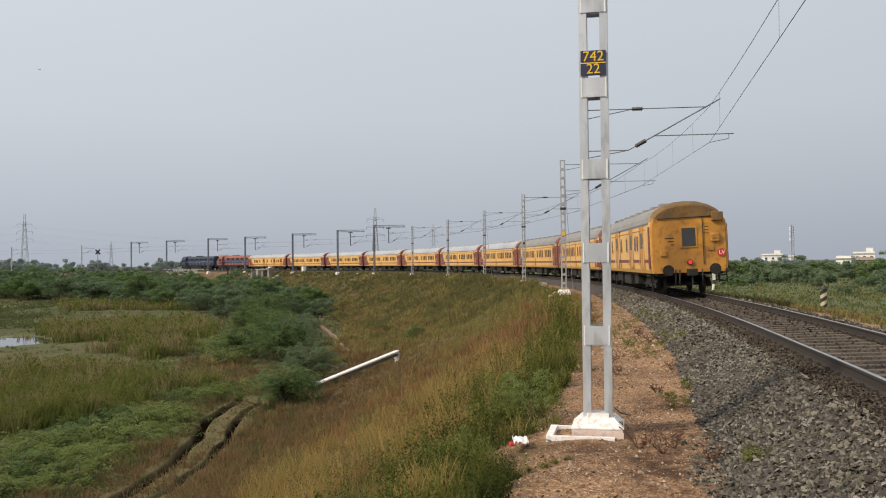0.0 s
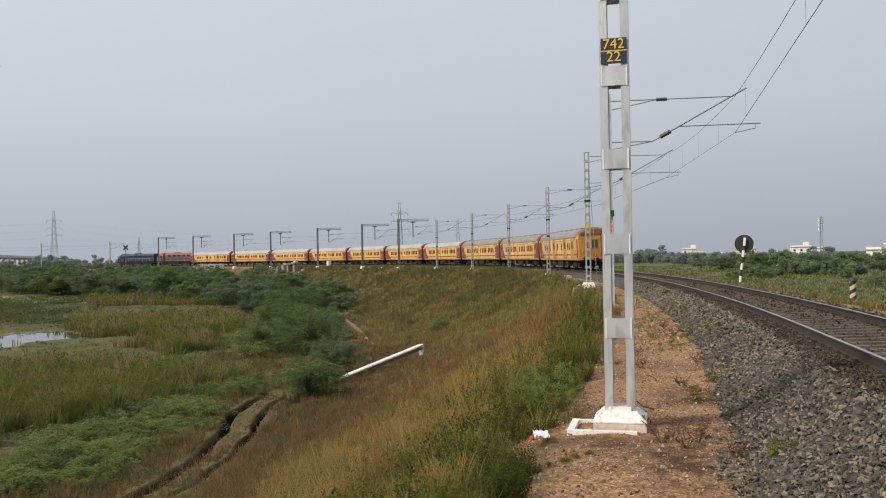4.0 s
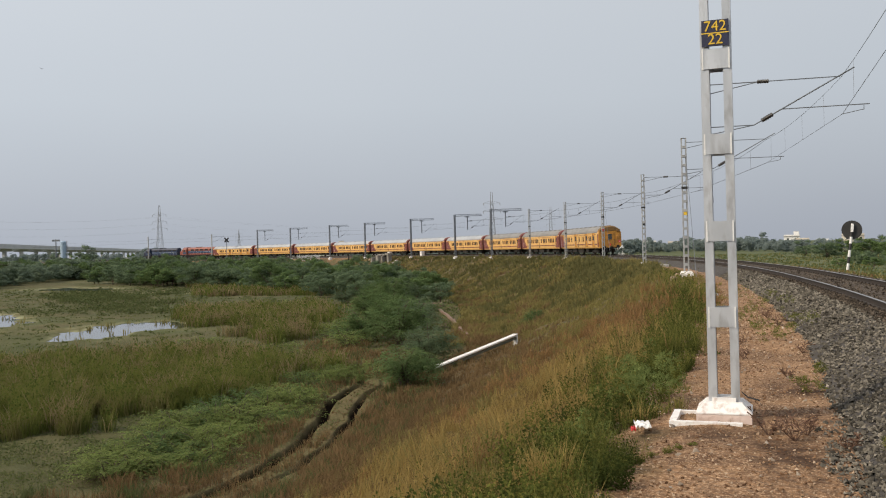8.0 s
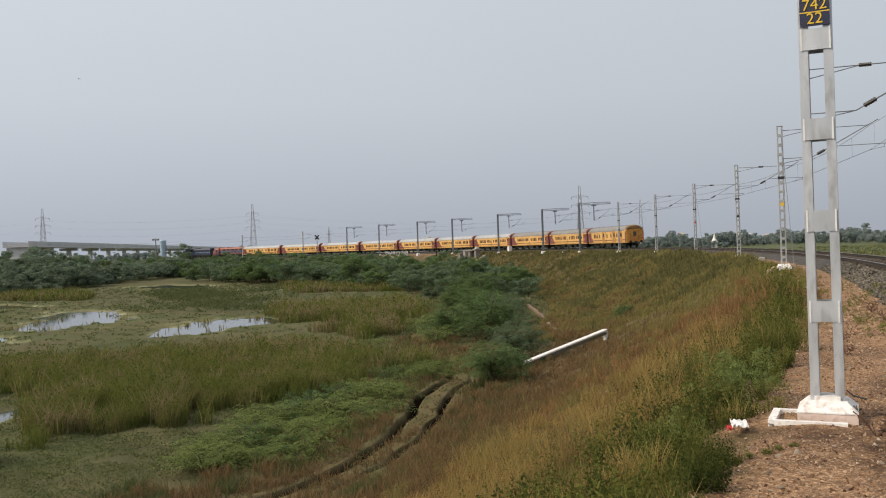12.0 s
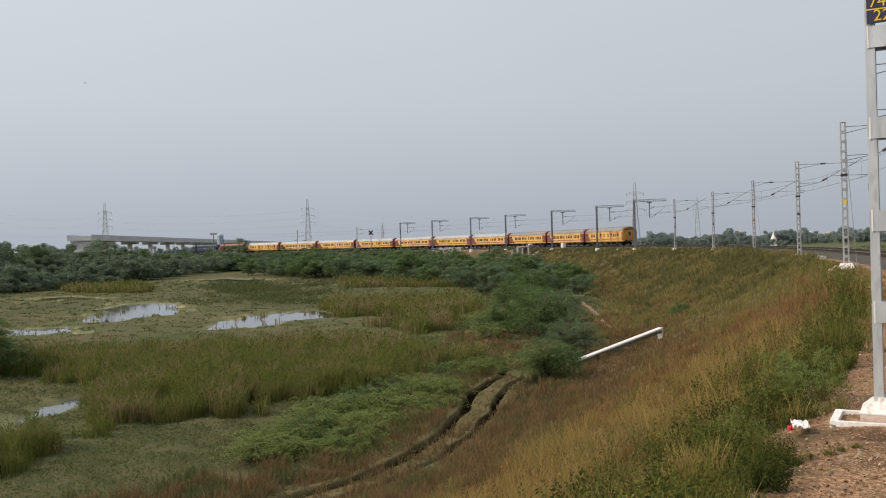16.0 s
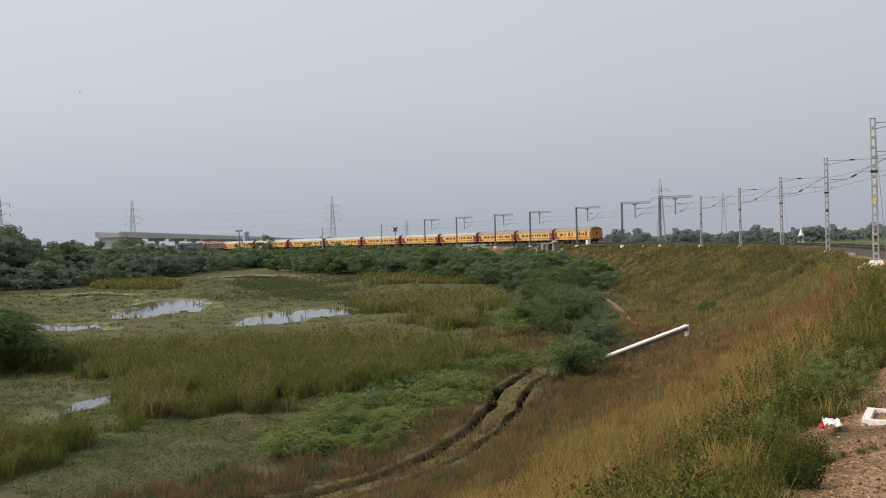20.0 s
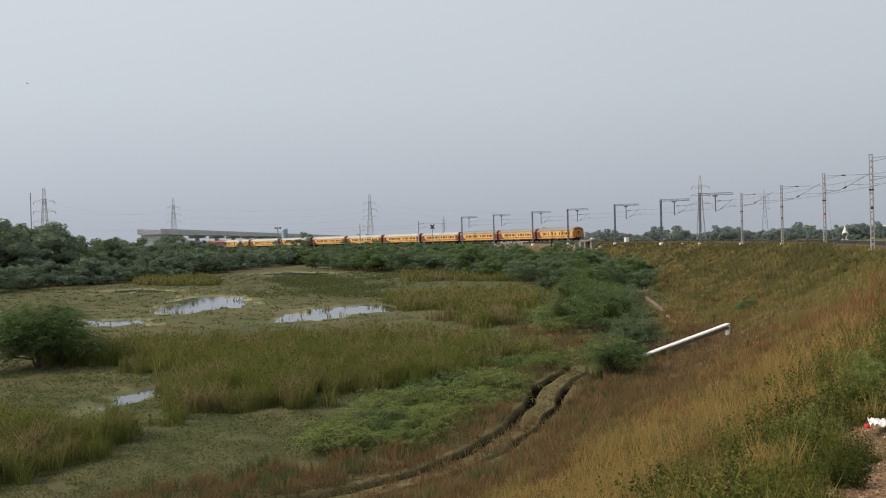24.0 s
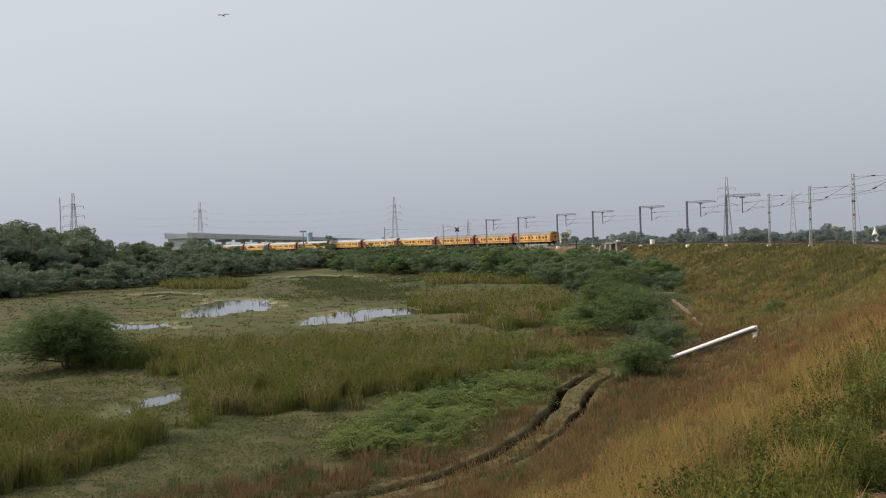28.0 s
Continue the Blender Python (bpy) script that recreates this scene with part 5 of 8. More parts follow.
for leafy, total, per, spread, seed in ((False, 260000, 7, 0.05, 1), (True, 560000, 12, 0.07, 6), (None, 26000, 8, 0.07, 8)):
    x, y, d, rnd, r = fan(total, 4.3, 70, -50, 13, seed, per, spread) if leafy is not None else fan(total, 2.2, 12, -190, -48, seed, per, spread)
    off, run = lateral(x, y)
    left = -off
    ok = (left > np.interp(run, [22, 30, 42, 56, 75], [5.0, 4.75, 4.35, 3.9, 3.6]) + 0.28 * wave(x, y, 1.6, 41)) & (left < 19.5) & clear_of_road(x, y) & (np.hypot((x - 0.9) / 0.6, (y - 9.85) / 0.8) > 1.0) & (np.hypot(x - 1.0, y - 12.0) > 0.5) & (np.hypot(x - 0.15, y - 9.75) > 0.35)
    x, y, d, rnd, left, run = (v[ok] for v in (x, y, d, rnd, left, run))
    tall = canopy(x, y) * np.clip(0.4 + (left - 4.4) * 0.5, 0.3, 1.0) * np.where(left < 8, 1.2 + 0.6 * np.clip(wave(x, y, 1.7, 58), -0.6, 1.2), 1.0)
    z = ground_z(x, y) - 0.02
    sorts, u = sort_of(left, run, x, y, r), r.uniform(0, 1, len(x))
    gap = np.clip(0.55 + 0.9 * wave(x, y, 0.9, 158) + 0.5 * wave(x, y, 0.42, 159), 0.12, 1.15)
    tall = tall * np.where((sorts == 0) | (sorts == 5), 1.7 * gap, 0.75 + 0.3 * gap)
    tall = np.minimum(tall, 0.30 + 0.02 * d + 0.25 * ((sorts == 0) | (sorts == 5)))
    for k, (nm, mt, lb) in enumerate(SORTS):
        s = (sorts == k) & ((leafy is True) | (k in (1, 2, 3, 4)) | (u < 0.45))
        if leafy:
            ob = leafage(nm + "_leaves", x[s], y[s], z[s] + tall[s] * (0.1 + 0.95 * u[s] ** 0.7), (0.008 + d[s] * 0.0012) if k in (0, 5) else (0.005 + d[s] * 0.0011), mt, 60 + k, 0.0, 0.6 if k in (0, 5) else 1.6)
        else:
            ob = strips(nm, x[s], y[s], z[s], 0.08 + tall[s] * (0.7 + 0.6 * u[s] ** 2), np.maximum(0.005, d[s] * 0.00055), 0.30, 1.3, mt)
        tagged(ob, lb, "grass", kind="stuff")

# the far part of the slope
x, y, d, rnd, r = fan(200000, 66, 250, -20, 6, 2, 6, 0.08)
off, run = lateral(x, y)
ok = (-off > 3.6 + 0.4 * wave(x, y, 5, 146)) & (-off < 22)
x, y, d, rnd, left, run = x[ok], y[ok], d[ok], rnd[ok], -off[ok], run[ok]
z = ground_z(x, y) - 0.02
u = 0.60 + 0.34 * wave(x, y, 9, 45) + 0.22 * wave(x, y, 3, 145) - (left - 11) * 0.022 - np.clip(110 - run, 0, 50) / 160 + 0.15 * (rnd - 0.5)
for nm, mt, s, lb in (("far_rusty_grass", RUST, u < 0.22, "brown grass on the far embankment"), ("far_olive_grass", OLIVE, (u >= 0.22) & (u < 0.50), "olive grass on the far embankment"), ("far_green_weeds", SLOPEGREEN, u >= 0.50, "green weeds on the far embankment")):
    tagged(strips(nm, x[s], y[s], z[s], 0.15 + canopy(x[s] * 0.5, y[s] * 0.5) * r.uniform(0.8, 1.6, s.sum()), d[s] * 0.00085, 0.5, 1.2, mt), lb, "grass", kind="stuff")

# reeds
x, y, d, rnd, r = fan(600000, 18, 215, -52, -8, 3, 9, 0.10)
dep = reed_depth(x, y)
ok = (dep > 0) & (pond_depth(x, y) < -0.3) & (wave(x, y, 2.2, 54) + 0.6 * wave(x, y, 0.9, 55) > -0.45 - 0.015 * d)
x, y, d, rnd, dep = (v[ok] for v in (x, y, d, rnd, dep))
z = np.full(len(x), FIELD - 0.1)
hh = np.clip(1.2 + 0.3 * wave(x, y, 5, 51) + 0.5 * wave(x, y, 1.8, 53) + 0.35 * wave(x, y, 0.8, 57) + 0.3 * (rnd - 0.4), 0.4, 2.0) * np.clip(0.72 + dep * 0.3, 0.7, 1)
# the stand dries out towards its far end, and yellows clump by clump
clump = 0.6 * wave(x, y, 4.5, 153) + 0.6 * wave(x, y, 1.6, 154) + 0.5 * (rnd - 0.5)
u = rnd * 0.8 + 0.42 * wave(x, y, 9, 52) + 0.2 * wave(x, y, 2.4, 152) + 0.75 * np.exp(-((x + 21) / 8) ** 2 - ((y - 63.5) / 5) ** 2) + 0.3 * np.clip((y - 46) / 12, 0, 1)
for nm, mt, s, hd, lb in (("reeds", REED, (u < 0.88) & (clump < 0.25), 1.0, "tall green reeds standing in the marsh"), ("yellowing_reeds", REEDOLD, (u < 0.88) & (clump >= 0.25), 1.0, "yellow-green reeds standing in the marsh"), ("dry_reeds", REEDTAN, u >= 0.88, 1.2, "tan dry reeds in the marsh")):
    tagged(strips(nm, x[s], y[s], z[s], hh[s] * r.uniform(0.72, 1.08, s.sum()), np.maximum(0.012, d[s] * 0.0007), 0.34, hd, mt), lb, "reeds", kind="stuff")

s = r.uniform(0, 1, len(x)) < 0.5
tagged(leafage("reed_leaves", x[s] + r.normal(0, 0.08, s.sum()), y[s] + r.normal(0, 0.08, s.sum()), z[s] + hh[s] * r.uniform(0.45, 1.0, s.sum()), 0.03 + d[s] * 0.0016, REED, 87, 0.0, 1.3), "arching green leaves of the reeds", "reeds", kind="stuff")

# low creepers and turf of the marsh, in mats and tussocks
parts_a, parts_b = fan(150000, 20, 62, -54, -4, 4, 9, 0.16), fan(130000, 62, 235, -54, -4, 5, 9, 0.20)
x, y, d, rnd = (np.concatenate([p, q]) for p, q in zip(parts_a[:4], parts_b[:4]))
r = parts_b[4]
off, run = lateral(x, y)
lump = wave(x, y, 6, 61) + 0.7 * wave(x, y, 2, 62)
ok = (-off > 18.0) & clear_of_road(x, y) & (reed_depth(x, y) < 0.5) & (pond_depth(x, y) < -0.4) & (lump > np.where((d > 64) & (off < -36), 0.35, -0.95))
x, y, d, rnd, left, lump = x[ok], y[ok], d[ok], rnd[ok], -off[ok], lump[ok]
z = ground_z(x, y) - 0.01
u = rnd + 0.5 * wave(x, y, 12, 63)
near_road = np.abs(road_distance(x, y)) < 4.2
dry = near_road & ((rnd * 5.3) % 1 > 0.45) | (u > 1.4)
lush = np.clip((36 - left) / 10, 0.35, 1) * np.clip(0.4 + 0.5 * lump, 0.2, 1.2)
for nm, mt, s, lb in (("marsh_creepers", LAWN, (u < 0.55) & ~dry, "low light green creepers on wet ground"), ("marsh_weeds", MARSHWEED, (u >= 0.55) & ~dry, "green tussocks on wet ground"), ("road_side_weeds", RUST, dry, "brown dry weeds beside the dirt road")):
    tagged(leafage(nm, x[s], y[s], z[s] + r.uniform(0.02, 0.42, s.sum()) * lush[s], d[s] * 0.0016 + 0.010, mt, 80, 0.3), lb, "marsh plants", kind="stuff")
x, y, d, rnd, r = fan(150000, 19, 72, -48, -8, 9, 7, 0.08)
rdist = road_distance(x, y)
ok = ((np.abs(rdist) > 1.05) | (y > 49)) & (np.abs(rdist) < np.where(y > 52, 2.6, 4.6) + 1.2 * wave(x, y, 5, 66)) & (wave(x, y, 2.5, 67) + 0.5 * wave(x, y, 0.9, 68) > -0.2) & (lateral(x, y)[0] < -15)
x, y, d = x[ok], y[ok], d[ok]
green = wave(x, y, 3.0, 168) + 0.6 * wave(x, y, 1.0, 169) > 0.25
for nm, mt, s, lb in (("dry_road_weeds", RUST, ~green, "tall brown dry weeds beside the dirt road"), ("green_road_weeds", MARSHWEED, green, "tall green weeds beside the dirt road")):
    tagged(strips(nm, x[s], y[s], ground_z(x[s], y[s]) - 0.02, r.uniform(0.15, 0.6, s.sum()), d[s] * 0.0006, 0.4, 1.2, mt), lb, "weeds", kind="stuff")
# sedge standing in the open water
x, y, d, rnd, r = fan(160000, 25, 130, -52, -20, 10, 8, 0.12)
dep = pond_depth(x, y)
ok = (dep > -0.3) & (dep < 2.2) & (d > 60) & (wave(x, y, 3.5, 69) + 0.7 * wave(x, y, 1.2, 70) > 0.82)
x, y, d = x[ok], y[ok], d[ok]
tagged(strips("water_sedge", x, y, np.full(len(x), FIELD - 0.3), r.uniform(0.25, 0.75, len(x)), d * 0.0008, 0.3, 1.0, OLIVE), "dark sedge standing in shallow water", "marsh plants", kind="stuff")
# water plants that fill the far pools
x, y, d, rnd, r = fan(90000, 95, 210, -40, -20, 7, 8, 0.2)
ok = inside(LILIES, x, y) - 5 + 9 * wave(x, y, 22, 64) + 5 * wave(x, y, 6, 65) > 0
x, y, d = x[ok], y[ok], d[ok]
tagged(leafage("water_plants", x, y, ground_z(x, y) + r.uniform(0.05, 0.7, len(x)), d * 0.0016, MARSHWEED, 85, 0.3), "dark green leafy water plants in shallow pools", "marsh plants", kind="stuff")


# ---- shrubs and trees ----
def leaf_mass(q, n, rr):
    """The close inner leaves of one clump: an uneven ball of separate facets."""
    g = np.linspace(-1, 1, n + 1)
    out = []
    for axis in range(3):
        for sgn in (-1, 1):
            for i in range(n):
                for j in range(n):
                    for a, b in ((g[i], g[j]), (g[i + 1], g[j]), (g[i + 1], g[j + 1]), (g[i], g[j + 1])):
                        p = [a, b]
                        p.insert(axis, sgn)
                        out.append(p)
    p = np.array(out, float)
    p /= np.linalg.norm(p, axis=1)[:, None]
    mid = p.reshape(-1, 4, 3).mean(1, keepdims=True)
    lump = 1 + 0.24 * np.sin(mid[..., :1] * 4 + rr.uniform(0, 6)) * np.sin(mid[..., 1:2] * 4 + rr.uniform(0, 6)) + rr.uniform(-0.16, 0.12, (len(mid), 1, 1))
    leafy = mid + (p.reshape(-1, 4, 3) - mid) * rr.uniform(0.5, 1.25, (len(mid), 4, 1)) + rr.normal(0, 0.26 / n, (len(mid), 4, 3))
    return (leafy * lump * 0.86).reshape(-1, 3)


def crown_mesh(name, seed, rx, ry, rz, base, sprays, leaf, clumps, material, droop=0.15, layered=0.0, n_leaf=6, core=0, plump=1.0):
    """Leaf sprays gathered in clumps inside an uneven crown; every leaflet is a small lozenge."""
    rr = np.random.RandomState(seed)
    cl = []
    while len(cl) < clumps:
        p = rr.uniform(-1, 1, 3)
        q = math.sqrt(float((p ** 2).sum()))
        if 0.35 < q < 1.0 and p[2] > -0.85:
            k = rr.uniform(0.8, 1.1)
            cl.append((p[0] * rx * k, p[1] * ry * k, base + rz * (1 + p[2]) * k, rr.uniform(0.2, 0.42) * plump))
    cl = np.array(cl)
    pick = rr.randint(0, clumps, sprays)
    c = cl[pick]
    dirs = rr.normal(0, 1, (sprays, 3))
    dirs[:, 2] += 0.25
    dirs /= np.linalg.norm(dirs, axis=1)[:, None]
    flat = 0.8 - 0.35 * layered
    size = c[:, 3:4] * np.array([[rx, ry, rz]]).mean()
    root = c[:, :3] + dirs * size * rr.uniform(0.65, 1.0, (sprays, 1)) * np.array([1.1, 1.1, flat])
    face = dirs / np.array([1, 1, flat])
    face /= np.linalg.norm(face, axis=1)[:, None]
    run_dir = np.cross(face, rr.normal(0, 1, (sprays, 3)))
    run_dir /= np.linalg.norm(run_dir, axis=1)[:, None]
    out = run_dir + face * 0.25 + rr.normal(0, 0.2, (sprays, 3))
    out[:, 2] -= droop
    out /= np.linalg.norm(out, axis=1)[:, None]
    side = np.cross(out, face) + rr.normal(0, 0.25, (sprays, 3))
    side /= np.linalg.norm(side, axis=1)[:, None]
    up = np.cross(side, out)
    verts = []
    for j in range(n_leaf):
        t = (j + 0.5) / n_leaf
        ln = leaf * rr.uniform(0.8, 1.3, (sprays, 1))
        mid_p = root + out * ln * 1.7 * t + side * ln * (0.55 if j % 2 else -0.55) * (1 - 0.4 * t)
        ax = out * 0.75 + side * (0.8 if j % 2 else -0.8) + up * rr.normal(0, 0.15, (sprays, 1))
        wd = (up * rr.normal(0, 0.2, (sprays, 1)) + out * 0.5 - side * (0.45 if j % 2 else -0.45)) * 0.5
        verts += [mid_p - ax * ln * 0.5, mid_p + wd * ln * 0.40, mid_p + ax * ln * 0.6, mid_p - wd * ln * 0.40]
    v = np.stack(verts, 1).reshape(-1, 3)
    if core:
        v = np.concatenate([v] + [leaf_mass(q, core, rr) * np.array([1.0, 1.0, flat]) * q[3] * np.array([rx, ry, rz]).mean() * 0.88 + q[:3] for q in cl])
    nq = len(v) // 4
    me = bpy.data.meshes.new(name)
    me.vertices.add(len(v))
    me.vertices.foreach_set("co", v.astype(np.float32).ravel())
    me.loops.add(nq * 4)
    me.loops.foreach_set("vertex_index", np.arange(nq * 4, dtype=np.int32))
    me.polygons.add(nq)
    me.polygons.foreach_set("loop_start", np.arange(nq, dtype=np.int32) * 4)
    me.update(calc_edges=True)
    me.materials.append(material)
    return me, cl


def woody(name, seed, rx, ry, rz, base, sprays, leaf, clumps, material, label, category, group, stem=0.12, layered=0.0, limbs=0, n_leaf=6, core=0):
    """A shrub or tree: trunk with forks, limbs out to the clumps, and a leafy crown."""
    rr = random.Random(seed)
    t = thing(name, Matrix.Identity(4), label, category, group)
    me, cl = crown_mesh("crown", seed, rx, ry, rz, base, sprays, leaf, clumps, material, layered=layered, n_leaf=n_leaf, core=core)
    part("crown", me, material, t)
    fork = Vector((rr.uniform(-0.2, 0.2), rr.uniform(-0.2, 0.2), base + rz * 0.35))
    sh = Shape()
    sh.tube((0, 0, -0.4), (fork.x * 0.4, fork.y * 0.4, fork.z * 0.5), stem * 1.25, 7, stem)
    sh.tube((fork.x * 0.4, fork.y * 0.4, fork.z * 0.5), fork, stem, 7, stem * 0.75)
    for k, c in enumerate(cl[::max(1, len(cl) // 9)]):
        end = Vector((c[0], c[1], c[2]))
        start = Vector((fork.x * 0.6, fork.y * 0.6, fork.z * rr.uniform(0.55, 1.0)))
        bend = start.lerp(end, 0.5) + Vector((rr.uniform(-0.15, 0.15) * rx, rr.uniform(-0.15, 0.15) * ry, 0.12 * rz))
        arm = Shape() if k < limbs else sh
        sides = 5 if limbs else 3
        arm.tube(start, bend, stem * 0.5, sides, stem * 0.32).tube(bend, end, stem * 0.32, sides, stem * 0.1)
        if k < limbs:
            part("limb", arm, BARK, t)
    part("trunk", sh, BARK, t)
    return t


def quad_mesh(name, v, material):
    """Separate four-cornered leaves as one mesh."""
    nq = len(v) // 4
    me = bpy.data.meshes.new(name)
    me.vertices.add(len(v))
    me.vertices.foreach_set("co", v.astype(np.float32).ravel())
    me.loops.add(nq * 4)
    me.loops.foreach_set("vertex_index", np.arange(nq * 4, dtype=np.int32))
    me.polygons.add(nq)
    me.polygons.foreach_set("loop_start", np.arange(nq, dtype=np.int32) * 4)
    me.update(calc_edges=True)
    me.materials.append(material)
    return me


def feathery(name, seed, radius, height, branches, fronds, leaf, material, label, category, group, clear=0.0, dome=0.5, stem=0.03):
    """A mesquite or acacia: arching branches from one root, each set with flat, feathery fronds; clear is the bare height under an umbrella crown."""
    rr = np.random.RandomState(seed)
    t = thing(name, Matrix.Identity(4), label, category, group)
    az = rr.uniform(0, 2 * np.pi, branches)
    reach = radius * rr.uniform(0.15, 1.0, branches) ** 0.6 * (0.82 + 0.18 * np.sin(az * 3 + seed))
    peak = clear + (height - clear) * rr.uniform(0.45, 1.0, branches) * (1 - dome * (reach / radius) ** 2)
    bend = rr.normal(0, 0.25, branches)
    q = np.tile(np.linspace(0.3, 1.0, fronds), branches) + rr.uniform(-0.03, 0.03, branches * fronds)
    az_f, reach_f, peak_f, bend_f = (np.repeat(a, fronds) for a in (az, reach, peak, bend))
    ang = az_f + bend_f * q
    rise = np.sin(np.clip(q * 1.25, 0, 1.25) * np.pi / 2 / 1.05)
    root = np.stack([np.cos(ang) * reach_f * q, np.sin(ang) * reach_f * q, peak_f * rise], 1)
    root += rr.normal(0, 0.05 * leaf / 0.1, root.shape)
    side = np.where(rr.uniform(0, 1, len(q)) < 0.5, -1, 1)
    turn = ang + side * rr.uniform(0.35, 1.3, len(q))
    out = np.stack([np.cos(turn), np.sin(turn), rr.normal(-0.08, 0.22, len(q))], 1)
    across = np.stack([-np.sin(turn), np.cos(turn), rr.normal(0, 0.3, len(q))], 1)
    verts = []
    for j in range(3):
        ln = (leaf * rr.uniform(0.7, 1.3, len(q)))[:, None]
        mid_p = root + out * ln * (0.5 + 0.95 * j) + across * ln * (0.22 if j % 2 else -0.22)
        mid_p[:, 2] -= 0.12 * leaf * j * j
        ax = out + across * (0.4 if j % 2 else -0.4)
        verts += [mid_p - ax * ln * 0.6, mid_p + across * ln * 0.26, mid_p + ax * ln * 0.6, mid_p - across * ln * 0.26]
    part("crown", quad_mesh("crown", np.stack(verts, 1).reshape(-1, 3), material), material, t)
    wood_sh = Shape()
    for k in range(0, branches, max(1, branches // 14)):
        pts = []
        for u in (0.0, 0.25, 0.55, 0.85):
            a = az[k] + bend[k] * u
            pts.append(Vector((math.cos(a) * reach[k] * u * (0.35 if clear and u < 0.3 else 1), math.sin(a) * reach[k] * u * (0.35 if clear and u < 0.3 else 1), peak[k] * math.sin(min(1.25, u * 1.25) * math.pi / 2 / 1.05) - (0.3 if u == 0 else 0))))
        for i, (a, b) in enumerate(zip(pts[:-1], pts[1:])):
            wood_sh.tube(a, b, stem * (1 - 0.27 * i), 4, stem * (1 - 0.27 * (i + 1)))
    if clear:
        wood_sh.tube((0, 0, -0.4), (0.1, 0.05, clear * 0.8), stem * 2.6, 8, stem * 1.9)
    part("branchwork", wood_sh, BARK, t, "bare crooked wood")
    return t


def scatter(protos, places, seed, s0, s1, tall=(0.85, 1.15)):
    rr = random.Random(seed)
    for x, y in places:
        pr = rr.choice(protos)
        m = Matrix.Translation((x, y, height_at(x, y) - 0.05)) @ Matrix.Rotation(rr.uniform(0, 6.28), 4, "Z")
        k = rr.uniform(s0, s1)
        m = m @ Matrix.Diagonal((k, k, k * rr.uniform(*tall), 1))
        if pr.name not in placed:
            placed.add(pr.name)
            pr.matrix_basis = m
        else:
            c = copy_thing(pr, Matrix.Identity(4))
            c.matrix_basis = m


placed = set()
BELT = "bushes of the thicket inside the curve"
belt = [woody("mesquite_bush", 100 + k, 3.4, 3.0, 2.3, 0.3, 420, 0.24, 22, LEAF if k % 2 else LEAFDARK, "dense dark green mesquite bush in a thicket", "bush", BELT, 0.10, 0.7, 0, 3, 3) for k in range(5)]
SHRUBS = "feathery shrubs beside the dirt road"
shrubs = [feathery("mesquite_shrub", 120 + k, 1.9, 1.0, 46, 15, 0.085, LEAFPALE if k < 3 else LEAF, "low sprawling feathery mesquite shrub beside the dirt road", "shrub", SHRUBS) for k in range(4)]
TOE = "bushes at the foot of the embankment"
toe = [feathery("mesquite_bush", 140 + k, 2.5, 2.9, 150, 20, 0.125, LEAF if k else LEAFDARK, "rounded feathery mesquite bush at the foot of the embankment", "bush", TOE, 0.0, 0.75, 0.05) for k in range(3)]
WOOD = "trees of the wood beyond the marsh"
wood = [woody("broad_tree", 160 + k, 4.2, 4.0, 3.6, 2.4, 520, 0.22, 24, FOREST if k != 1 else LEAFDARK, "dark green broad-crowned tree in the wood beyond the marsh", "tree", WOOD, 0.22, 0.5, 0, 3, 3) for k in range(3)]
acacia = feathery("acacia_tree", 177, 5.2, 4.6, 400, 30, 0.17, LEAF, "wide flat-crowned acacia standing alone on the marsh", "tree", "", 0.3, 0.72, 0.07)
acacia.matrix_basis = Matrix.Translation((-44.4, 43.6, height_at(-44.4, 43.6)))


def joined(name, label, category, protos, rows, material):
    """Crowns too many to count, as one mesh: rows of x, y, z, scale, turn."""
    out = []
    for k, (x, y, z, sc, turn) in enumerate(rows):
        me = protos[k % len(protos)]
        co = np.empty(len(me.vertices) * 3, np.float32)
        me.vertices.foreach_get("co", co)
        co = co.reshape(-1, 3) * sc
        c, s_ = math.cos(turn), math.sin(turn)
        out.append(np.stack([co[:, 0] * c - co[:, 1] * s_ + x, co[:, 0] * s_ + co[:, 1] * c + y, co[:, 2] + z], 1))
    v = np.concatenate(out)
    nq = len(v) // 4
    me = bpy.data.meshes.new(name)
    me.vertices.add(len(v))
    me.vertices.foreach_set("co", v.astype(np.float32).ravel())
    me.loops.add(nq * 4)
    me.loops.foreach_set("vertex_index", np.arange(nq * 4, dtype=np.int32))
    me.polygons.add(nq)
    me.polygons.foreach_set("loop_start", np.arange(nq, dtype=np.int32) * 4)
    me.update(calc_edges=True)
    me.materials.append(material)
    return tagged(new(name, me), label, category, kind="stuff")


rr = random.Random(7)
# thicket that follows the inner side of the curve
spots, low_spots = [], []
for s in np.arange(196, 440, 4.6):
    for o in (-13, -20, -28, -36):
        if o > -15 and s < 285 or rr.random() > 0.86:
            continue
        p = on_track(s + rr.uniform(-2, 2), o + rr.uniform(-2.5, 2.5))
        (low_spots if o > -15 else spots).append((p.x, p.y, s))
for k, (s0, s1, a, b) in enumerate(((0, 235, 0.42, 0.62), (235, 275, 0.62, 0.85), (275, 310, 0.85, 1.1), (310, 999, 1.05, 1.4))):
    scatter(belt, [p[:2] for p in spots if s0 <= p[2] < s1], 8 + 50 * k, a, b, (0.95, 1.25))
low_spots = [p[:2] for p in low_spots]
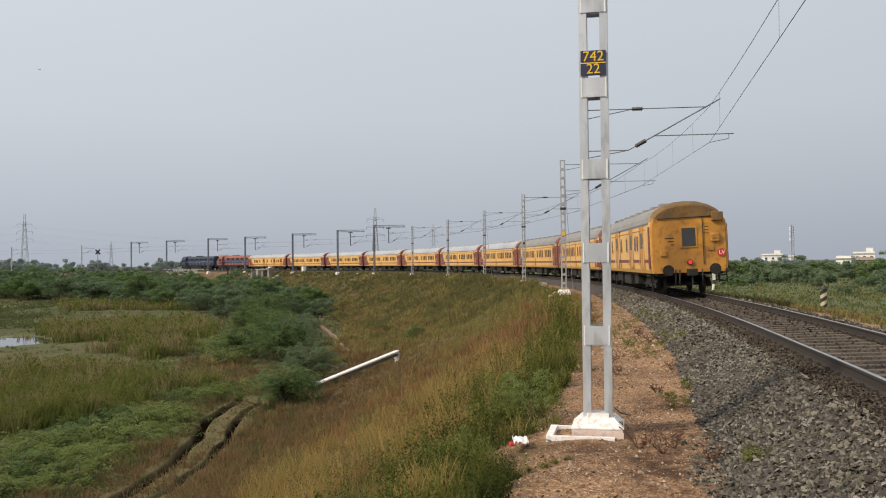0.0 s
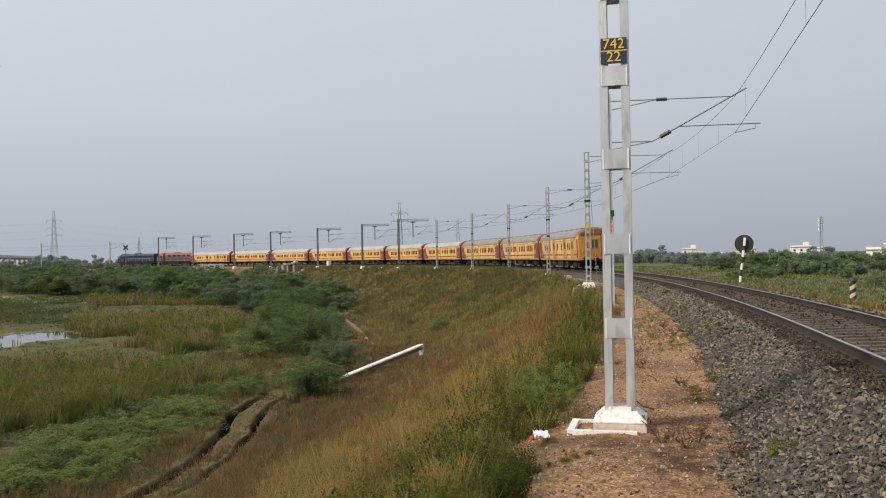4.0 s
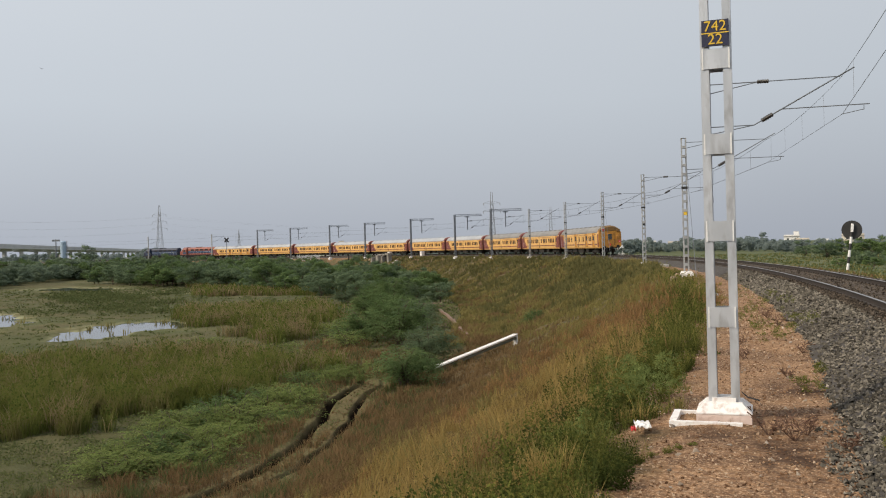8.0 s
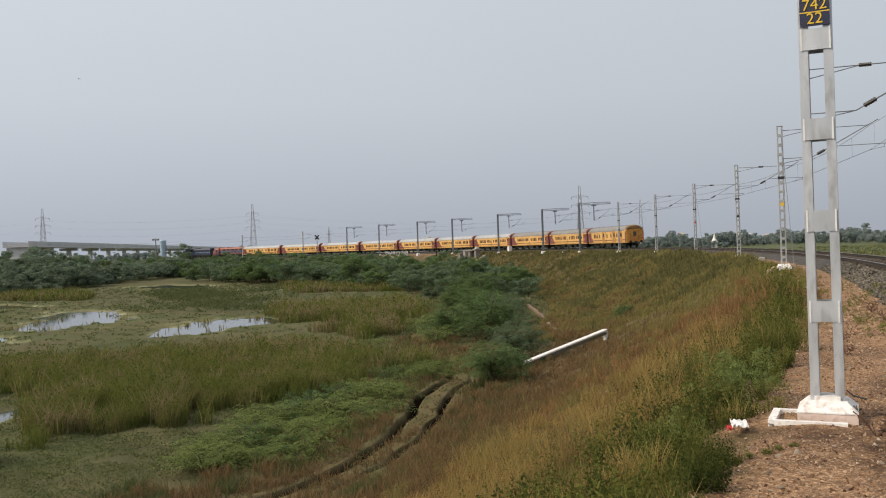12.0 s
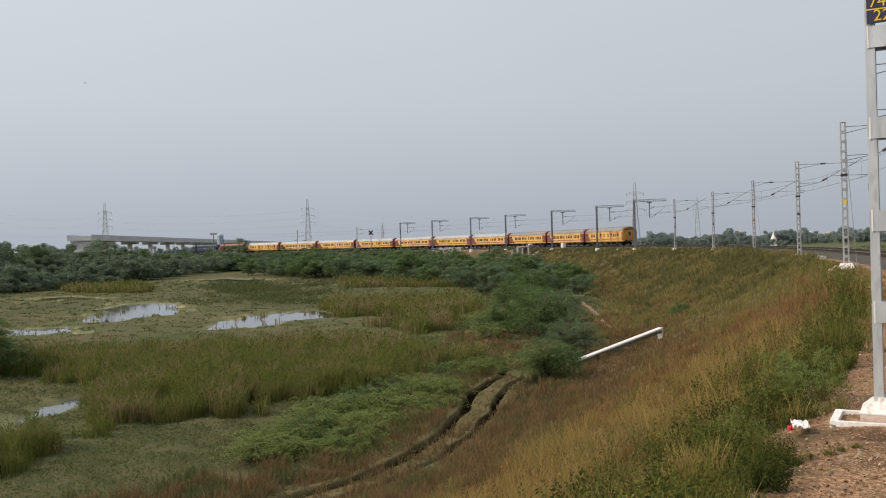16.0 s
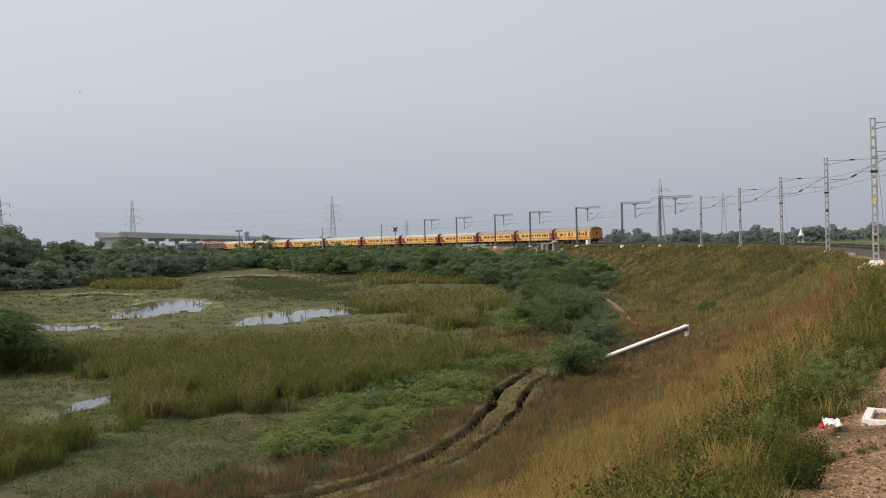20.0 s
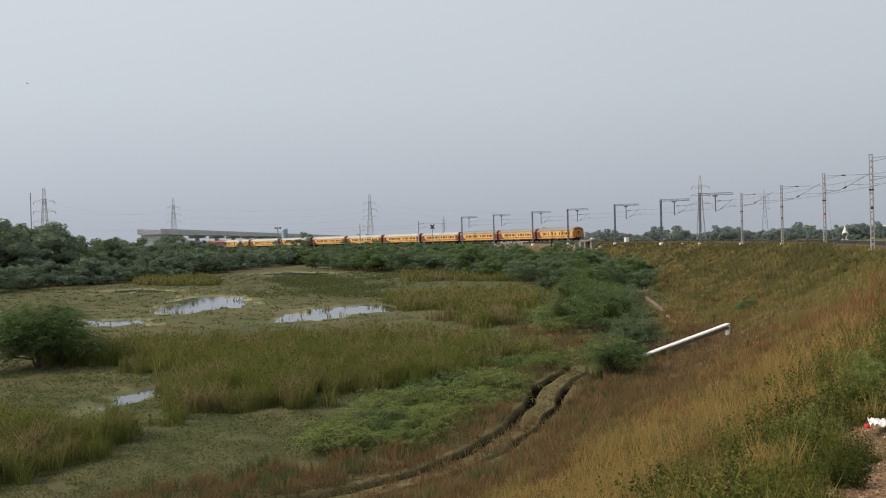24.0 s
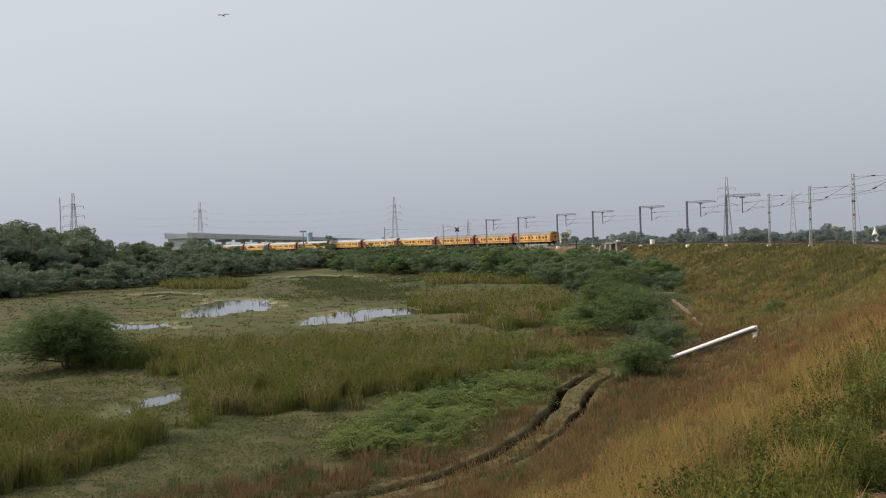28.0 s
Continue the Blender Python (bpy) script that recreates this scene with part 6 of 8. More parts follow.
# its front, which swells out over the marsh
front_spots = []
for s in np.arange(140, 330, 5.0):
    edge = float(np.interp(s, [140, 148, 176, 194, 213, 250, 330], [31, 34, 41, 46, 54, 62, 66]))
    for o in np.arange(26, edge, 6.0):
        if rr.random() < 0.85:
            p = on_track(s + rr.uniform(-2.5, 2.5), -o + rr.uniform(-2.5, 2.5))
            front_spots.append((p.x, p.y, s))
for k, (s0, s1, a, b) in enumerate(((0, 165, 0.62, 0.85), (165, 200, 0.78, 1.02), (200, 999, 0.92, 1.2))):
    scatter(belt, [p[:2] for p in front_spots if s0 <= p[2] < s1], 28 + k, a, b, (0.85, 1.1))
scatter(belt, low_spots, 18, 0.6, 0.85)
# wood and thicket on the far side of the marsh: its edge by bearing and distance
EDGE_A, EDGE_D = [-60, -48.7, -45.2, -42.7, -40.1, -38.4, -36.0, -34.3, -31.8, -30.0], [165, 172, 184, 197, 208, 232, 243, 255, 300, 318]
spots, mid_spots = [], []
while len(spots) < 62:
    a = rr.uniform(-58, -43.2)
    dd = np.interp(a, EDGE_A, EDGE_D) + rr.uniform(30, 90)
    spots.append((dd * math.sin(radians(a)), dd * math.cos(radians(a))))
while len(mid_spots) < 46:
    a = rr.uniform(-43.5, -36.5)
    dd = np.interp(a, EDGE_A, EDGE_D) + rr.uniform(30, 100)
    mid_spots.append((dd * math.sin(radians(a)), dd * math.cos(radians(a))))
scatter(wood, spots, 9, 1.25, 1.75, (0.8, 1.0))
low_mid = []
while len(low_mid) < 22:
    a = rr.uniform(-38.2, -35.0)
    dd = np.interp(a, EDGE_A, EDGE_D) + rr.uniform(20, 70)
    low_mid.append((dd * math.sin(radians(a)), dd * math.cos(radians(a))))
scatter(wood, low_mid, 29, 0.84, 0.95, (0.95, 1.0))
scatter(wood, mid_spots, 19, 0.95, 1.2, (0.8, 1.0))
rows = []
while len(rows) < 190:
    a = rr.uniform(-58, -29)
    dd = np.interp(a, EDGE_A, EDGE_D) + 75 * rr.random() ** 1.4
    px, py = dd * math.sin(radians(a)), dd * math.cos(radians(a))
    rows.append((px, py, height_at(px, py) - 0.3, rr.uniform(0.85, 1.5), rr.uniform(0, 6.28)))
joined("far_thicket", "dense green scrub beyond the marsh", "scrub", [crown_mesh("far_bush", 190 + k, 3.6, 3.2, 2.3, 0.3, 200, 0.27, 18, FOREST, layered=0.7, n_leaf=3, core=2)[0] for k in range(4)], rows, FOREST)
# bushes along the foot of the slope
TOE_SPOTS = [(-12.4, 67.5), (-16.2, 71.5), (-18.8, 94.0), (-22.5, 100.0), (-22.0, 112.5), (-26.0, 124.0), (-30.5, 122.0), (-13.4, 80.5), (-15.4, 86.5), (-20.5, 105), (-21.5, 110), (-24.5, 116), (-21.4, 121), (-28, 130), (-27, 140), (-34, 146), (-38, 153), (-37, 163), (-44, 167), (-41, 176), (-49, 180), (-54, 192)]
scatter(toe, [(-8.3, 46.0), (-8.5, 56.3)], 17, 0.90, 0.98)
scatter(toe, TOE_SPOTS, 11, 0.9, 1.35)
scatter(toe, [(-2.2, 72.4), (-7.9, 51.2)], 12, 0.50, 0.58)
# low shrubs between road and reeds
spots = []
while len(spots) < 105:
    t = rr.random()
    px, py = -11.2 - 8.0 * rr.random() ** 1.2 * (0.45 + 0.55 * t) - 1.2 * (1 - t), 27.5 + 27 * t
    if abs(float(road_distance(np.array([px]), np.array([py]))[0])) > 2.0 or py > 49:
        spots.append((px, py))
scatter(shrubs, spots, 13, 0.6, 1.15, (0.6, 1.0))
spots = [(rr.uniform(-36, -13), rr.uniform(58, 120)) for _ in range(40)]
spots = [p for p in spots if float(lateral(np.array([p[0]]), np.array([p[1]]))[0][0]) < -23 and (p[0] > -26 or p[1] > 95)]
scatter(shrubs, spots, 14, 0.9, 1.6)

# leafy weeds, knee-high, along the upper edge of the slope
def plume_mesh(name, seed, stems, per, height, spread, leaf, material):
    """A bushy weed: upright stems that lean outwards, each clad in leaves from its foot to its tip."""
    r = np.random.RandomState(seed)
    a, lean = r.uniform(0, 6.28, stems), spread * np.sqrt(r.uniform(0.02, 1, stems))
    h = height * r.uniform(0.55, 1.1, stems) * (1 - 0.3 * lean / spread)
    t = np.tile((np.arange(per) + 0.5) / per, (stems, 1)) ** 0.8
    wide = (leaf * 1.5 * (1.15 - t))[..., None] * r.normal(0, 0.6, (stems, per, 2))
    x = np.cos(a)[:, None] * lean[:, None] * (0.25 + 0.75 * t) + wide[..., 0]
    y = np.sin(a)[:, None] * lean[:, None] * (0.25 + 0.75 * t) + wide[..., 1]
    p = np.stack([x, y, t * h[:, None]], 2).reshape(-1, 3)
    n = len(p)
    ax = r.normal(0, 1, (n, 3)) + np.array([0, 0, 0.55])
    ax /= np.linalg.norm(ax, axis=1)[:, None]
    sd = np.cross(ax, r.normal(0, 1, (n, 3)) + np.array([0.3, -0.3, 0.5]))
    sd /= np.linalg.norm(sd, axis=1)[:, None]
    k = leaf * r.uniform(0.6, 1.3, n)[:, None] * (1.2 - 0.5 * t.reshape(-1)[:, None])
    v = np.stack([p, p + ax * k * 0.5 + sd * k * 0.30, p + ax * k * 1.15, p + ax * k * 0.5 - sd * k * 0.30], 1).reshape(-1, 3)
    return quad_mesh(name, v, material)


weed_me = [plume_mesh("leafy_weed", 300 + k, 16, 30, 0.50, 0.24, 0.037, WEED) for k in range(5)]
rr = random.Random(61)
rows = []
while len(rows) < 430:
    dd = math.exp(rr.uniform(math.log(4.5), math.log(45)))
    s, o = 13.8 + dd * 0.97, -4.85 - abs(rr.gauss(0, 0.95)) - (rr.random() < 0.07) * rr.uniform(0, 2.2)
    p = on_track(s, o)
    if math.hypot(p.x, p.y) > 4.2 and math.hypot(p.x - 0.9, p.y - 9.8) > 0.9:
        rows.append((p.x, p.y, height_at(p.x, p.y) - 0.02, rr.uniform(0.7, 1.35) * (0.62 if o > -5.3 else 1.0), rr.uniform(0, 6.28)))
joined("leafy_weeds", "knee-high leafy green weeds on the upper slope", "weeds", weed_me, [q for k, q in enumerate(rows) if k % 3], WEED)
joined("dark_leafy_weeds", "knee-high dark green weeds on the upper slope", "weeds", weed_me, [q for k, q in enumerate(rows) if k % 3 == 0], DARKWEED)

# seeding dry weeds, in single plants over the near slope
dry_me = [plume_mesh("dry_weed_plant", 340 + k, 9, 15, 0.48, 0.17, 0.029, RUST) for k in range(5)]
r = np.random.RandomState(63)
dd, oo = np.exp(r.uniform(math.log(5.5), math.log(52), 2600)), -5.9 - 9.5 * r.uniform(0, 1, 2600) ** 1.1
pts = [on_track(13.8 + u * 0.97, v) for u, v in zip(dd, oo)]
px, py = np.array([q.x for q in pts]), np.array([q.y for q in pts])
kinds = sort_of(-oo, 13.8 + dd * 0.97, px, py, r)
kinds = np.where(r.uniform(0, 1, len(px)) < 0.5, np.array([3, 2, 4, 1, 2, 0])[kinds], kinds)
ok = (np.hypot(px, py) > 5.0) & clear_of_road(px, py)
pz = ground_z(px, py) - 0.02
for k, nm, mt, lb in ((1, "golden_plants", GOLD, "golden seeding plants on the slope"), (2, "rusty_plants", RUST, "rusty brown seeding plants on the slope"), (3, "olive_plants", OLIVE, "olive seeding plants on the slope"), (4, "copper_plants", RUST, "brown seeding plants on the upper slope"), (0, "green_plants", WEED, "green plants among the dry grass")):
    rows = [(px[j], py[j], pz[j], r.uniform(0.7, 1.25), r.uniform(0, 6.28)) for j in np.nonzero(ok & (kinds == k))[0]]
    if rows:
        joined(nm, lb, "weeds", dry_me, rows, mt)
pale_me = [crown_mesh("pale_weed", 320 + k, 0.3, 0.3, 0.26, 0.02, 150, 0.024, 12, LEAFPALE, 0.0)[0] for k in range(2)]
rows = []
for px, py, k in ((1.0, 11.9, 1.5), (1.2, 12.4, 1.35), (0.75, 12.3, 1.5), (1.05, 12.1, 1.7), (0.15, 9.75, 1.1), (0.05, 9.95, 1.0), (1.5, 15.5, 1.2), (0.3, 9.7, 0.9)):
    rows.append((px, py, height_at(px, py) - 0.02, k, k * 7))
joined("pale_weeds", "pale grey-green weeds at the edge of the path", "weeds", pale_me, rows, LEAFPALE)


def dead_weed(x, y, size, seed, mat_, label):
    """A dry branching weed on the path."""
    rq = random.Random(seed)
    t = thing("dry_weed", Matrix.Translation((x, y, height_at(x, y) - 0.01)), label, "weed", "weeds on the path")
    for k in range(rq.randint(7, 12)):
        a, ln = rq.uniform(0, 6.28), size * rq.uniform(0.6, 1.1)
        tip_p = Vector((math.cos(a) * ln * 0.6, math.sin(a) * ln * 0.6, ln * rq.uniform(0.5, 1.0)))
        sh = Shape().tube((0, 0, 0), tip_p * 0.6, 0.006, 3, 0.004).tube(tip_p * 0.6, tip_p, 0.004, 3, 0.002)
        stalk = part("stalk", sh, mat_, t)
        for j in range(5):
            p = tip_p * rq.uniform(0.35, 1.0)
            q = p + Vector((rq.uniform(-1, 1), rq.uniform(-1, 1), rq.uniform(0.0, 0.9))) * size * 0.25
            part("twig", Shape().tube(p, q, 0.004, 3, 0.008), mat_, stalk)


DEAD = surface("dead_weed_stalks", (0.13, 0.07, 0.045), (0.09, 0.05, 0.032), (0.2, 0.12, 0.07), 8.0, 40.0, 0.95, 0.0, 0.0)
for k, (px, py, sz) in enumerate(((2.35, 9.6, 0.34), (2.15, 9.9, 0.28), (2.55, 9.9, 0.30), (3.2, 16.5, 0.32), (3.5, 18.5, 0.34), (4.4, 17.2, 0.28), (2.75, 9.2, 0.22), (5.2, 22.5, 0.35), (5.5, 25.0, 0.35), (3.4, 14.2, 0.2))):
    dead_weed(px, py, sz, 400 + k, DEAD, "dry reddish-brown branching weed on the gravel path")
for k, (px, py, sz) in enumerate(((0.72, 8.75, 0.05), (0.86, 8.95, 0.045), (1.0, 9.1, 0.06), (1.14, 9.28, 0.05), (1.3, 9.42, 0.04), (4.3, 19.0, 0.3), (4.7, 22.0, 0.35), (5.1, 25.5, 0.4), (5.9, 30.5, 0.5), (6.6, 34.0, 0.5), (3.3, 12.8, 0.2), (3.05, 8.6, 0.24), (3.15, 8.9, 0.2), (4.9, 20.3, 0.42), (5.3, 21.0, 0.45), (5.7, 21.8, 0.4), (3.95, 14.6, 0.14), (4.6, 24.0, 0.3), (6.2, 27.0, 0.5), (6.5, 29.5, 0.5), (5.6, 26.5, 0.35))):
    tuft_me = crown_mesh("tuft", 430 + k, sz, sz, sz * 0.6, 0.0, 60, min(0.04, 0.22 * sz + 0.004), 7, WEED, 0.0)[0]
    tt = thing("green_tuft", Matrix.Translation((px, py, height_at(px, py) - 0.01)), "small green weed growing at the ballast's edge", "weed", "weeds on the path")
    part("leaves", tuft_me, WEED, tt)


# ---- beyond the line: pylons, flyover, houses, woods ----
def at_bearing(deg, dist, z=None):
    a = radians(deg)
    x, y = dist * math.sin(a), dist * math.cos(a)
    return Vector((x, y, height_at(x, y) if z is None else z))


def pylon(deg, dist, top_el, arm, turn, far=False):
    """A lattice transmission tower with three cross-arms a side."""
    p = at_bearing(deg, dist)
    h = 1.4 + dist * math.tan(radians(top_el)) - p.z
    t = thing("transmission_tower", Matrix.Translation(p) @ Matrix.Rotation(radians(turn), 4, "Z"), "grey lattice steel transmission tower with three pairs of arms", "pylon", "transmission towers")
    wbase, waist, wtop = h * 0.066, h * 0.032, h * 0.010
    zz = [0, 0.2, 0.36, 0.48, 0.58, 0.68, 0.78, 0.88, 1.0]
    wide = lambda k: wbase + (waist - wbase) * min(1, k / 0.55) if k < 0.55 else waist + (wtop - waist) * (k - 0.55) / 0.45
    b = 0.075 if not far else 0.12
    corners = [(-1, -1), (1, -1), (1, 1), (-1, 1)]
    for cx, cy in corners:
        e = b * 0.7
        part("leg", Shape().loft([[(cx * wide(k) + i, cy * wide(k) + j, k * h) for i, j in ((-e, -e), (e, -e), (e, e), (-e, e))] for k in zz]), FARTOWER, t)
    sh = Shape()
    for k0, k1 in zip(zz[:-2], zz[1:-1]):
        for (ax, ay), (bx, by) in zip(corners, corners[1:] + corners[:1]):
            sh.bar((ax * wide(k0), ay * wide(k0), k0 * h), (bx * wide(k1), by * wide(k1), k1 * h), b, b)
            sh.bar((bx * wide(k0), by * wide(k0), k0 * h), (ax * wide(k1), ay * wide(k1), k1 * h), b, b)
    part("bracing", sh, FARTOWER, t)
    for k, ln in ((0.59, 1.0), (0.71, 0.95), (0.83, 0.9)):
        for sx in (-1, 1):
            w0 = wide(k)
            part("cross_arm", Shape().bar((sx * w0, -w0, k * h), (sx * arm * ln, 0, k * h + 0.2), b, b).bar((sx * w0, w0, k * h), (sx * arm * ln, 0, k * h + 0.2), b, b).bar((sx * w0, 0, k * h + h * 0.035), (sx * arm * ln, 0, k * h + 0.2), b, b), FARTOWER, t)
            part("insulator_string", Shape().tube((sx * arm * ln, 0, k * h + 0.2), (sx * arm * ln, 0, k * h - h * 0.03), 0.1, 6), FARTOWER, t)
    return t, h


TOWERS = [(-25.24, 500, 3.09, 4.0, 10), (-37.43, 520, 3.04, 4.0, 18), (-44.73, 360, 3.68, 4.2, 25), (-4.35, 345, 3.55, 3.5, 12), (-0.6, 880, 2.5, 4.2, 5), (-20.5, 1100, 1.5, 4.5, 5)]
heads = []
for deg, dist, el, arm, turn in TOWERS:
    t, h = pylon(deg, dist, el, arm, turn, dist > 600)
    heads.append((t.matrix_basis.translation.copy(), h, arm, radians(turn)))
for i, j in ((2, 1), (1, 0), (0, 4), (3, 4), (0, 5)):
    for k in (0.56, 0.68, 0.80):
        for sx in (-1, 1):
            (pa, ha, ra, ta), (pb, hb, rb, tb) = heads[i], heads[j]
            a = pa + Vector((sx * ra * math.cos(ta), sx * ra * math.sin(ta), k * ha))
            b = pb + Vector((sx * rb * math.cos(tb), sx * rb * math.sin(tb), k * hb))
            pts = [a.lerp(b, q / 10) - Vector((0, 0, 9 * 4 * (q / 10) * (1 - q / 10) * (a - b).length / 450)) for q in range(11)]
            me = cable(pts, 0.011).mesh("power_line")
            me.materials.append(FARTOWER)
            tagged(new("power_line", me), "thin high-voltage line strung between the lattice towers", "power line", "high-voltage lines")

# elevated road on piers
# Lighter than near concrete: haze over the distance is in the colour
PALEROAD = surface("pale_grey_concrete", (0.52, 0.52, 0.53), (0.45, 0.45, 0.47), (0.35, 0.35, 0.36), 0.1, 1.0, 0.9, 0.0, 0.1, 0.4)
A, B = at_bearing(-38.9, 440, 0), Vector((-714, 1529, 0))
dirv = (B - A).normalized()
across = Vector((dirv.y, -dirv.x, 0))
road_way = thing("flyover", Matrix.Identity(4), "long grey concrete flyover on piers", "flyover")
deck = Shape()
for o0, o1, z0, z1 in ((-5.5, 5.5, 7.6, 9.0), (-5.6, -5.2, 9.0, 10.3), (5.2, 5.6, 9.0, 10.3)):
    v = [p + across * o + Vector((0, 0, z)) for p in (A, B) for o, z in ((o0, z0), (o1, z0), (o1, z1), (o0, z1))]
    sh = Shape().add(v, [(3, 2, 1, 0), (4, 5, 6, 7), (0, 1, 5, 4), (1, 2, 6, 5), (2, 3, 7, 6), (3, 0, 4, 7)])
    part("deck" if z0 < 8 else "parapet", sh, PALEROAD, road_way)
for k in range(26):
    p = A + dirv * (38 + 42 * k)
    z0 = height_at(p.x, p.y)
    pier = part("pier", Shape().box(p.x - 1.0, p.x + 1.0, p.y - 1.0, p.y + 1.0, z0, 6.0, 0.2), PALEROAD, road_way)
    part("pier_head", Shape().bar(p + across * -4.6 + Vector((0, 0, 6.7)), p + across * 4.6 + Vector((0, 0, 6.7)), 2.2, 1.4), PALEROAD, pier)
for k in range(6):
    p = A + dirv * (1.5 + 3.6 * k)
    part("abutment_column", Shape().bar(p + across * -4.4 + Vector((0, 0, 2.0)), p + across * 4.4 + Vector((0, 0, 2.0)), 0.8, 10.8), PALEROAD, road_way)

TANKBLUE = surface("faded_blue_paint", (0.34, 0.44, 0.54), (0.28, 0.38, 0.48), (0.16, 0.2, 0.25), 0.6, 6.0, 0.6, 0.0, 0.02, 0.4)
# water tank on legs and the lamp pole beside it
tp = at_bearing(-30.72, 395)
tank = thing("water_tank", Matrix.Translation(tp), "blue cylindrical water tank on a steel stand", "water tank")
top = 1.4 + 395 * math.tan(radians(1.0)) - tp.z
part("drum", Shape().tube((0, 0, top - 8.0), (0, 0, top - 0.5), 1.2, 16).tube((0, 0, top - 0.5), (0, 0, top), 1.2, 16, 0.7), TANKBLUE, tank)
for cx, cy in ((-1, -1), (1, -1), (1, 1), (-1, 1)):
    part("stand_leg", Shape().box(cx * 1.1 - 0.15, cx * 1.1 + 0.15, cy * 1.1 - 0.15, cy * 1.1 + 0.15, -0.3, top - 8.0), GREYSTEEL, tank)
part("ladder", Shape().box(1.5, 1.6, -0.3, -0.22, 0, top).box(1.5, 1.6, 0.22, 0.3, 0, top), GREYSTEEL, tank)
pole_p = at_bearing(-31.12, 390)
pole_t = thing("lamp_pole", Matrix.Translation(pole_p), "grey lamp pole beside the blue tank", "lamp pole")
part("pole", Shape().tube((0, 0, -0.3), (0, 0, top + 0.6), 0.28, 8, 0.2), GREYSTEEL, pole_t)
for dx in (-1.1, 1.1):
    part("lamp_head", Shape().box(min(0, dx), max(0, dx), -0.2, 0.2, top - 0.1, top + 0.25).box(dx - 0.4, dx + 0.4, -0.35, 0.35, top - 0.3, top + 0.45, 0.05), GREYSTEEL, pole_t)

PLASTER = surface("white_plaster", (0.78, 0.77, 0.75), (0.68, 0.67, 0.65), (0.42, 0.39, 0.36), 0.15, 1.2, 0.9, 0.0, 0.1, 0.4)
CREAM = surface("cream_plaster", (0.62, 0.56, 0.47), (0.54, 0.48, 0.40), (0.33, 0.29, 0.25), 0.15, 1.2, 0.9, 0.0, 0.1, 0.4)
BRICKY = surface("bare_brick_wall", (0.42, 0.30, 0.24), (0.34, 0.24, 0.19), (0.22, 0.17, 0.14), 0.2, 2.0, 0.9, 0.0, 0.1, 0.5)


def house(deg, dist, w, dep, h, floors, paint, turn=0.0, stair=True):
    p = at_bearing(deg, dist)
    t = thing("house", Matrix.Translation(p) @ Matrix.Rotation(radians(turn - deg), 4, "Z"), "flat-roofed %s house of %s among trees" % ("white" if paint is PLASTER else "cream" if paint is CREAM else "bare brick", "one storey" if floors == 1 else "%d storeys" % floors), "house", "houses beyond the line")
    part("wall", Shape().box(-w / 2, w / 2, 0, dep, -0.5, h), paint, t)
    part("roof", Shape().box(-w / 2 - 0.4, w / 2 + 0.4, -0.5, dep + 0.4, h, h + 0.25), CONCRETE, t)
    part("parapet", Shape().box(-w / 2, w / 2, -0.1, 0.1, h + 0.25, h + 1.0).box(-w / 2, -w / 2 + 0.2, 0.1, dep, h + 0.25, h + 1.0).box(w / 2 - 0.2, w / 2, 0.1, dep, h + 0.25, h + 1.0), paint, t)
    if stair:
        part("stair_head", Shape().box(w * 0.12, w * 0.12 + 3.0, dep * 0.3, dep * 0.3 + 3, h + 0.25, h + 2.9), paint, t)
    fh, n = h / floors, max(2, int(w / 3))
    for f in range(floors):
        if f:
            part("ledge", Shape().box(-w / 2 - 0.3, w / 2 + 0.3, -0.7, 0, f * fh - 0.15, f * fh + 0.1), paint, t)
        for k in range(n):
            x = -w / 2 + (k + 0.5) * w / n
            if f == 0 and k == n // 2:
                part("door", Shape().box(x - 0.6, x + 0.6, -0.06, 0.0, 0, 2.2), UNDER, t, "dark doorway")
            else:
                wd = part("window", Shape().box(x - 0.75, x + 0.75, -0.05, 0.0, f * fh + 0.9, f * fh + 2.3), WHITE, t)
                part("pane", Shape().box(x - 0.6, x + 0.6, -0.08, -0.05, f * fh + 1.0, f * fh + 2.2), PANE, wd)
    return t


house(13.9, 560, 8.64, 9, 6.56, 2, PLASTER)
house(14.5, 500, 6.48, 8, 4.4, 1, CREAM, 0, False)
house(15.6, 480, 5.76, 8, 3.68, 1, PLASTER, 0, False)
house(17.3, 520, 10.1, 8, 6.08, 2, CREAM, 8)
house(20.4, 540, 10.8, 9, 6.72, 2, PLASTER, 5)
house(21.6, 560, 6.48, 8, 5.76, 1, PLASTER, 0, False)
house(24.3, 330, 4.68, 7, 4.48, 1, PLASTER, -10, False)
house(25.1, 345, 10.1, 8, 4, 1, BRICKY, 6, False)
house(25.4, 470, 9.36, 9, 6.72, 2, PLASTER, 3)
house(-14.3, 520, 5.76, 8, 7.6, 3, CREAM, 4)
house(5.5, 560, 8.64, 8, 5.2, 2, PLASTER, 0, False)
house(7, 540, 6.48, 8, 4.4, 1, CREAM, 0, False)
house(9, 500, 10.1, 9, 4.8, 2, PLASTER, 0)
house(1.6, 620, 8.64, 8, 5.6, 2, CREAM, 0)

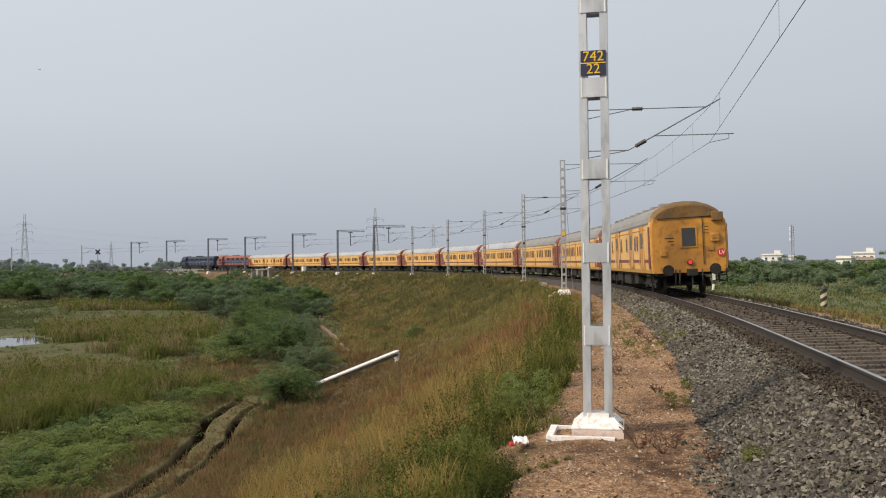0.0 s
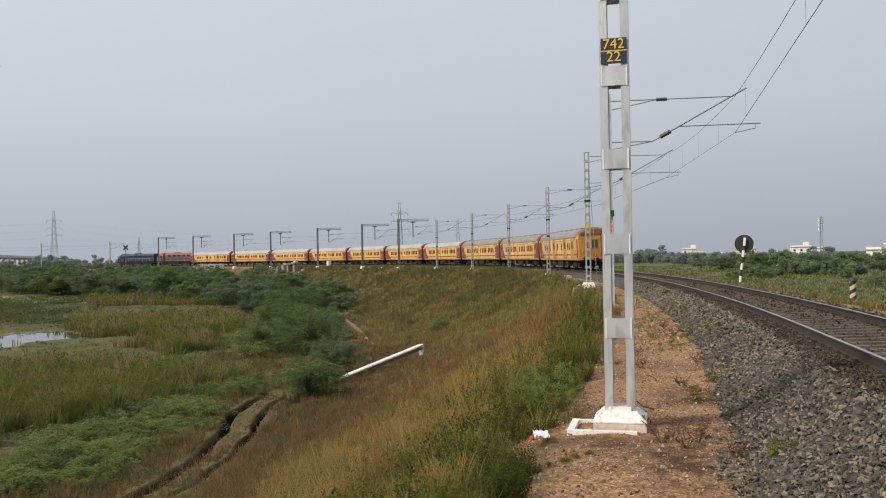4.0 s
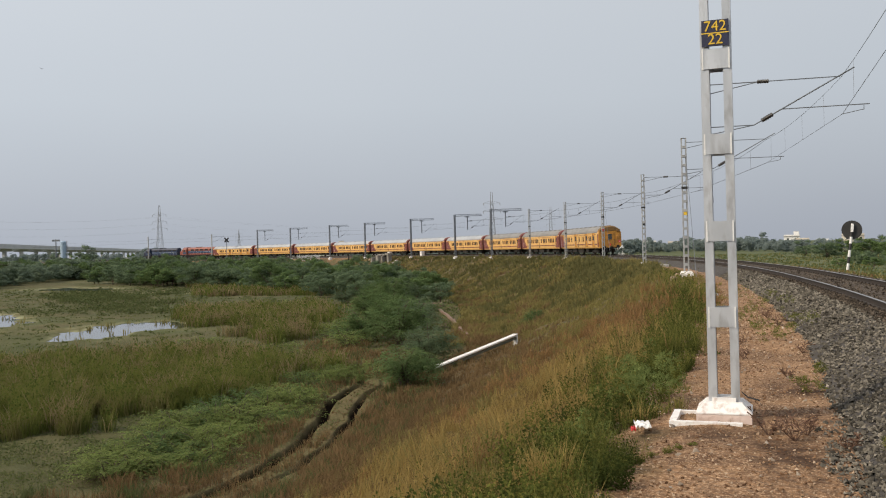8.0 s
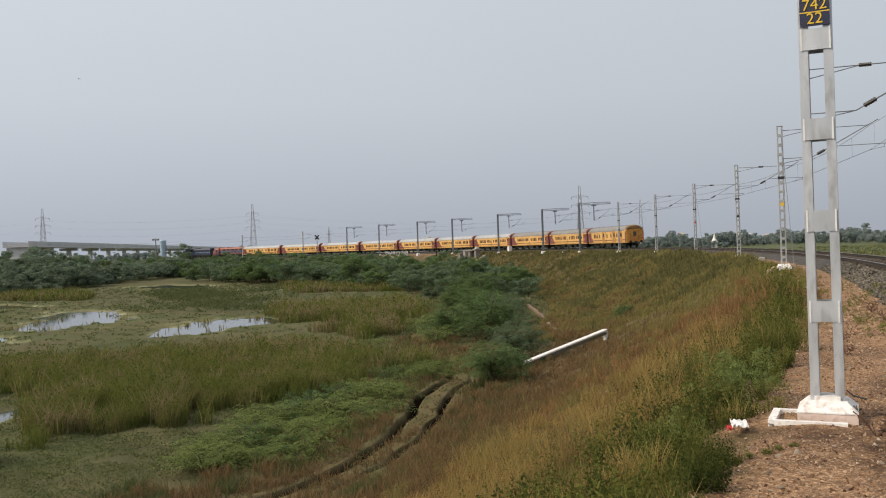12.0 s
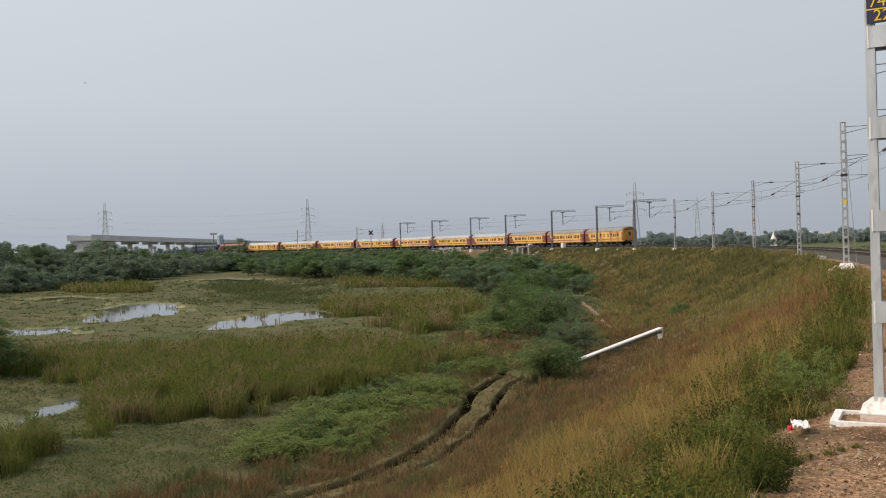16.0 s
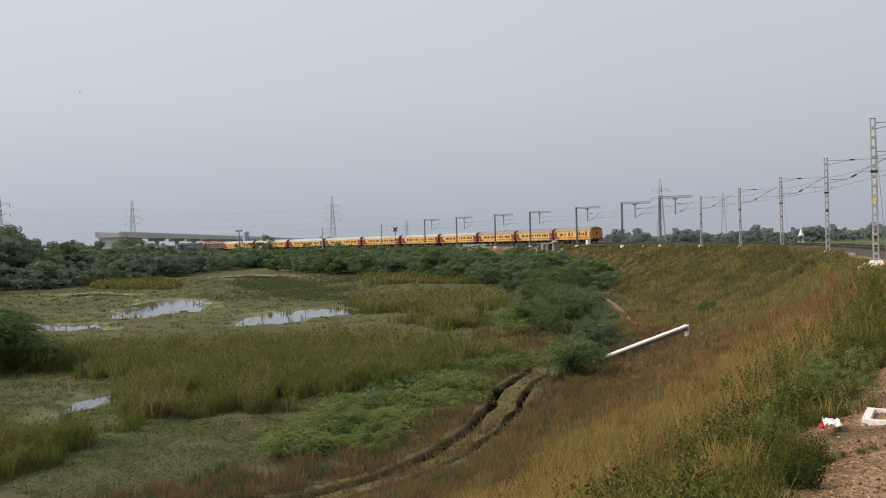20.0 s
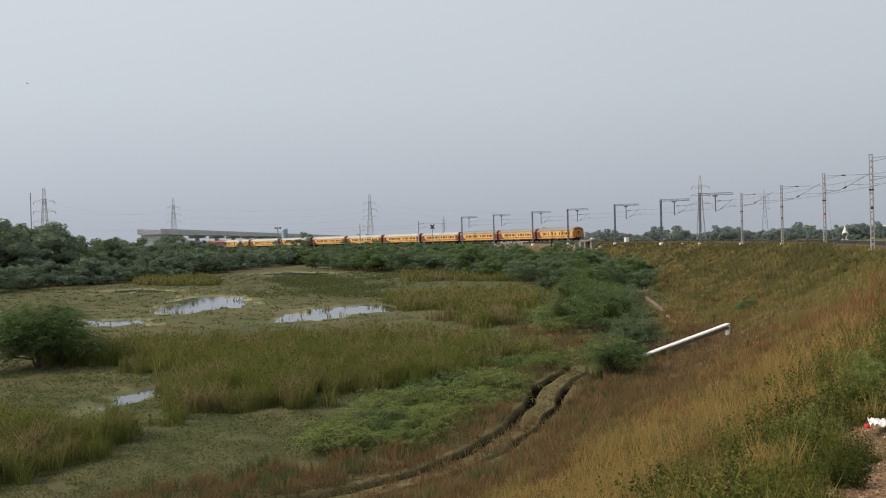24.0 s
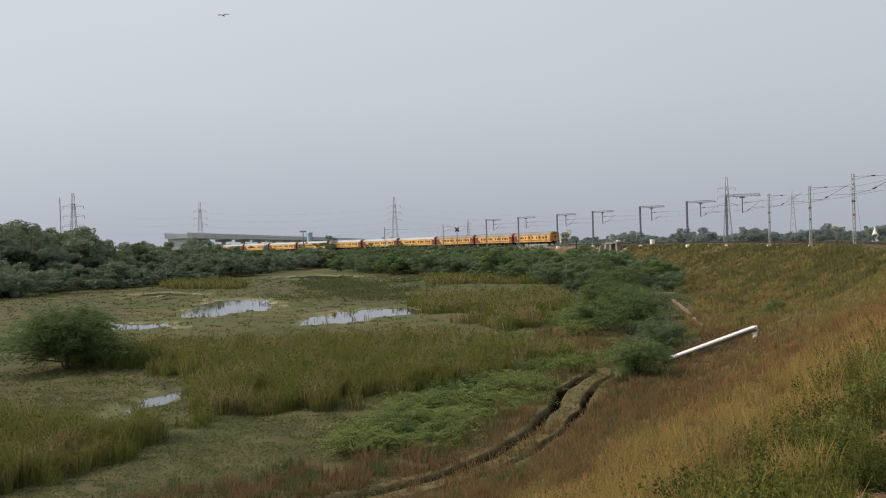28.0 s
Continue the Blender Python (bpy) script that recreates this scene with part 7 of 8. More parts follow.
# a small white stepped spire among the trees
sp = at_bearing(3.8, 400)
spire_screen = []
spire = thing("temple_spire", Matrix.Translation(sp), "small white stepped temple spire among trees", "temple")
hs = 1.4 + 400 * math.tan(radians(0.20)) - sp.z
part("base", Shape().box(-1.15, 1.15, -1.15, 1.15, -0.3, hs - 3.1), PLASTER, spire)
for a, dd in ((3.3, 388), (3.8, 391), (4.3, 386)):
    p = at_bearing(a, dd)
    spire_screen.append((p.x, p.y, p.z - 0.4, 0.72, a))
tiers = [(1.1, 0), (1.0, 0.5), (0.86, 0.54), (0.7, 1.2), (0.58, 1.24), (0.38, 2.05), (0.18, 2.7), (0.06, 3.1)]
part("spire", Shape().loft([[(r * math.cos(a), r * math.sin(a), hs - 3.1 + z) for a in (2 * math.pi * k / 12 for k in range(12))] for r, z in tiers]), PLASTER, spire)

# pale compound wall behind the curve
wall_t = thing("compound_wall", Matrix.Identity(4), "long pale compound wall behind the line", "wall")
for k in range(14):
    a, b = at_bearing(-17.5 + 0.46 * k, 385), at_bearing(-17.5 + 0.46 * (k + 1) - 0.03, 385)
    part("panel", Shape().bar(a + Vector((0, 0, 1.2)), b + Vector((0, 0, 1.2)), 0.25, 3.4 - 0.05 * k), PLASTER, wall_t)

# slim lattice masts of telephone aerials
for deg, dist, el, r in ((21.51, 420, 2.05, 0.7), (-45.45, 420, 3.41, 0.16)):
    p = at_bearing(deg, dist)
    h = 1.4 + dist * math.tan(radians(el)) - p.z
    t = thing("aerial_mast", Matrix.Translation(p), "slim grey lattice aerial mast", "aerial mast", "aerial masts")
    for cx, cy in ((-1, -0.6), (1, -0.6), (0, 1)):
        part("leg", Shape().bar((cx * r, cy * r, -0.3), (cx * r * 0.6, cy * r * 0.6, h), 0.14, 0.14), FARTOWER, t)
    sh = Shape()
    for k in range(int(h / 1.2)):
        z = k * 1.2
        sh.bar((-r, -0.6 * r, z), (r, -0.6 * r, z + 1.2), 0.09, 0.09).bar((r, -0.6 * r, z), (0, r, z + 1.2), 0.09, 0.09)
    part("bracing", sh, FARTOWER, t)
    for k in range(3 if r > 0.5 else 0):
        part("antenna", Shape().box(-r - 0.5, -r - 0.2, -0.2, 0.2, h - 2.5 - 2.2 * k, h - 0.8 - 2.2 * k).box(r * 0.8, r * 0.8 + 0.3, -0.2, 0.2, h - 2.5 - 2.2 * k, h - 0.8 - 2.2 * k), WHITE, t)

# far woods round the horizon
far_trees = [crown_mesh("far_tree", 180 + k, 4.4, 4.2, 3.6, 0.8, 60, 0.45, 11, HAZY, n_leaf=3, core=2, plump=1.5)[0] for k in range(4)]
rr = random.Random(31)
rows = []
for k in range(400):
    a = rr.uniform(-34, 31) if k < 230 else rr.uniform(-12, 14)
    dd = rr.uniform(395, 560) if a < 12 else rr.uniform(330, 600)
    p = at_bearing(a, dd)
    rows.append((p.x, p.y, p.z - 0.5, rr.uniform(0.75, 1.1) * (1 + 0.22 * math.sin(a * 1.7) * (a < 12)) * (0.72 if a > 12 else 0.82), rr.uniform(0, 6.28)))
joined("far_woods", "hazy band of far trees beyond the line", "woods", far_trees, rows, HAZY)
rows = []
for k in range(120):
    a, dd = rr.uniform(-34, 31), rr.uniform(330, 470)
    p = at_bearing(a, dd)
    off_here = float(lateral(np.array([p.x]), np.array([p.y]))[0][0])
    if off_here > 25 and (a > 13 or a < -4):
        rows.append((p.x, p.y, p.z - 0.4, rr.uniform(0.5, 0.9), rr.uniform(0, 6.28)))
rows += spire_screen
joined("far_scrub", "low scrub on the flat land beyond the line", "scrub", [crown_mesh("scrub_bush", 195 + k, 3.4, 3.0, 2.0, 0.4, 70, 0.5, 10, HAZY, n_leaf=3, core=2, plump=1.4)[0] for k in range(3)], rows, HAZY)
rows = []
for k in range(90):
    a, dd = rr.uniform(-62, -22), rr.uniform(420, 1000)
    p = at_bearing(a, dd)
    rows.append((p.x, p.y, p.z - 0.5, rr.uniform(0.7, 1.0) * dd / 600, rr.uniform(0, 6.28)))
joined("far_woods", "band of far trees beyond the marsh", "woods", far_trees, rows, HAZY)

rows = []
for k in range(60):
    a, dd = rr.uniform(17.5, 31), rr.uniform(150, 300)
    p = at_bearing(a, dd)
    if float(lateral(np.array([p.x]), np.array([p.y]))[0][0]) > 30 and (a > 16.4 or dd > 240):
        rows.append((p.x, p.y, p.z - 0.4, rr.uniform(0.55, 0.95), rr.uniform(0, 6.28)))
joined("roadside_scrub", "green scrub in front of the houses", "scrub", [crown_mesh("scrub_bush", 205 + k, 3.4, 3.0, 2.1, 0.4, 200, 0.26, 14, LEAFDARK, n_leaf=3, core=2, plump=1.3)[0] for k in range(3)], rows, LEAFDARK)

# bushes and grass just beyond the track
scatter(belt, [at_bearing(a, dd)[:2] for a, dd in ((16.6, 150), (18.3, 143), (24.4, 122), (26.4, 120))], 15, 0.4, 0.5, (0.6, 0.8))
scatter(belt, [at_bearing(a, dd)[:2] for a, dd in ((14.6, 240), (15.8, 228), (17.0, 240), (18.2, 232), (19.4, 222), (20.4, 206), (21.3, 198), (22.2, 202), (23.2, 226), (24.9, 196), (25.8, 190), (26.8, 186), (27.8, 182))], 16, 0.85, 1.25, (0.85, 1.05))
x, y, d, rnd, r = fan(90000, 14, 330, 1, 29, 21, 6, 0.08)
off, run = lateral(x, y)
ok = (off > 4.4 + 0.5 * wave(x, y, 3, 71)) & ((off < 11) | (rnd > 0.45))
x, y, d, rnd, off = x[ok], y[ok], d[ok], rnd[ok], off[ok]
z = ground_z(x, y) - 0.02
u = r.uniform(0, 1, len(x)) + np.clip((off - 9) / 12, 0, 0.5)
for nm, mt, s, lb in (("verge_grass", RUST, u < 0.3, "dry brown grass on the verge of the track"), ("verge_weeds", OLIVE, (u >= 0.3) & (u < 0.7), "olive weeds on the verge of the track"), ("meadow_grass", MARSHWEED, u >= 0.7, "light green grass of the flat land")):
    tagged(strips(nm, x[s], y[s], z[s], 0.12 + 0.25 * rnd[s], d[s] * 0.0010 + 0.004, 0.6, 1.0, mt), lb, "grass", kind="stuff")


# ---- things beside the line ----
def striped_post(par, r, h, bands, first_white=False):
    for k in range(bands):
        z0, z1 = h * k / bands, h * (k + 1) / bands
        part("band", Shape().tube((0, 0, z0 - (0.3 if k == 0 else 0)), (0, 0, z1), r, 14), WHITE if (k % 2 == 0) == first_white else BLACK, par)


# round black disc on a striped post
p = on_track(87.7, 9.5)
disc = thing("disc_signal", Matrix.Translation((p.x, p.y, height_at(p.x, p.y))) @ Matrix.Rotation(-heading(87.7) + radians(-14), 4, "Z") @ Matrix.Rotation(radians(7), 4, "Y"), "leaning black-and-white post with a round black disc board", "railway sign")
z_top = 1.4 + 78 * (436 - 423) / 1570 - height_at(p.x, p.y)
striped_post(disc, 0.10, z_top + 0.5, 9, True)
part("disc", Shape().tube((0, 0.13, z_top), (0, 0.18, z_top), 0.74, 28), BLACK, disc, "round black board")
part("white_bar", Shape().box(-0.09, 0.09, -0.115, -0.1, z_top - 0.15, z_top + 0.42), WHITE, disc)

# short bollard with slanting stripes and a dark cap
p = on_track(62.0, 8.35)
boll = thing("marker_bollard", Matrix.Translation((p.x, p.y, height_at(p.x, p.y))) @ Matrix.Rotation(radians(-20), 4, "Z"), "short bollard with slanting black and cream stripes", "marker post")
STRAW = surface("faded_cream_paint", (0.60, 0.50, 0.30), (0.50, 0.42, 0.27), (0.30, 0.24, 0.17), 3.0, 20.0, 0.8, 0.0, 0.05, 0.5)
bh = 1.55
part("shaft", Shape().tube((0, 0, -0.3), (0, 0, bh), 0.155, 16), STRAW, boll, "faded cream shaft")
for k in range(4):
    ring0 = [(0.16 * math.cos(a), 0.16 * math.sin(a), 0.14 + 0.40 * k + 0.10 * math.cos(a)) for a in (2 * math.pi * i / 16 for i in range(16))]
    ring1 = [(x, y, z + 0.2) for x, y, z in ring0]
    part("stripe", Shape().loft([ring0, ring1], caps=False), BLACK, boll, "slanting black stripe")
part("cap", Shape().tube((0, 0, bh), (0, 0, bh + 0.16), 0.24, 16, 0.17), BLACK, boll, "dark flared cap")

# Greenish concrete, darkened in colour for the shade below the wall's coping
DARKSTONE = surface("mossy_dark_concrete", (0.12, 0.11, 0.085), (0.08, 0.08, 0.055), (0.05, 0.055, 0.035), 0.8, 9.0, 0.95, 0.0, 0.3, 0.6)
# white coping wall that runs down the foot of the slope
a, b = Vector((-3.2, 59.9, -4.55)), Vector((-8.0, 51.2, -5.75))
wing = thing("culvert_wall", Matrix.Identity(4), "whitewashed sloping culvert wall at the foot of the embankment", "wall")
part("coping", Shape().bar(a, b, 0.36, 0.08), WHITEWASH, wing, "whitewashed sloping coping")
part("wall_face", Shape().bar(a + Vector((0.10, -0.05, -0.20)), b + Vector((0.10, -0.05, -0.18)), 0.16, 0.12), DARKSTONE, wing, "greenish concrete face with the coping's shade in its colour")
part("end_post", Shape().box(a.x - 0.14, a.x + 0.18, a.y - 0.14, a.y + 0.18, a.z - 1.2, a.z + 0.06, 0.03), WHITEWASH, wing, "square end post")

DRYSTONE = surface("brown_drain_stone", (0.23, 0.15, 0.105), (0.17, 0.11, 0.08), (0.10, 0.07, 0.055), 0.6, 5.0, 0.95, 0.0, 0.4, 0.6)
# stone-lined drain coming down the slope
for dx in (0.8,):
    dr = thing("drain_kerb", Matrix.Identity(4), "tan stone kerb of a drain at the foot of the slope", "kerb", "kerbs of the drain")
    pts = [(-16.6, 110.0), (-14.5, 101.0), (-11.6, 88.0), (-9.6, 77.0), (-8.3, 71.5)]
    for k, (p, q) in enumerate(zip(pts[:-1], pts[1:])):
        for j in range(6):
            u0, u1 = j / 6, (j + 0.92) / 6
            pa = (p[0] + (q[0] - p[0]) * u0 + dx, p[1] + (q[1] - p[1]) * u0)
            pb = (p[0] + (q[0] - p[0]) * u1 + dx, p[1] + (q[1] - p[1]) * u1)
            part("stone", Shape().bar((*pa, height_at(*pa) + 0.02), (*pb, height_at(*pb) + 0.02), 0.26, 0.5), DRYSTONE, dr)
head = thing("drain_head", Matrix.Translation((-17.2, 112.0, height_at(-17.2, 112.0))), "broken pale masonry block at the head of the drain", "masonry")
part("block", Shape().box(-2.6, 2.2, -0.6, 0.6, -0.4, 0.45, 0.08), DRYSTONE, head)
part("step", Shape().box(-1.8, 1.6, -1.6, -0.6, -0.4, 0.1, 0.06), DRYSTONE, head)

TANSTONE = surface("tan_stone", (0.40, 0.30, 0.20), (0.30, 0.21, 0.14), (0.18, 0.13, 0.09), 2.0, 9.0, 0.95, 0.0, 0.4, 0.5)
# bridge abutment under the line, with rubble round it
ABUTMENT = surface("grey_weathered_abutment", (0.27, 0.25, 0.22), (0.20, 0.185, 0.165), (0.12, 0.11, 0.095), 0.7, 6.0, 0.95, 0.0, 0.3, 0.6)
ab = thing("bridge_abutment", along(252.5, -7.0, -0.9), "weathered concrete bridge abutment with a capped pillar and dark opening", "bridge")
for x, y, w, h in ((-1.9, 0.4, 1.0, 1.0), (0.7, 0.9, 0.8, 0.7), (2.4, 1.5, 1.3, 0.9), (4.2, 2.2, 0.9, 0.5)):
    part("pillar", Shape().box(x - w / 2, x + w / 2, y - 0.5, y + 0.5, -2.6, h, 0.06), ABUTMENT, ab)
part("pillar_cap", Shape().box(-2.75, -0.95, -0.35, 1.15, 1.0, 1.45, 0.05), ABUTMENT, ab, "broad concrete cap")
part("lintel", Shape().box(-0.95, 3.2, 0.3, 1.3, 0.9, 1.2), ABUTMENT, ab)
# Black sheet between the pillars stands in for the shade of the recess
part("opening", Shape().box(-1.4, 0.3, 0.55, 0.62, -2.2, 0.9), UNDER, ab, "dark sheet for the shade inside the culvert opening")
part("white_plate", Shape().box(1.15, 1.75, 0.9, 0.98, -0.6, 0.65), WHITE, ab)
rr = random.Random(51)
for k in range(60):
    p = on_track(rr.uniform(246, 264), -rr.uniform(6.5, 12.5))
    st = Shape().blob((0, 0, 0), rr.uniform(0.25, 0.6), k)
    me = st.mesh("rubble_stone")
    me.materials.append(TANSTONE if k % 3 else CONCRETE)
    ob = tagged(new("rubble_stone", me), "tan rubble stone beside the bridge abutment", "stone", "rubble at the bridge")
    ob.matrix_basis = Matrix.Translation((p.x, p.y, height_at(p.x, p.y) + 0.1))
for s, n in ((70.8, 7), (99.4, 7), (125.4, 6), (148.6, 5), (118.0, 5), (132.0, 5), (165.0, 5), (205.0, 6), (225.0, 6), (236.0, 5)):
    for k in range(n):
        p = on_track(s + rr.uniform(-3.5, 3.5), -rr.uniform(4.3, 5.5))
        me = Shape().blob((0, 0, 0), rr.uniform(0.10, 0.26), rr.randint(0, 999)).mesh("loose_stone")
        me.materials.append(TANSTONE if rr.random() < 0.8 else WHITEWASH)
        ob = tagged(new("loose_stone", me), "tan loose stone beside the masts", "stone", "stones along the embankment edge")
        ob.matrix_basis = Matrix.Translation((p.x, p.y, height_at(p.x, p.y) + 0.05))

# a long pale beam lying beside the masts
bm_t = thing("concrete_beam", along(102.0, -3.55, -0.62), "long pale concrete beam lying beside the track", "beam")
part("beam", Shape().box(-9.0, 8.0, -0.2, 0.2, -0.04, 0.16, 0.03), CONCRETE, bm_t)

# trackside cabinets, cross-armed signal, marker bars
for s, o in ((237.4, -4.2), (257.8, -4.0)):
    cb = thing("relay_cabinet", along(s, o, -0.72), "small white trackside cabinet on a plinth", "cabinet", "trackside cabinets")
    part("plinth", Shape().box(-0.6, 0.6, -0.5, 0.5, -0.2, 0.2), CONCRETE, cb)
    part("case", Shape().box(-0.5, 0.5, -0.4, 0.4, 0.2, 1.55, 0.03), WHITEWASH, cb)
    part("door", Shape().box(-0.515, -0.5, -0.34, 0.34, 0.3, 1.42), WHITEWASH, cb)
sg = thing("signal_post", along(352.0, -4.2, -0.72), "grey post with dark crossed signal arms", "signal")
part("post", Shape().tube((0, 0, -0.3), (0, 0, 7.2), 0.14, 8, 0.1), GREYSTEEL, sg)
for a in (40, -40):
    c, s_ = math.cos(radians(a)), math.sin(radians(a))
    part("arm", Shape().bar((0, -1.1 * c, 6.8 - 1.1 * s_), (0, 1.1 * c, 6.8 + 1.1 * s_), 0.25, 0.42), BLACK, sg)
part("lamp_box", Shape().box(-0.3, 0.3, -0.3, 0.3, 6.5, 7.1, 0.05), BLACK, sg)
for k in range(9):
    p = on_track(268 + 1.9 * k, -12.5)
    if k == 3:
        continue
    mk = thing("whitewashed_stone", Matrix.Translation((p.x, p.y, height_at(p.x, p.y))), "whitewashed marker stone on the slope", "marker stone", "whitewashed stones")
    part("block", Shape().box(-0.55, 0.55, -0.2, 0.2, -0.2, 0.55, 0.05), WHITEWASH, mk)
bp = on_track(272.6, -9.0)
dk = thing("dark_post", Matrix.Translation((bp.x, bp.y, height_at(bp.x, bp.y))), "dark stubby post standing on the slope", "post")
part("post", Shape().tube((0, 0, -0.3), (0, 0, 3.4), 0.16, 8), UNDER, dk)
for k in range(8):
    p = on_track(296 + 1.7 * k, -6.5)
    fp = thing("fence_panel", along(296 + 1.7 * k, -6.5, height_at(p.x, p.y)), "pale blue-grey metal fence panel beside the line", "fence", "fence panels")
    for x in (-0.7, -0.25, 0.2, 0.65):
        part("paling", Shape().box(x - 0.06, x + 0.06, -0.03, 0.03, -0.2, 1.6), GALV, fp)
    part("fence_rail", Shape().box(-0.8, 0.8, 0.03, 0.07, 1.1, 1.2), GALV, fp)

# a torn cloth in white and red on the edge of the slope
cloth = thing("torn_cloth", Matrix.Translation((0.84, 10.15, height_at(0.84, 10.15) + 0.07)), "crumpled white and red cloth lying at the slope's edge", "rag")
CLOTH = surface("white_cloth", (0.82, 0.80, 0.79), (0.74, 0.71, 0.70), (0.66, 0.6, 0.57), 6.0, 14.0, 0.9, 0.0, 0.0, 0.3)


def crumple(w, h, seed, x0, y0):
    r2 = random.Random(seed)
    n = 9
    v = [(x0 + (i / (n - 1) - 0.5) * w, y0 + (j / (n - 1) - 0.5) * h, 0.015 + 0.06 * abs(noise.noise(Vector((i * 0.55 + seed, j * 0.55, 0)))) + r2.uniform(0, 0.015)) for j in range(n) for i in range(n)]
    v += [(x, y, z - 0.008) for x, y, z in v]
    k = n * n
    f = [(j * n + i, j * n + i + 1, (j + 1) * n + i + 1, (j + 1) * n + i) for j in range(n - 1) for i in range(n - 1)]
    f += [tuple(q + k for q in reversed(face)) for face in f]
    return Shape().add(v, f)


part("white_cloth", crumple(0.17, 0.30, 3, 0.03, 0.1), CLOTH, cloth, "crumpled white cloth")
part("red_cloth", crumple(0.05, 0.14, 9, -0.09, -0.13), RED, cloth, "bright red strip")

# two distant birds
DARKBIRD = surface("dark_feathers", (0.05, 0.045, 0.04), (0.03, 0.03, 0.03), (0.08, 0.07, 0.06), 5.0, 40.0, 0.8, 0.0, 0.0)


def bird():
    t = thing("bird", Matrix.Identity(4), "dark bird gliding high over the marsh", "bird", "birds in the sky")
    part("body", Shape().tube((-0.3, 0, 0), (0.1, 0, 0), 0.03, 7, 0.09).tube((0.1, 0, 0), (0.32, 0, 0.02), 0.09, 7, 0.03), DARKBIRD, t)
    part("tail", Shape().add([(-0.28, -0.03, 0), (-0.28, 0.03, 0), (-0.55, 0.10, 0), (-0.55, -0.10, 0), (-0.28, -0.03, 0.02), (-0.28, 0.03, 0.02), (-0.55, 0.10, 0.02), (-0.55, -0.10, 0.02)], [(0, 1, 2, 3), (7, 6, 5, 4), (0, 4, 5, 1), (1, 5, 6, 2), (2, 6, 7, 3), (3, 7, 4, 0)]), DARKBIRD, t)
    for s in (-1, 1):
        v = [(0.12, 0.05 * s, 0.03), (-0.1, 0.05 * s, 0.03), (-0.12, 0.45 * s, 0.16), (0.14, 0.42 * s, 0.17), (-0.22, 0.9 * s, 0.10), (0.0, 0.85 * s, 0.12)]
        v += [(x, y, z + 0.02) for x, y, z in v]
        part("wing", Shape().add(v, [(0, 1, 2, 3), (3, 2, 4, 5), (9, 8, 7, 6), (11, 10, 8, 9), (0, 6, 7, 1), (1, 7, 8, 2), (2, 8, 10, 4), (4, 10, 11, 5), (5, 11, 9, 3), (3, 9, 6, 0)]), DARKBIRD, t)
    return t


bird_a, bird_b = bird(), bird()


# ---- sleepers, fastenings and ballast stones ----
sl = Shape().loft([[(-0.13, y, -0.34), (0.13, y, -0.34), (0.10, y, zt), (-0.10, y, zt)] for y, zt in ((-1.37, -0.21), (-0.95, -0.175), (-0.6, -0.18), (0.6, -0.18), (0.95, -0.175), (1.37, -0.21))])
sl_me = sl.mesh("sleeper")
sl_me.materials.append(SLEEPER)
bank = Matrix.Rotation(-math.atan2(CANT, 1.68), 4, "X")
lift = RAIL_Z + CANT / 2
for k in range(280):
    s = 4.0 + 0.62 * k
    part("sleeper", sl_me, SLEEPER, track, m=along(s, 0, lift + float(fall(s))) @ bank)
rest = Shape()
for k in range(300):
    s = 4.0 + 0.62 * (280 + k)
    m = along(s, 0, lift + float(fall(s))) @ bank
    rest.add([m @ Vector(v) for v in sl.v], sl.f)
tagged(part("far_sleepers", rest, SLEEPER, track), kind="stuff")
clips = Shape()
for k in range(150):
    m = along(4.0 + 0.62 * k, 0, lift + float(fall(4.0 + 0.62 * k))) @ bank
    for y in (-0.874, 0.874):
        for dy in (-0.11, 0.11):
            a = [m @ Vector((x, y + dy + w, z)) for x, w, z in ((-0.05, -0.035, -0.175), (0.05, -0.035, -0.175), (0.05, 0.035, -0.175), (-0.05, 0.035, -0.175), (-0.04, -0.025, -0.12), (0.04, -0.025, -0.12), (0.04, 0.025, -0.12), (-0.04, 0.025, -0.12))]
            clips.add(a, [(4, 5, 6, 7), (0, 1, 5, 4), (1, 2, 6, 5), (2, 3, 7, 6), (3, 0, 4, 7)])
tagged(part("rail_clips", clips, RAILSTEEL, track, "rusty rail fastenings"), kind="stuff")


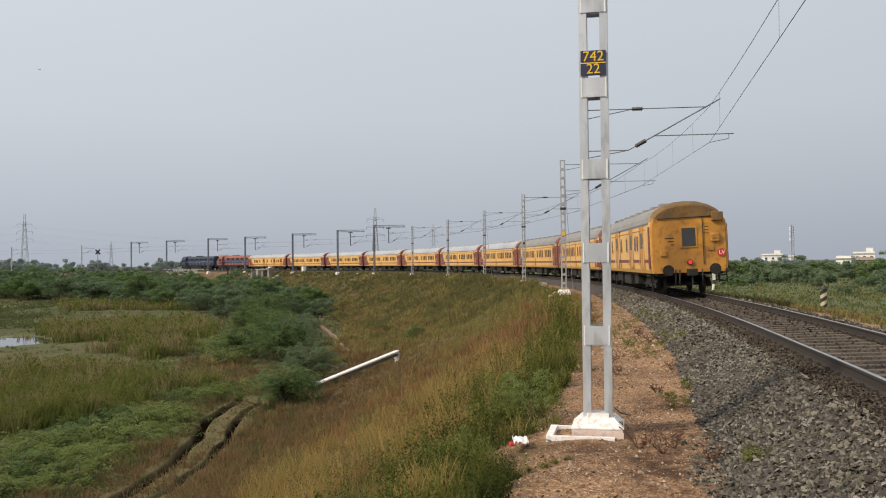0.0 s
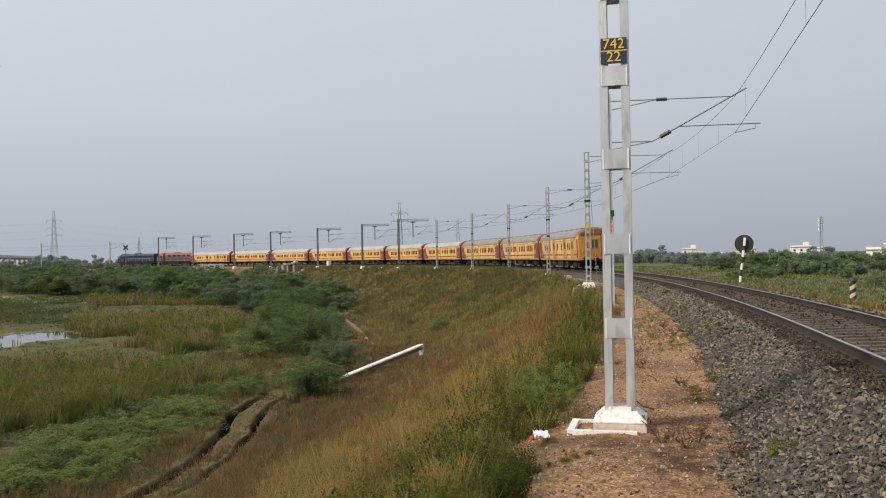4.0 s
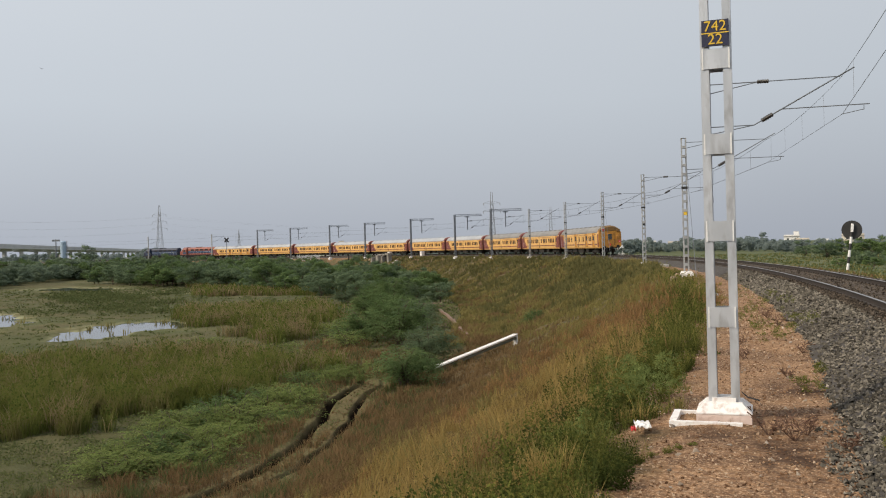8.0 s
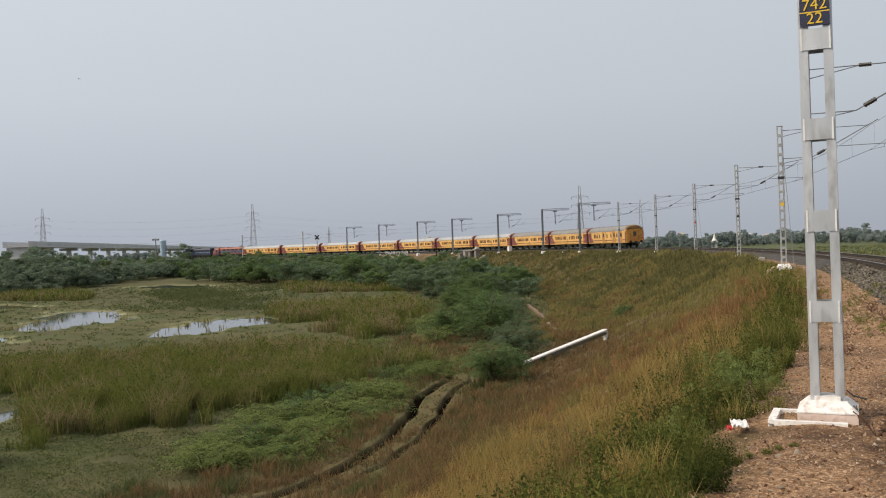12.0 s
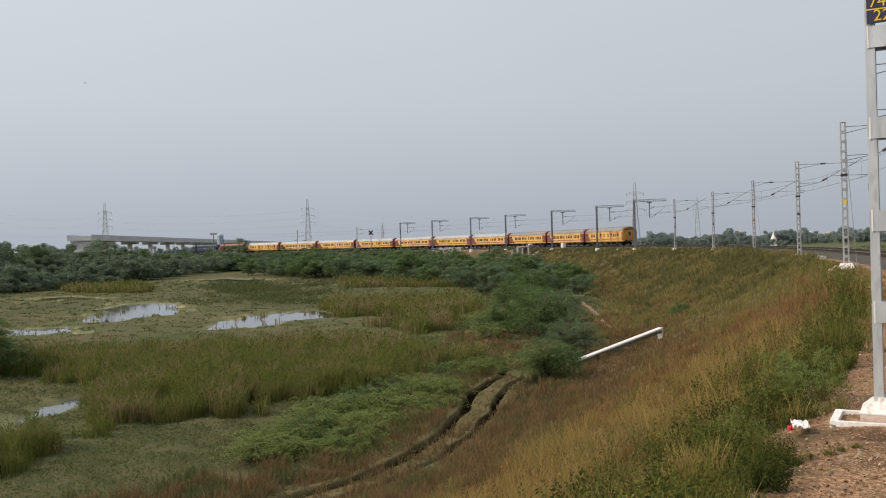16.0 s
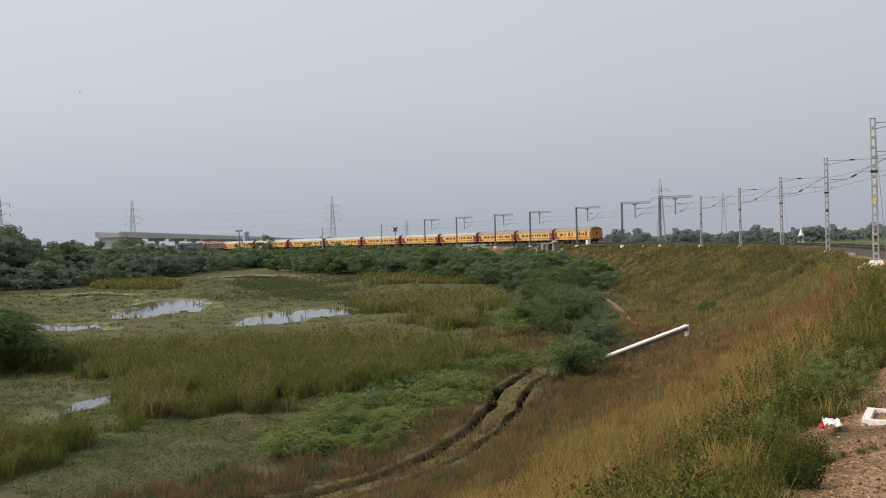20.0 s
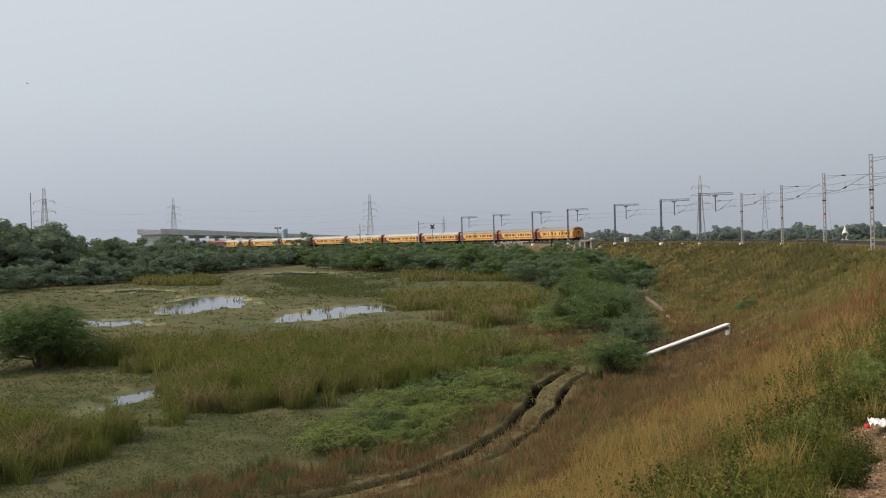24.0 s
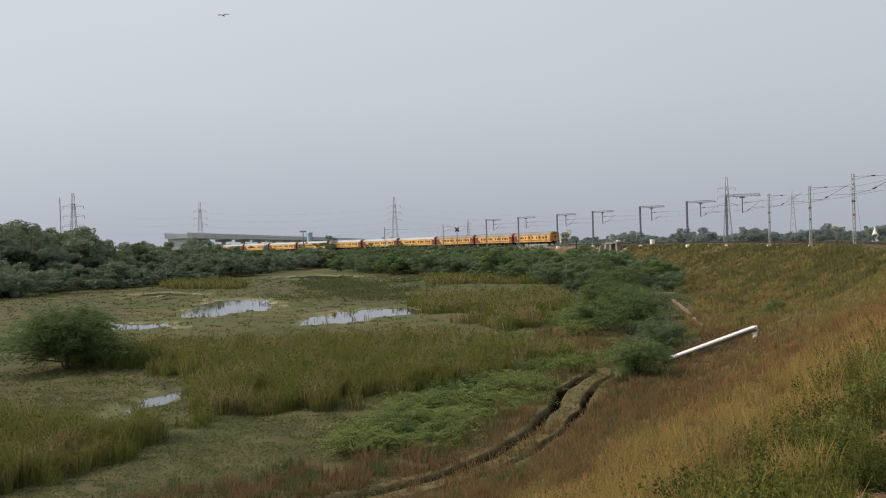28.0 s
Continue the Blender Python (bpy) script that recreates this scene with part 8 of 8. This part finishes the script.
def stones(name, x, y, z, size, material, label, seed):
    """Loose stones as crushed octahedra in one mesh."""
    r2 = np.random.RandomState(seed)
    n = len(x)
    base = np.array([(1, 0, -0.3), (-1, 0, -0.3), (0, 1, -0.3), (0, -1, -0.3), (0.25, 0.1, 0.9), (-0.25, -0.1, 0.8)], float)
    tri = np.array([(0, 2, 4), (2, 5, 4), (2, 1, 5), (1, 3, 5), (3, 4, 5), (3, 0, 4)])
    v = base[None] * r2.uniform(0.6, 1.2, (n, 6, 1)) * r2.uniform(0.6, 1.35, (n, 1, 3)) * size[:, None, None] + r2.normal(0, 0.24, (n, 6, 3)) * size[:, None, None]
    a, b = r2.uniform(0, 6.28, n), r2.uniform(-0.9, 0.9, n)
    ca, sa, cb, sb = np.cos(a)[:, None], np.sin(a)[:, None], np.cos(b)[:, None], np.sin(b)[:, None]
    vx, vy, vz = v[..., 0], v[..., 1], v[..., 2] * 0.8
    vy, vz = vy * cb - vz * sb, vy * sb + vz * cb
    vx, vy = vx * ca - vy * sa, vx * sa + vy * ca
    v = np.stack([vx + x[:, None], vy + y[:, None], vz + z[:, None]], 2)
    loops = (np.arange(n)[:, None, None] * 6 + tri[None]).reshape(-1)
    me = bpy.data.meshes.new(name)
    me.vertices.add(n * 6)
    me.vertices.foreach_set("co", v.astype(np.float32).ravel())
    me.loops.add(len(loops))
    me.loops.foreach_set("vertex_index", loops.astype(np.int32))
    me.polygons.add(n * 6)
    me.polygons.foreach_set("loop_start", (np.arange(n * 6) * 3).astype(np.int32))
    me.update(calc_edges=True)
    me.materials.append(material)
    return tagged(new(name, me), label, "stones", kind="stuff")


def pebble(name, tones):
    m = foliage(name, tones, 0.95, 0.0)
    return m


GRANITE = pebble("crushed_granite", [(0.050, 0.045, 0.038), (0.115, 0.104, 0.087), (0.178, 0.160, 0.134), (0.290, 0.258, 0.214)])
STAINED = pebble("stained_ballast", [(0.03, 0.025, 0.02), (0.06, 0.049, 0.04), (0.095, 0.077, 0.062), (0.15, 0.12, 0.095)])
LATERITE = pebble("reddish_gravel", [(0.11, 0.058, 0.034), (0.24, 0.14, 0.08), (0.40, 0.265, 0.165), (0.58, 0.45, 0.33)])
PALESTONE = pebble("pale_path_stones", [(0.24, 0.19, 0.15), (0.36, 0.30, 0.24), (0.50, 0.44, 0.37)])
r3 = np.random.RandomState(77)


def bed_height(off):
    o = np.abs(off)
    z = np.interp(o, [1.75, 2.75, 3.1], [-0.20, -0.66, -0.80])
    return z + np.where(z > -0.5, np.maximum(0, CANT * (off + 0.84) / 1.68), 0) + RAIL_Z


def along_arrays(s, off):
    x, y, h = np.interp(s, TS, TX), np.interp(s, TS, TY), np.interp(s, TS, TH)
    return x + off * np.cos(h), y - off * np.sin(h)


# the stretch beside and behind the camera
n = 9000
s = r3.uniform(2, 19, n)
off = r3.uniform(-3.2, 2.9, n)
keep = np.abs(np.abs(off) - 0.874) > 0.09
px, py = along_arrays(s, off)
stones("near_ballast_stones", px[keep], py[keep], np.maximum(bed_height(off) + 0.02, ground_z(px, py) + 0.008)[keep], r3.uniform(0.025, 0.05, keep.sum()), GRANITE, "grey crushed granite ballast stones", 9)
# coarse stones of the near shoulder, the cribs and the far shoulder
n = 52000
s = 14 + 4 * np.exp(r3.uniform(0, math.log(14), n))
off = np.where(r3.uniform(0, 1, n) < 0.62, r3.uniform(-3.25, -1.0, n), r3.uniform(-1.0, 2.9, n))
on_rail = np.abs(np.abs(off) - 0.874) < 0.075
px, py = along_arrays(s, off)
dist = np.hypot(px, py)
size = r3.uniform(0.017, 0.034, n) * np.clip(dist / 14, 1.0, 2.3)
between = np.abs(off) < 1.32
over_sleeper = (np.abs(off) < 0.80) & (np.abs((s - 4.0 + 0.31) % 0.62 - 0.31) < 0.15) & (r3.uniform(0, 1, n) < 0.93)
size = np.where(between, size * 0.72, size)
keep = ~on_rail & ~over_sleeper
toe_off = np.interp(s, [22, 32, 45], [-3.2, -2.85, -2.7]) + 0.15 * wave(px, py, 1.2, 91)
keep &= off > toe_off
lie = np.maximum(bed_height(off), np.where(off < -2, ground_z(px, py), -9)) + 0.012 + r3.uniform(-0.02, 0.03, n) - np.where(between, np.where(np.abs(off) < 0.85, 0.002, -0.01), -0.025 * (np.abs(off) < 1.7)) + fall(s)
inner = np.abs(off + 0.25 * (r3.uniform(0, 1, n) - 0.5)) < 1.5
for sel, mt, nm, lb in ((keep & ~inner, GRANITE, "ballast_stones", "grey crushed granite ballast stones"), (keep & inner, STAINED, "stained_ballast_stones", "brown-stained ballast stones between the sleepers")):
    stones(nm, px[sel], py[sel], lie[sel], size[sel], mt, lb, 5)
n = 20000
s = 14 + 4 * np.exp(r3.uniform(0, math.log(12), n))
off = -r3.uniform(2.7, 5.6, n)
px, py = along_arrays(s, off)
dist = np.hypot(px, py)
size = 0.005 + 0.018 * r3.uniform(0, 1, n) ** 2 * np.clip(dist / 12, 1.0, 2.2)
sel = r3.uniform(0, 1, n) < 0.012
stones("path_stones", px[sel], py[sel], ground_z(px[sel], py[sel]) + 0.008, r3.uniform(0.018, 0.04, sel.sum()), PALESTONE, "pale loose stones lying on the gravel path", 16)
stones("cess_gravel", px, py, ground_z(px, py) + 0.003, size, LATERITE, "reddish gravel on the path beside the track", 6)


# bearings over the marsh: seconds, east, north, height, turn
BIRD = [(0.0, -620.0, 60.0, 150.0, -40), (20.0, -420.0, 220.0, 95.0, -40), (25.0, -319.0, 306.0, 84.0, -45), (26.0, -262.0, 301.0, 77.0, -50), (26.5, -212.0, 264.0, 68.0, -60), (27.0, -161.0, 223.0, 60.0, -70), (27.5, -107.0, 162.0, 46.0, -75), (28.0, -79.0, 110.0, 36.2, -80)]
BIRD_FAR = [(0.0, -150.0, 330.0, 75.0, 170), (15.5, -212.0, 272.0, 63.5, 175), (17.0, -216.7, 268.3, 62.0, 178), (20.0, -222.8, 263.7, 59.0, 182), (28.0, -290.0, 215.0, 66.0, 190)]


def motions():
    for ob, ahead in TRAIN:
        walk(ob, [(t, vehicle_pose(s + ahead)) for t, s in TAIL])
    # two birds cross the sky over the marsh
    walk(bird_a, [(t, Matrix.Translation((x, y, z)) @ Matrix.Rotation(radians(a), 4, "Z")) for t, x, y, z, a in BIRD])
    walk(bird_b, [(t, Matrix.Translation((x, y, z)) @ Matrix.Rotation(radians(a), 4, "Z")) for t, x, y, z, a in BIRD_FAR])


motions()
